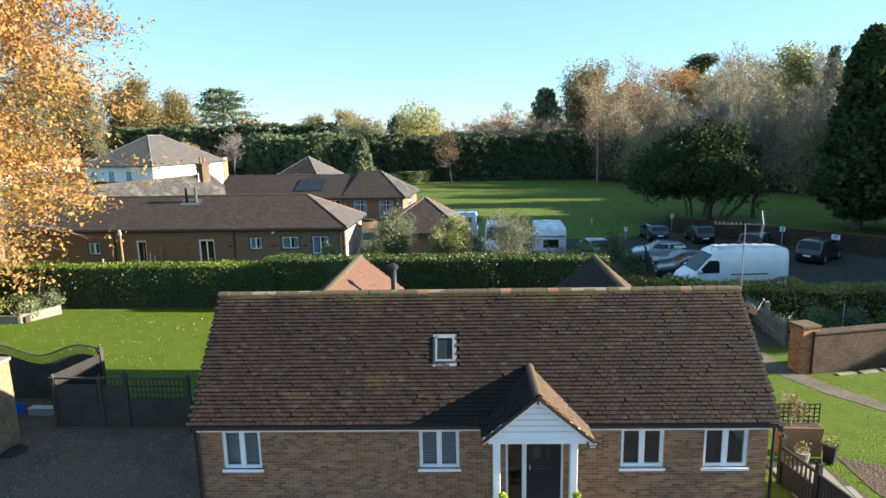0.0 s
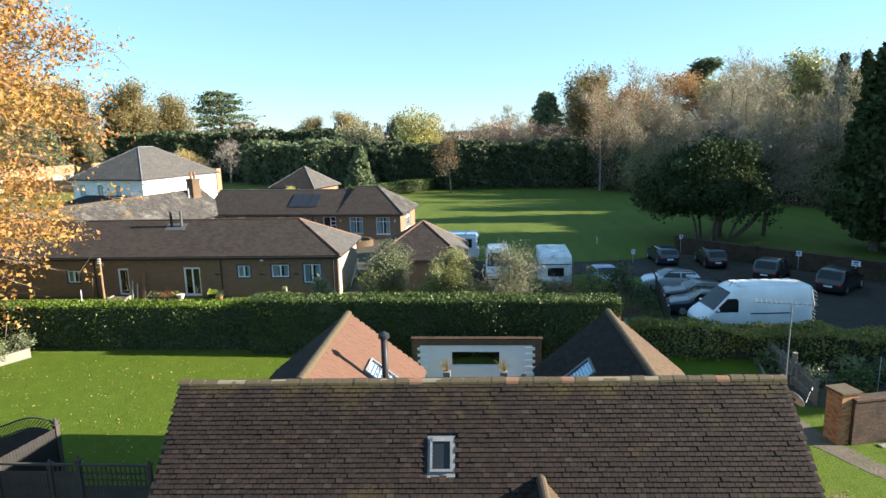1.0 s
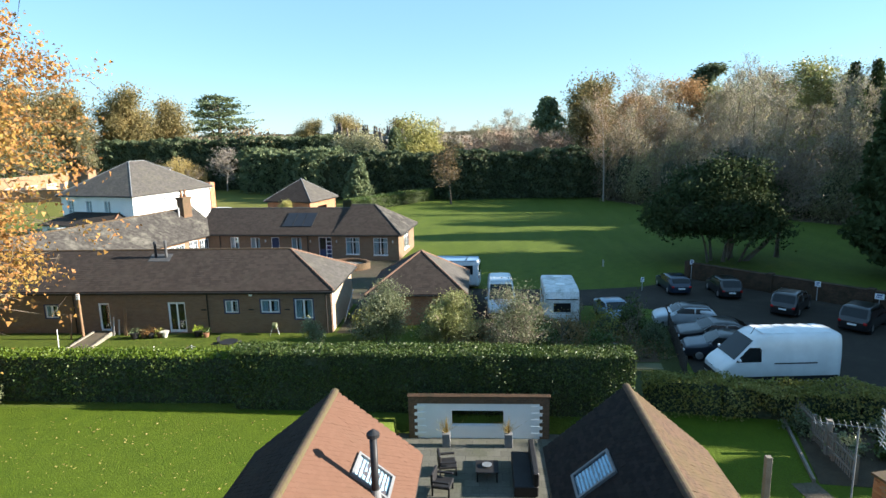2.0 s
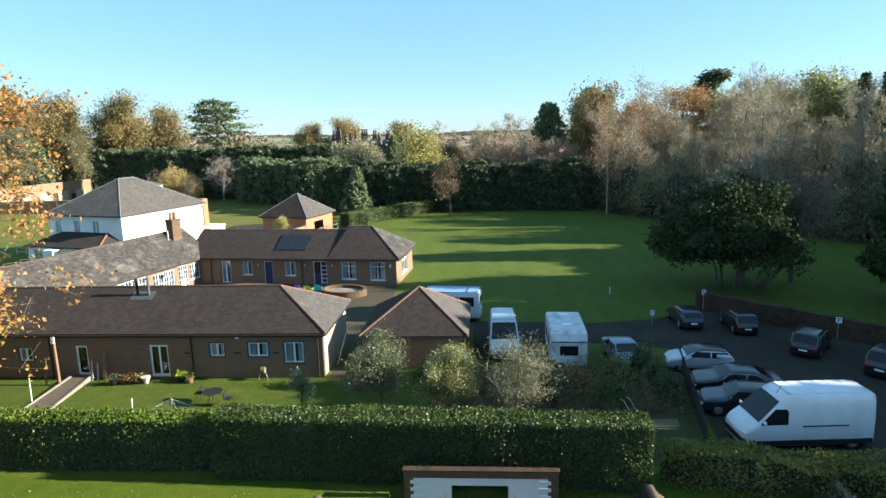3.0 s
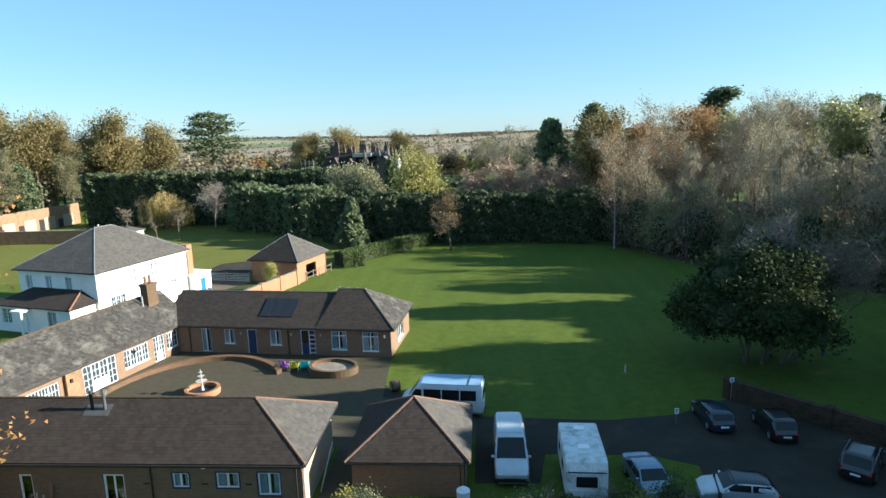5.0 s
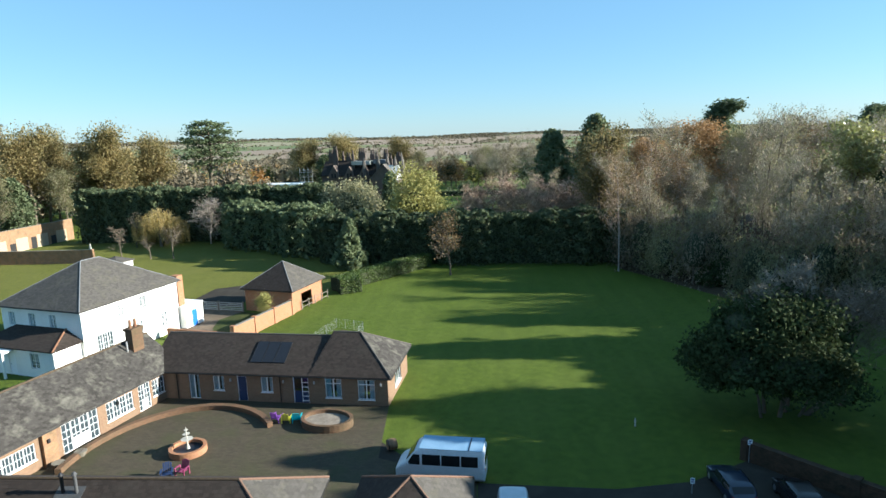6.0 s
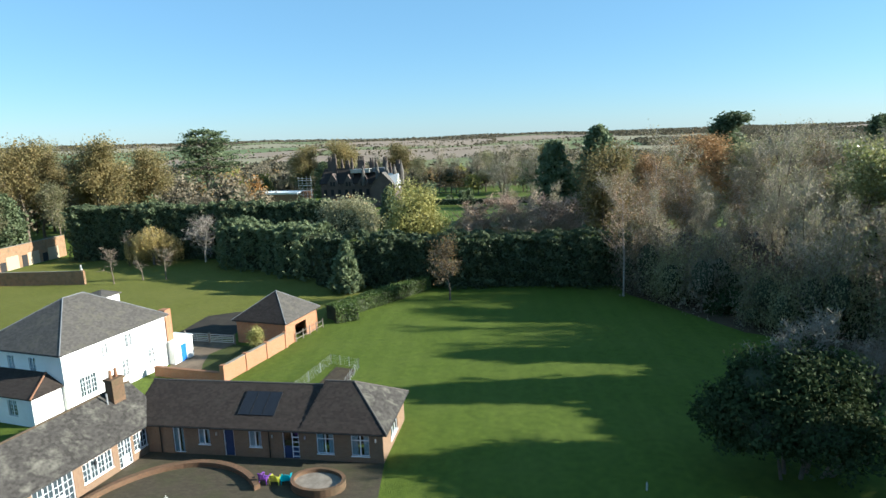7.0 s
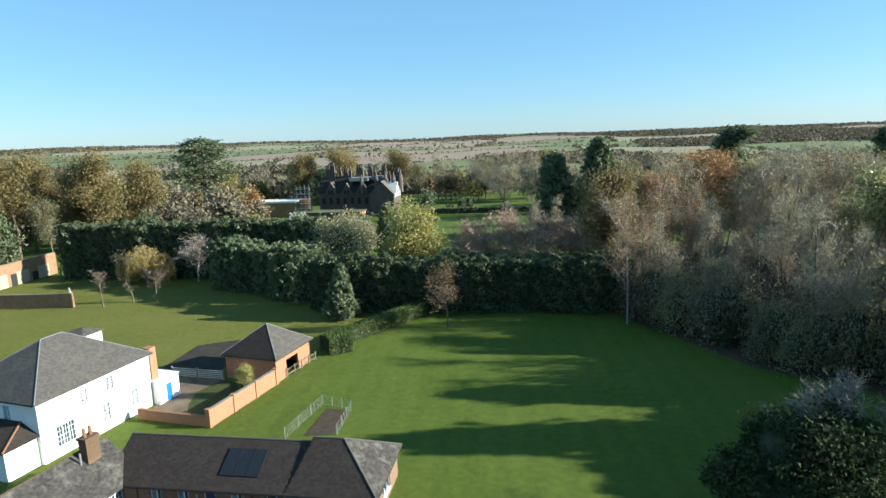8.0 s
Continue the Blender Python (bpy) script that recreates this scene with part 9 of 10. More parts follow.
def patio_chair(x, y, rz):
    top = thing("patio_chair", "dark woven patio chair", "chair", pose(x, y, -0.78, 0, 0, rz), "patio furniture")
    part("seat", boxed(-0.36, 0.36, -0.36, 0.36, 0.32, 0.44, 0.02), M["black_metal"], top)
    part("backrest", boxed(-0.36, 0.36, 0.28, 0.38, 0.44, 0.9, 0.02), M["black_metal"], top)
    for s in (-1, 1):
        part("armrest", boxed(s * 0.36 - 0.05, s * 0.36 + 0.05, -0.34, 0.3, 0.58, 0.65, 0.01), M["black_metal"], top)
        for t in (-1, 1):
            part("leg", boxed(s * 0.32 - 0.03, s * 0.32 + 0.03, t * 0.32 - 0.03, t * 0.32 + 0.03, 0, 0.32), M["black_metal"], top)
    return top


patio_chair(-1.6, 28.0, 100)
patio_chair(-1.7, 26.6, 80)
bench = thing("patio_sofa", "dark covered patio sofa", "sofa", pose(1.45, 27.6, -0.78), "patio furniture")
part("base", boxed(-0.45, 0.45, -1.3, 1.3, 0.02, 0.45, 0.03), M["black_metal"], bench)
part("backrest", boxed(0.25, 0.48, -1.3, 1.3, 0.45, 1.0, 0.04), M["black_metal"], bench)
table = thing("fire_table", "low dark patio table with a fire bowl", "table", pose(0.0, 27.7, -0.78), "patio furniture")
part("top", boxed(-0.45, 0.45, -0.45, 0.45, 0.4, 0.46, 0.01), M["black_metal"], table)
for s in (-1, 1):
    for t in (-1, 1):
        part("leg", boxed(s * 0.38 - 0.03, s * 0.38 + 0.03, t * 0.38 - 0.03, t * 0.38 + 0.03, 0, 0.4), M["black_metal"], table)
part("bowl", rod(bmesh.new(), (0, 0, 0.46), (0, 0, 0.54), 0.12, 0.2, 12), M["galv"], table)

# ---- bungalow garden ----
slipway = thing("access_ramp", "concrete ramp with pale kerbs up to the bungalow door", "ramp", pose(-25.2, 38.5, 0))
part("slope", slab(bmesh.new(), [(-0.5, 0, 0.03), (0.95, 0, 0.03), (0.6, 4.6, 0.2), (-0.6, 4.6, 0.2)], 0.3), M["path_dirt"], slipway)
for a, b in ((-0.55, -0.65), (1.0, 0.62)):
    part("kerb", slab(bmesh.new(), [(a - 0.06, 0, 0.1), (a + 0.06, 0, 0.1), (b + 0.06, 4.3, 0.28), (b - 0.06, 4.3, 0.28)], 0.3), M["slab"], slipway)
pole = thing("service_pole", "leaning brown timber service pole with insulators", "pole", pose(-26.0, 41.9, 0))
part("shaft", rod(bmesh.new(), (0, 0, -0.1), (0, 0, 3.1), 0.09, 0.075, 10), M["wood_pole"], pole)
for k in range(3):
    part("insulator", boxed(-0.12 + 0.02 * k, 0.14, -0.14, -0.06, 2.7 + k * 0.14, 2.78 + k * 0.14, 0.01), M["white"], pole)
for i, (x, y, h) in enumerate([(-24.4, 42.6, 1.25), (-24.1, 42.7, 1.05), (-23.6, 42.6, 1.8), (-26.8, 41.8, 1.7)]):
    p = thing("leaning_board", "pale timber leaning by the bungalow door", "timber", pose(x, y, 0, -8, 0, 0))
    part("plank", boxed(-0.05 - 0.05 * (i == 2), 0.05 + 0.05 * (i == 2), 0, 0.03, 0, h), M["wood_white"] if i < 2 else M["wood_pole"], p)
for i, (x, y, r, h, leaf) in enumerate([(-22.6, 42.0, 0.3, 0.4, "leaf_dark"), (-22.1, 42.2, 0.25, 0.3, "leaf_brown"), (-21.6, 42.1, 0.25, 0.35, "leaf_orange"), (-21.1, 42.3, 0.2, 0.3, "leaf_olive"), (-18.6, 42.5, 0.32, 0.4, "leaf_lime"), (-18.0, 42.3, 0.22, 0.3, "leaf_hedge")]):
    p = thing("patio_pot", "terracotta pot with a straggling plant against the bungalow", "plant pot", pose(x, y, 0.02), "pots by the bungalow")
    part("pot", rod(bmesh.new(), (0, 0, 0), (0, 0, h), r * 0.65, r, 12), M["terracotta"] if i % 2 else M["black_metal"], p)
    g = np.random.default_rng(700 + i)
    part("foliage", np_mesh(*leaves(np.abs(g.normal(0, 1, (90, 3))) * [r * 0.5, r * 0.5, 0.3] * g.choice([-1, 1], (90, 1)) * [1, 1, 1] * [[1, 1, 0]] + [0, 0, h] + np.abs(g.normal(0, 0.13, (90, 1))) * [[0, 0, 1]], 2, 0.045, 0.05, 8), M[leaf]), None, p)
urn = thing("stone_ornament", "pale round stone ornament by the pots", "ornament", pose(-20.7, 42.2, 0.02))
part("bowl", rod(rod(bmesh.new(), (0, 0, 0), (0, 0, 0.2), 0.12, 0.18, 12), (0, 0, 0.2), (0, 0, 0.42), 0.18, 0.3, 12), M["stone"], urn)


def airer():
    """A rotary line that has sunk over to one side, its cords slack between the arms."""
    top = thing("washing_line", "sagging silver rotary washing line on the garden grass", "washing line", pose(-16.6, 37.4, 0))
    part("pole", rod(bmesh.new(), (0, 0, -0.1), (0.05, 0, 1.25), 0.025), M["galv"], top)
    tips = [(-1.75, -0.25, 0.12), (-1.2, 0.75, 0.5), (1.35, 0.3, 0.55), (0.9, -0.7, 0.35)]
    for p in tips:
        part("arm", rod(bmesh.new(), (0.05, 0, 1.2), p, 0.016), M["galv"], top)
    cords = bmesh.new()
    for k in range(1, 5):
        f = k / 4
        ring = [tuple(c + (q - c) * f for c, q in zip((0.05, 0, 1.2), p)) for p in tips]
        for a, b in zip(ring, ring[1:] + ring[:1]):
            rod(cords, a, b, 0.006, sides=4)
    part("cord", cords, M["wood_white"], top, "pale slack cords")
    return top


airer()
tb = thing("garden_table", "small round metal garden table on the grass", "table", pose(-15.3, 39.5, 0))
part("top", rod(bmesh.new(), (0, 0, 0.68), (0, 0, 0.71), 0.55, sides=20), M["black_metal"], tb)
for a in range(3):
    t = a * 2.09
    part("leg", rod(bmesh.new(), (math.cos(t) * 0.15, math.sin(t) * 0.15, 0.68), (math.cos(t) * 0.4, math.sin(t) * 0.4, 0.0), 0.02), M["black_metal"], tb)
for x, y in ((-14.3, 39.2), (-16.3, 39.9)):
    ch = thing("garden_chair", "dark metal garden chair", "chair", pose(x, y, 0, 0, 0, 90 if x > -15 else -90), "garden chairs")
    part("seat", boxed(-0.2, 0.2, -0.2, 0.2, 0.42, 0.45), M["black_metal"], ch)
    part("backrest", boxed(-0.2, 0.2, 0.17, 0.2, 0.45, 0.85), M["black_metal"], ch)
    for s in (-1, 1):
        for t in (-1, 1):
            part("leg", rod(bmesh.new(), (s * 0.17, t * 0.17, 0.42), (s * 0.19, t * 0.19, 0), 0.014), M["black_metal"], ch)
reel = thing("hose_reel", "green hose reel stand against the bungalow wall", "hose reel", pose(-13.6, 42.6, 0.0))
part("frame", rod(rod(bmesh.new(), (-0.3, 0.1, 0), (-0.1, 0.2, 0.7), 0.02), (0.3, 0.1, 0), (0.1, 0.2, 0.7), 0.02), M["galv"], reel)
part("drum", rod(bmesh.new(), (-0.12, 0.2, 0.62), (0.12, 0.2, 0.62), 0.2, sides=14), M["leaf_green"], reel, "green hose drum")
for x, y, h in ((-19.2, 38.1, 0.9), (-25.9, 39.4, 1.5)):
    p = thing("garden_stake", "thin white garden stake", "stake", pose(x, y, 0))
    part("stick", rod(bmesh.new(), (0, 0, 0), (0.05, 0, h), 0.025), M["white"], p)
tank = thing("water_tank", "pale round plastic water tank beside the garage", "water tank", pose(-1.45, 43.1, 0))
part("drum", rod(rod(bmesh.new(), (0, 0, 0.9), (0, 0, 1.4), 0.33, 0.36, 16), (0, 0, 1.4), (0, 0, 1.55), 0.36, 0.15, 16), M["sign"], tank)
part("stand", boxed(-0.35, 0.35, -0.35, 0.35, 0, 0.9), M["brick_red"], tank)
barrow = thing("red_mower", "red garden mower with thin bent handles", "mower", pose(7.6, 37.2, 0.0, 0, 0, 35))
part("deck", boxed(-0.3, 0.3, -0.25, 0.25, 0.12, 0.38, 0.05), M["red"], barrow)
for s in (-1, 1):
    part("handle", rod(rod(bmesh.new(), (s * 0.2, 0.2, 0.3), (s * 0.22, 0.9, 1.0), 0.016), (s * 0.22, 0.9, 1.0), (s * 0.22, 1.15, 1.02), 0.016), M["galv"], barrow)
    for t in (-1, 1):
        part("wheel", rod(bmesh.new(), (s * 0.3, t * 0.22, 0.12), (s * 0.36, t * 0.22, 0.12), 0.12, sides=12), M["tyre"], barrow)
low = thing("retaining_edge", "low dark timber edge below the car park", "edging", pose(-3.4, 43.85, 0))
part("sleeper", boxed(0, 9.0, -0.1, 0.1, 0, 0.35, 0.02), M["wood_dark"], low)
side_gate = thing("leaning_ladder", "pale ladder leaning along the bungalow end wall", "ladder", pose(-9.4, 44.6, 0, 0, 0, 90))
for s in (0, 0.35):
    part("stile", rod(bmesh.new(), (0, -s * 0.3, 0.3 + s), (2.6, -s * 0.3, 1.5 + s), 0.03), M["galv"], side_gate)
for i in range(8):
    f = i / 7
    part("rung", rod(bmesh.new(), (2.6 * f, 0, 0.3 + 1.2 * f), (2.6 * f, -0.1, 0.65 + 1.2 * f), 0.015), M["galv"], side_gate)
paling_fence("boundary_fence", "leaning dark timber fence along the car park edge", (12.0, 45.2), (10.2, 35.6), 1.15, 5, "wood_dark", 0.22)

# ---- car park ----
def notice(x, y, z, h, face, w=0.3, ht=0.38):
    top = thing("parking_sign", "small white parking sign on a post", "sign", pose(x, y, 0, 0, 0, face), "parking signs")
    if h:
        part("post", rod(bmesh.new(), (0, 0.04, 0), (0, 0.04, z + ht), 0.03), M["galv"], top)
    part("plate", boxed(-w / 2, w / 2, -0.02, 0.0, z, z + ht, 0.004), M["sign"], top)
    bm = bmesh.new()
    box(bm, -w * 0.3, w * 0.3, -0.026, -0.022, z + ht * 0.6, z + ht * 0.85)
    box(bm, -w * 0.36, w * 0.36, -0.026, -0.022, z + ht * 0.2, z + ht * 0.3)
    box(bm, -w * 0.36, w * 0.2, -0.026, -0.022, z + ht * 0.36, z + ht * 0.46)
    part("lettering", bm, M["ink"], top)
    return top


notice(17.55, 57.0, 1.3, 1, 0)
notice(24.2, 50.1, 1.1, 1, -30, 0.36)
notice(26.8, 47.3, 0.9, 1, -40, 0.55, 0.38)
notice(12.5, 53.2, 0.75, 1, 0, 0.28)
gl = thing("garden_statue", "small pale weathered figure on the lawn", "statue", pose(11.2, 62.2, 0) @ Matrix.Scale(0.5, 4))
bm = bmesh.new()
for z0, z1, r0, r1 in ((0, 0.5, 0.16, 0.12), (0.5, 0.8, 0.1, 0.17), (0.8, 1.15, 0.17, 0.12), (1.15, 1.4, 0.1, 0.06)):
    rod(bm, (0, 0, z0), (0, 0, z1), r0, r1, 9)
me = finish(bm, M["stone"], True)
body = new("figure", me)
body.parent = gl

# ---- courtyard ----
def arc_wall():
    top = thing("curved_garden_wall", "low curved brick wall sweeping round the courtyard", "garden wall")
    c, r = Vector((-23.2, 56.6, 0)), 8.2
    n = 26
    for i in range(n):
        a0, a1 = radians(190 - i * 152 / n), radians(190 - (i + 1) * 152 / n)
        bm = bmesh.new()
        P = []
        for rr in (r - 0.24, r + 0.24):
            for a in (a0, a1):
                P.append((c.x + math.cos(a) * rr * 0.88, c.y + math.sin(a) * rr * 1.08))
        slab(bm, [(P[0][0], P[0][1], 0.42), (P[1][0], P[1][1], 0.42), (P[3][0], P[3][1], 0.42), (P[2][0], P[2][1], 0.42)], 0.44)
        part("wall_section", bm, M["brick_court"], top)
    return top


arc_wall()


def ring(name, label, category, x, y, rx, ry, h, t, rot, key, inner):
    top = thing(name, label, category, pose(x, y, 0, 0, 0, rot))
    n = 32
    bm = bmesh.new()
    loops = []
    for k, z in ((0, 0.0), (0, h), (-t, h), (-t, 0.0)):
        loops.append([bm.verts.new((math.cos(2 * math.pi * i / n) * (rx + k), math.sin(2 * math.pi * i / n) * (ry + k), z)) for i in range(n)])
    for a, b in zip(loops, loops[1:] + loops[:1]):
        for i in range(n):
            bm.faces.new((a[i], a[(i + 1) % n], b[(i + 1) % n], b[i]))
    part("wall", bm, M[key], top)
    if inner:
        bm = slab(bmesh.new(), [(math.cos(2 * math.pi * i / n) * (rx - t), math.sin(2 * math.pi * i / n) * (ry - t), h - 0.28) for i in range(n)], 0.2)
        part("filling", bm, M[inner], top)
    return top


ring("round_planter", "oval brick planter filled with pale gravel", "planter", -13.0, 62.6, 2.15, 1.6, 0.62, 0.28, -10, "brick_court", "pebble")
ring("fountain_pool", "round brick pool round the fountain", "pool", -22.4, 58.2, 1.35, 1.3, 0.5, 0.26, 0, "brick_red", "solar")
fo = thing("fountain", "tiered white stone fountain", "fountain", pose(-22.4, 58.2, 0.3) @ Matrix.Diagonal((0.78, 0.78, 0.86, 1)))
bm = bmesh.new()
z = 0.0
for z0, z1, r0, r1 in ((0, 0.3, 0.2, 0.12), (0.3, 0.75, 0.1, 0.08), (0.75, 0.9, 0.12, 0.55), (0.9, 1.25, 0.07, 0.06), (1.25, 1.36, 0.08, 0.34), (1.36, 1.65, 0.05, 0.05), (1.65, 1.73, 0.06, 0.2), (1.73, 2.0, 0.05, 0.02)):
    part("tier" if r1 > 0.15 else "stem", rod(bmesh.new(), (0, 0, z0), (0, 0, z1), r0, r1, 16), M["stone"], fo)


def slat_chair(x, y, rz, key, label):
    top = thing("slatted_chair", label, "chair", pose(x, y, 0.02, 0, 0, rz), "painted courtyard chairs")
    for i in range(4):
        part("seat_slat", boxed(-0.3, 0.3, -0.3 + i * 0.15, -0.18 + i * 0.15, 0.36 - i * 0.02, 0.385 - i * 0.02), M[key], top)
        part("back_slat", placed(boxed(-0.28 + i * 0.15, -0.16 + i * 0.15, 0, 0.025, 0, 0.72 - 0.05 * abs(i - 1.5)), pose(0, 0.26, 0.3, -18)), M[key], top)
    for s in (-1, 1):
        part("armrest", boxed(s * 0.36 - 0.06, s * 0.36 + 0.06, -0.36, 0.3, 0.56, 0.585), M[key], top)
        part("front_leg", boxed(s * 0.34 - 0.04, s * 0.34 + 0.04, -0.34, -0.3, 0, 0.56), M[key], top)
        part("back_leg", boxed(s * 0.34 - 0.03, s * 0.34 + 0.03, 0.22, 0.28, 0, 0.56), M[key], top)
    return top


slat_chair(-17.3, 63.1, 160, "purple", "purple painted slatted garden chair")
slat_chair(-16.4, 62.9, 178, "yellow", "yellow painted slatted garden chair")
slat_chair(-15.6, 63.0, 190, "cyan", "turquoise painted slatted garden chair")
slat_chair(-22.2, 54.7, 20, "navy_door", "dark blue painted slatted garden chair")
slat_chair(-21.3, 55.1, -10, "pink", "dusky pink painted slatted garden chair")
barrel = thing("cable_drum", "old wooden barrel lying on its side by the lawn", "barrel", pose(-7.2, 58.6, 0.45, 0, 0, 25))
bm = bmesh.new()
rod(bm, (-0.35, 0, 0), (0, 0, 0), 0.36, 0.44, 16)
rod(bm, (0, 0, 0), (0.35, 0, 0), 0.44, 0.36, 16)
part("drum", bm, M["wood_pole"], barrel)
for x in (-0.3, 0.3):
    part("hoop", rod(bmesh.new(), (x - 0.03, 0, 0), (x + 0.03, 0, 0), 0.4, sides=16), M["black_metal"], barrel)
for x, y in ((-31.2, 57.6), (-31.8, 56.0), (-33.0, 53.9)):
    p = thing("stone_trough", "grey stone planter against the courtyard wing", "planter", pose(x + 0.9, y, 0.02))
    part("bowl", rod(bmesh.new(), (0, 0, 0), (0, 0, 0.4), 0.25, 0.45, 12), M["slab"], p)

# ---- beyond the courtyard ----
def pen():
    top = thing("wire_pen", "small wire-fenced pen with bare soil behind the range", "pen")
    pts = [(-19.9, 79.8), (-18.1, 87.6), (-14.6, 86.2), (-14.9, 80.6)]
    part("soil", slab(bmesh.new(), [(-18.3, 80.4, 0.03), (-15.2, 80.8, 0.03), (-14.8, 85.8, 0.03), (-17.3, 86.6, 0.03)], 0.04), M["soil"], top)
    for (x0, y0), (x1, y1) in zip(pts, pts[1:]):
        for k in range(4):
            x, y = x0 + (x1 - x0) * k / 3, y0 + (y1 - y0) * k / 3
            part("stake", rod(bmesh.new(), (x, y, 0), (x, y, 1.2), 0.03), M["galv"], top)
        for k in range(6):
            z = 0.1 + k * 0.2
            part("wire", rod(bmesh.new(), (x0, y0, z), (x1, y1, z), 0.009, sides=4), M["galv"], top)
    return top


pen()


def field_gate(x, y, rz, L=3.4):
    top = thing("field_gate", "pale five-barred timber gate", "gate", pose(x, y, 0, 0, 0, rz), "yard gates")
    for k in range(5):
        part("bar", boxed(0, L, -0.03, 0.03, 0.2 + k * 0.24, 0.3 + k * 0.24), M["wood_white"], top)
    for u in (0, L / 2, L - 0.08):
        part("upright", boxed(u, u + 0.1, -0.045, -0.032, 0.15, 1.3), M["wood_white"], top)
    part("brace", rod(bmesh.new(), (0, -0.06, 0.2), (L / 2, -0.06, 1.25), 0.04), M["wood_white"], top)
    for u in (-0.15, L + 0.05):
        part("gate_post", boxed(u, u + 0.16, -0.08, 0.08, -0.1, 1.45), M["wood_grey"], top)
    return top


field_gate(-39.6, 96.0, -10)
field_gate(-35.9, 95.3, -10)
paling_fence("rail_fence", "dark post-and-rail fence beside the small barn", (-24.6, 95.4), (-22.6, 101.2), 1.2, 4, "wood_grey", 0)
paling_fence("white_rail_fence", "pale rail fence beside the white house", (-62, 84.5), (-54.6, 83.6), 1.1, 5, "wood_white", 0)
tree("wall_shrub", "yellow-leaved shrub against the orchard wall", pose(-27.9, 90.2, 0) @ Matrix.Scale(0.68, 4), grow(801, 4.2, 0.4, 0.08, 16, 1.9, 3, (0, 6, 5), 0.5), "leaf_yellow", 4, 0.1, 0.25, 801, category="shrub")
hedge("clipped_block", "clipped hedge block beside the lawn gate", [(-21.6, 103.8), (-18.6, 105.4)], 2.2, 2.2, "leaf_hedge", 90, 0.09, seed=18)
fin = thing("stone_finial", "pale stone finial on the end of the paddock wall", "finial", pose(-76.2, 129.7, 2.8))
part("ball", rod(rod(bmesh.new(), (0, 0, 0), (0, 0, 0.5), 0.3, 0.12, 10), (0, 0, 0.5), (0, 0, 1.0), 0.22, 0.1, 10), M["stone"], fin)


def manor():
    top = thing("manor_house", "distant dark stone manor with gables, chimneys and turrets", "manor house", pose(-57, 300, -6.0, 0, 0, -6))
    part("wall", boxed(-18, 16, 0, 16, 0, 11), M["manor"], top)
    faces, A, B = hip_roof(None, -18.6, 16.6, -0.6, 16.6, 11, 17.5, False, False)
    sloped(top, faces, ("slate_dark", "slate_dark"), 0.3, False)
    part("cross_wing", boxed(8, 19, -7, 6, 0, 10), M["manor"], top)
    sloped(top, [[(7.6, -7.4, 10), (7.6, 7, 10), (13.5, 7, 16), (13.5, -7.4, 16)], [(19.4, 7, 10), (19.4, -7.4, 10), (13.5, -7.4, 16), (13.5, 7, 16)]], ("slate", "slate"), 0.3, False)
    g = bmesh.new()
    P = [(8, -7, 10), (19, -7, 10), (13.5, -7, 15.8)]
    a = [g.verts.new(p) for p in P]
    b = [g.verts.new((p[0], p[1] + 0.5, p[2])) for p in P]
    g.faces.new(a)
    g.faces.new(b[::-1])
    for i in range(3):
        g.faces.new((a[i], b[i], b[(i + 1) % 3], a[(i + 1) % 3]))
    part("gable", g, M["manor"], top)
    for x, y, h, n in ((-15.4, 7, 22.5, 2), (-12.6, 5, 24.0, 2), (-10.2, 9, 21.5, 1), (-7.2, 8, 20.8, 2), (-3.4, 3, 22.0, 1), (0.2, 6, 22.8, 3), (4.4, 9, 21.8, 2), (7.6, 5, 21.0, 1), (10.8, 10, 22.0, 2), (15.2, 2, 19.5, 1), (17.0, 9, 20.5, 2)):
        ch = new("chimney")
        ch.parent = top
        part("shaft", boxed(x - 0.55 * n, x + 0.55 * n, y - 0.5, y + 0.5, 11, h - 1.6), M["manor"], ch)
        for k in range(n):
            u = x + (k - (n - 1) / 2) * 1.05
            part("flue", rod(bmesh.new(), (u, y, h - 1.6), (u, y, h), 0.42, 0.36, 8), M["manor"], ch)
            part("cap", rod(bmesh.new(), (u, y, h), (u, y, h + 0.3), 0.5, 0.5, 8), M["manor"], ch)
    for x, y, r, h in ((9.5, 0, 1.0, 19.5), (13.5, 1, 1.1, 20.5), (17.5, 0, 1.0, 19.5), (19.2, 6, 1.2, 21.0), (3.0, -1, 0.9, 19.0)):
        part("turret", rod(rod(bmesh.new(), (x, y, 10), (x, y, 15.5), r, r, 8), (x, y, 15.5), (x, y, h), r * 1.15, 0.05, 8), M["slate"], top)
    for c, w, h in ((-12.0, 3.4, 15.6), (-4.5, 3.0, 15.0), (2.6, 3.2, 15.4)):
        g = bmesh.new()
        P = [(c - w, -0.7, 9.5), (c + w, -0.7, 9.5), (c, -0.7, h)]
        a = [g.verts.new(p) for p in P]
        b = [g.verts.new((p[0], 6.5, p[2])) for p in P]
        g.faces.new(a)
        g.faces.new(b[::-1])
        for i in range(3):
            g.faces.new((a[i], b[i], b[(i + 1) % 3], a[(i + 1) % 3]))
        part("front_gable", g, M["manor"], top)
        for u in (c - 1.2, c + 0.2):
            part("gable_window", boxed(u, u + 1.0, -0.78, -0.68, 9.8, 11.8), M["dark"], top)
    for k in range(7):
        part("wall_window", boxed(-16.6 + k * 3.4, -15.2 + k * 3.4, -0.08, 0.02, 5.4, 8.2), M["dark"], top)
    g = bmesh.new()
    P = [(19.45, -6.2, 8.6), (19.45, 5.2, 8.6), (19.45, -0.5, 15.2)]
    a = [g.verts.new(p) for p in P]
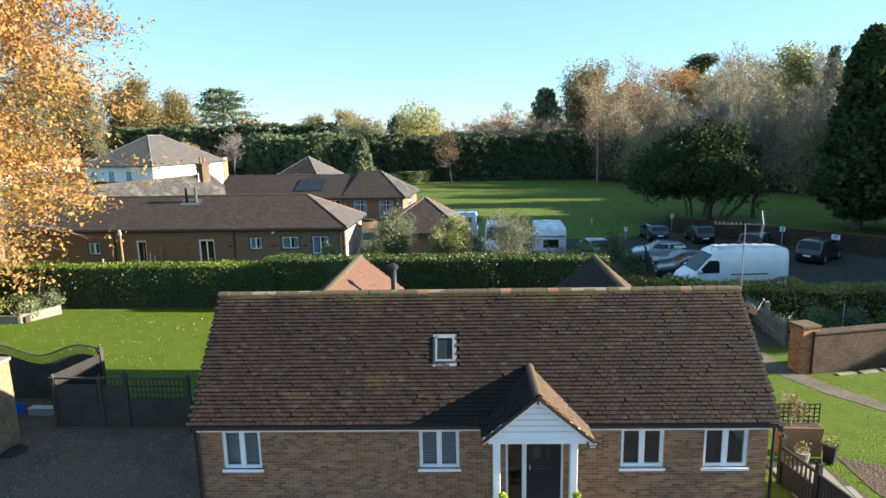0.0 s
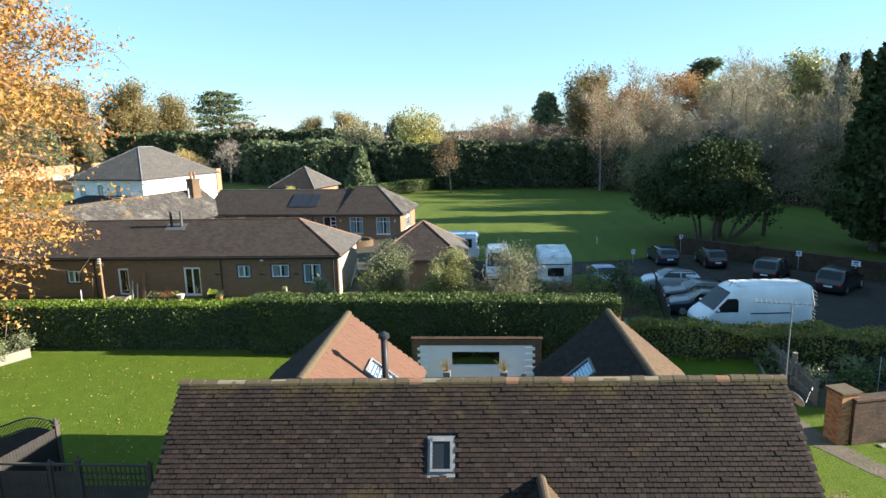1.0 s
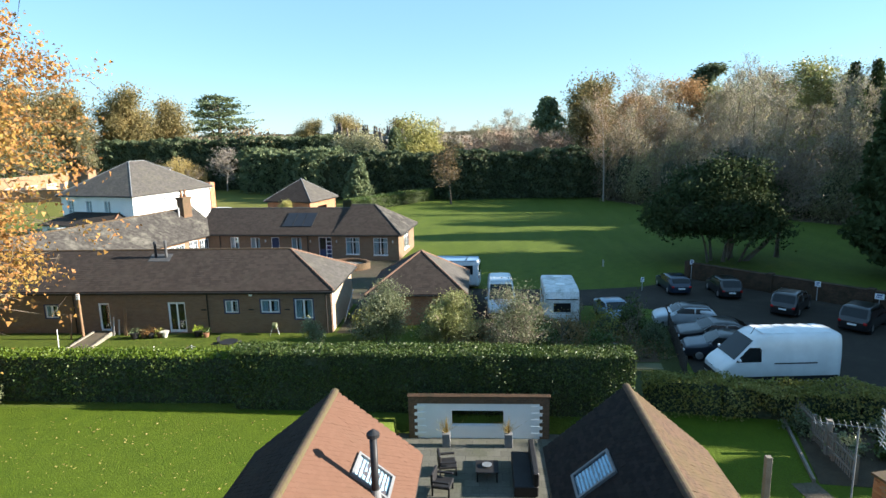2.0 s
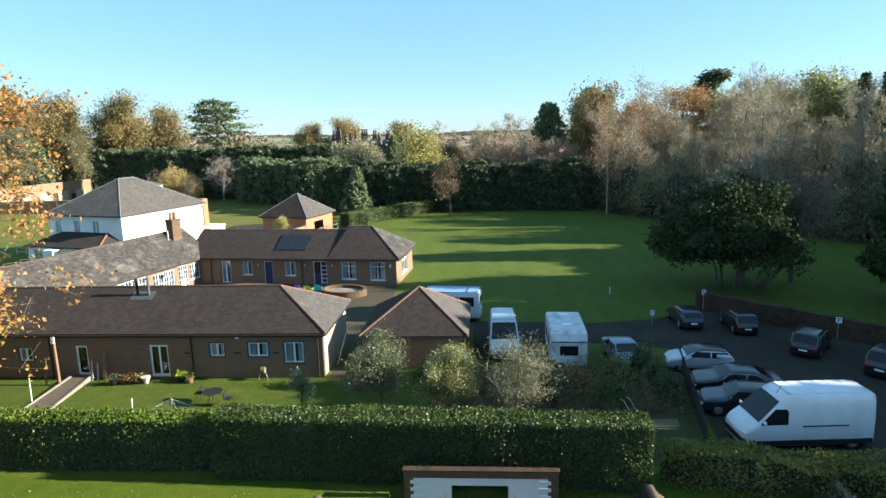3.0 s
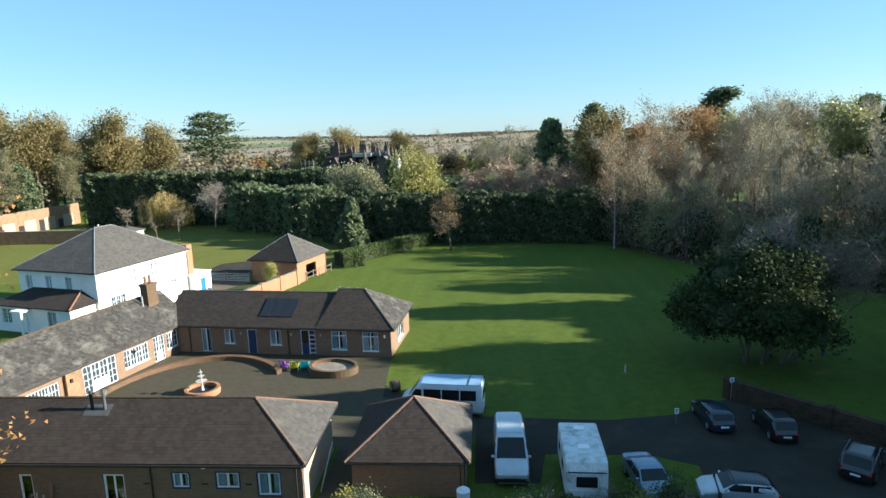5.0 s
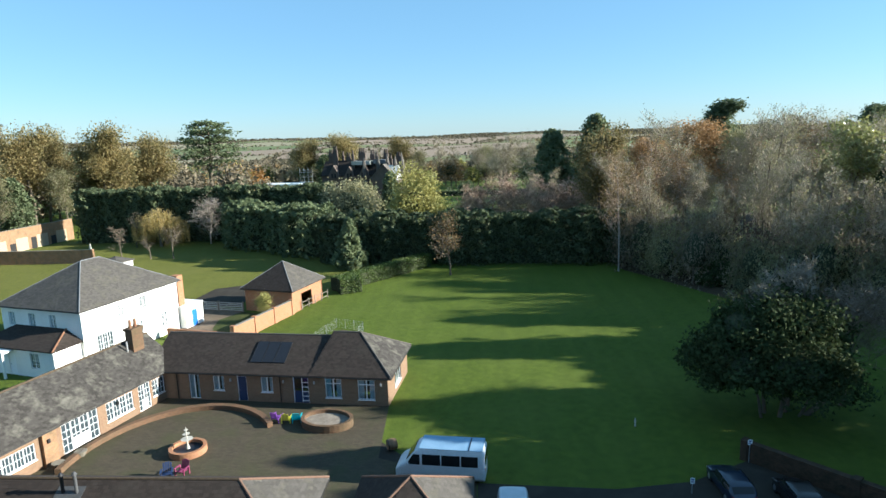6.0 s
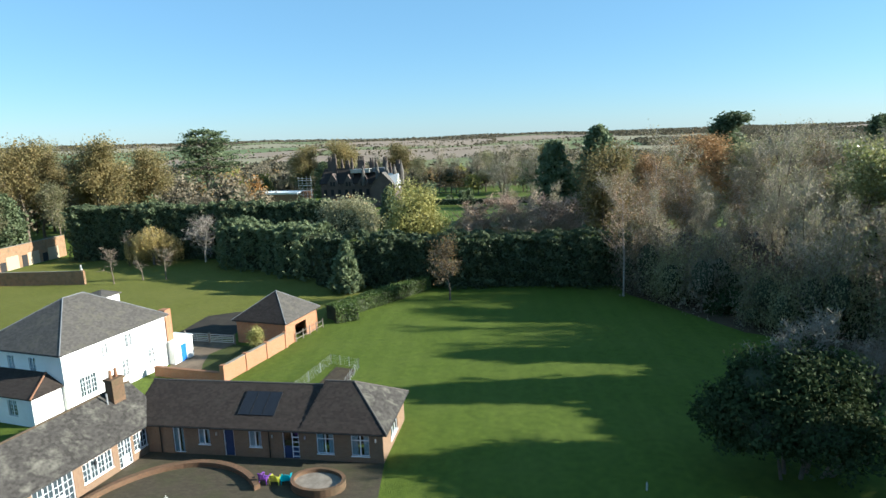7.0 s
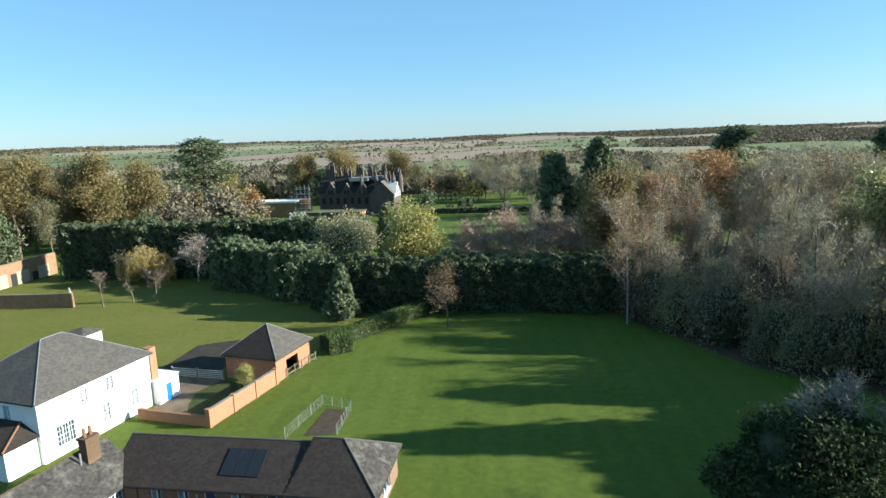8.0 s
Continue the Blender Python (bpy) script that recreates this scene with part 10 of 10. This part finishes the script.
    b = [g.verts.new((p[0] - 6.0, p[1], p[2])) for p in P]
    g.faces.new(a)
    g.faces.new(b[::-1])
    for i in range(3):
        g.faces.new((a[i], b[i], b[(i + 1) % 3], a[(i + 1) % 3]))
    part("timbered_gable", g, M["blind"], top, "pale gable with dark timbers")
    for k in range(6):
        y = -5.0 + k * 1.8
        part("timber", boxed(19.45, 19.6, y - 0.18, y + 0.18, 8.6, 15.0 - abs(y + 0.5) * 1.16), M["wood_dark"], top)
    part("roof_terrace", boxed(-4, 5, 2, 7, 15.5, 17.2), M["stone"], top)
    part("parapet", boxed(6.2, 12.0, 3, 8, 15.8, 17.6), M["lead"], top)
    part("service_range", boxed(-14, 9, -26, -17, 0, 4.5), M["manor"], top)
    part("service_roof", boxed(-14.4, 9.4, -26.4, -16.6, 4.5, 4.9), M["mossy_path"], top, "flat mossy roof")
    part("service_end", boxed(9.01, 9.3, -25, -18, 0, 4.4), M["brick_red"], top)
    for k in range(4):
        part("service_window", boxed(9.28, 9.36, -24.3 + k * 1.7, -23.3 + k * 1.7, 1.4, 3.6), M["dark"], top)
    return top


M["manor"] = surface("dark_stone", (0.07, 0.055, 0.048), (0.14, 0.11, 0.095), 0.3, 4.0, 0.95, bump=0.3)
manor()
blk = thing("flat_roofed_block", "low flat-roofed building with a white roof", "outbuilding", pose(-105, 298, -5.5, 0, 0, -4))
part("wall", boxed(0, 20, 0, 10, 0, 6.5), M["brick_old"], blk)
part("roof", boxed(-0.5, 20.5, -0.5, 10.5, 6.5, 7.3), M["render"], blk, "white flat roof")
for x in (-1.5, 1.2):
    part("chimney", boxed(x, x + 1.0, 2, 3, 5, 9.5), M["brick_red"], blk)
sc = thing("scaffold_tower", "silver scaffolding round a brick tower", "scaffolding", pose(-84, 297, -6, 0, 0, -5))
part("tower", boxed(0.8, 5, 0.8, 5, 0, 8), M["brick_red"], sc)
for k in range(6):
    part("deck", boxed(-0.2, 6.2, -0.2, 1.0, 2.0 + k * 2.2, 2.12 + k * 2.2), M["galv"], sc)
    part("guard_rail", rod(bmesh.new(), (0, 0, 3.0 + k * 2.2), (6, 0, 3.0 + k * 2.2), 0.08, sides=5), M["galv"], sc)
for x in (0, 2, 4, 6):
    part("standard", rod(bmesh.new(), (x, 0, 0), (x, 0, 15), 0.09, sides=5), M["galv"], sc)
hoard = thing("site_hoarding", "white site hoarding beside the manor", "hoarding", pose(-88, 284, -5.0, 0, 0, 8))
part("panel", boxed(4, 11, 0, 0.2, 0, 3.0), M["render"], hoard)
hedge("terrace_hedge", "clipped dark hedge across the far formal lawn", [(-26, 288), (24, 286)], 2.5, 2.2, "leaf_dark", 4, 0.5, z=-4.6, seed=19)
for x, y, h in ((-9, 300, 5.5), (-6, 302, 6.0), (-15, 299, 3.5)):
    conifer("topiary_yew", "clipped dark yew on the far lawn", pose(x, y, land(x, y)), h, 2.0, "leaf_dark", int(h * 10), 240, 0.5, 0.4, bole=0.2)

# ---- paving slabs and loose stones ----
def paving():
    """Rectangular slabs laid on the strip beside the cottage, cut along its slanting edge."""
    g = np.random.default_rng(960)
    y = 9.05
    while y < 16.4:
        y1 = min(y + 0.9, 16.55)
        edge = 11.25 - (y1 - 9.0) * 0.2368
        x = 8.04
        while x < edge - 0.15:
            x1 = min(x + g.choice([0.6, 0.75, 0.9]), edge)
            part("slab", boxed(x, x1 - 0.015, y, y1 - 0.015, 0.0, 0.045 + g.uniform(0, 0.006), 0.006), M["slab"], paved_strip)
            x = x1
        y = y1


def gravel_stones():
    """Loose stones lying on the drive."""
    g = np.random.default_rng(961)
    n = 6500
    c = np.stack([g.uniform(-20.5, -7.3, n), 18.0 - 7.0 * g.uniform(0, 1, n) ** 1.4, np.full(n, 0.022)], axis=1)
    V, F = leaves(c, 1, 0.03, 0.004, 961, flat=0.55, sides=3)
    return tagged(new("gravel_stones", np_mesh(V, F, M["pebble"])), "loose brown-grey stones scattered on the gravel drive", "gravel", kind="stuff")


paving()
gravel_stones()

# ---- fallen leaves ----
def fallen(name, label, x0, x1, y0, y1, n, key, seed, z, size):
    g = np.random.default_rng(seed)
    c = np.stack([g.uniform(x0, x1, n), g.uniform(y0, y1, n), np.full(n, z)], axis=1)
    V, F = leaves(c, 1, size, 0.004, seed, flat=0.75)
    return tagged(new(name, np_mesh(V, F, M[key])), label, "leaves", kind="stuff")


fallen("fallen_leaves", "fallen oak leaves scattered over the lawn", -27, -7.8, 19, 31, 950, "leaf_willow", 900, 0.045, 0.055)
fallen("fallen_leaves", "fallen leaves on the bungalow lawn", -28, -3, 38.8, 42.8, 220, "leaf_brown", 901, 0.045, 0.05)
fallen("fallen_leaves", "fallen leaves on the side grass", 10, 18, 14, 22, 160, "leaf_brown", 902, 0.045, 0.05)
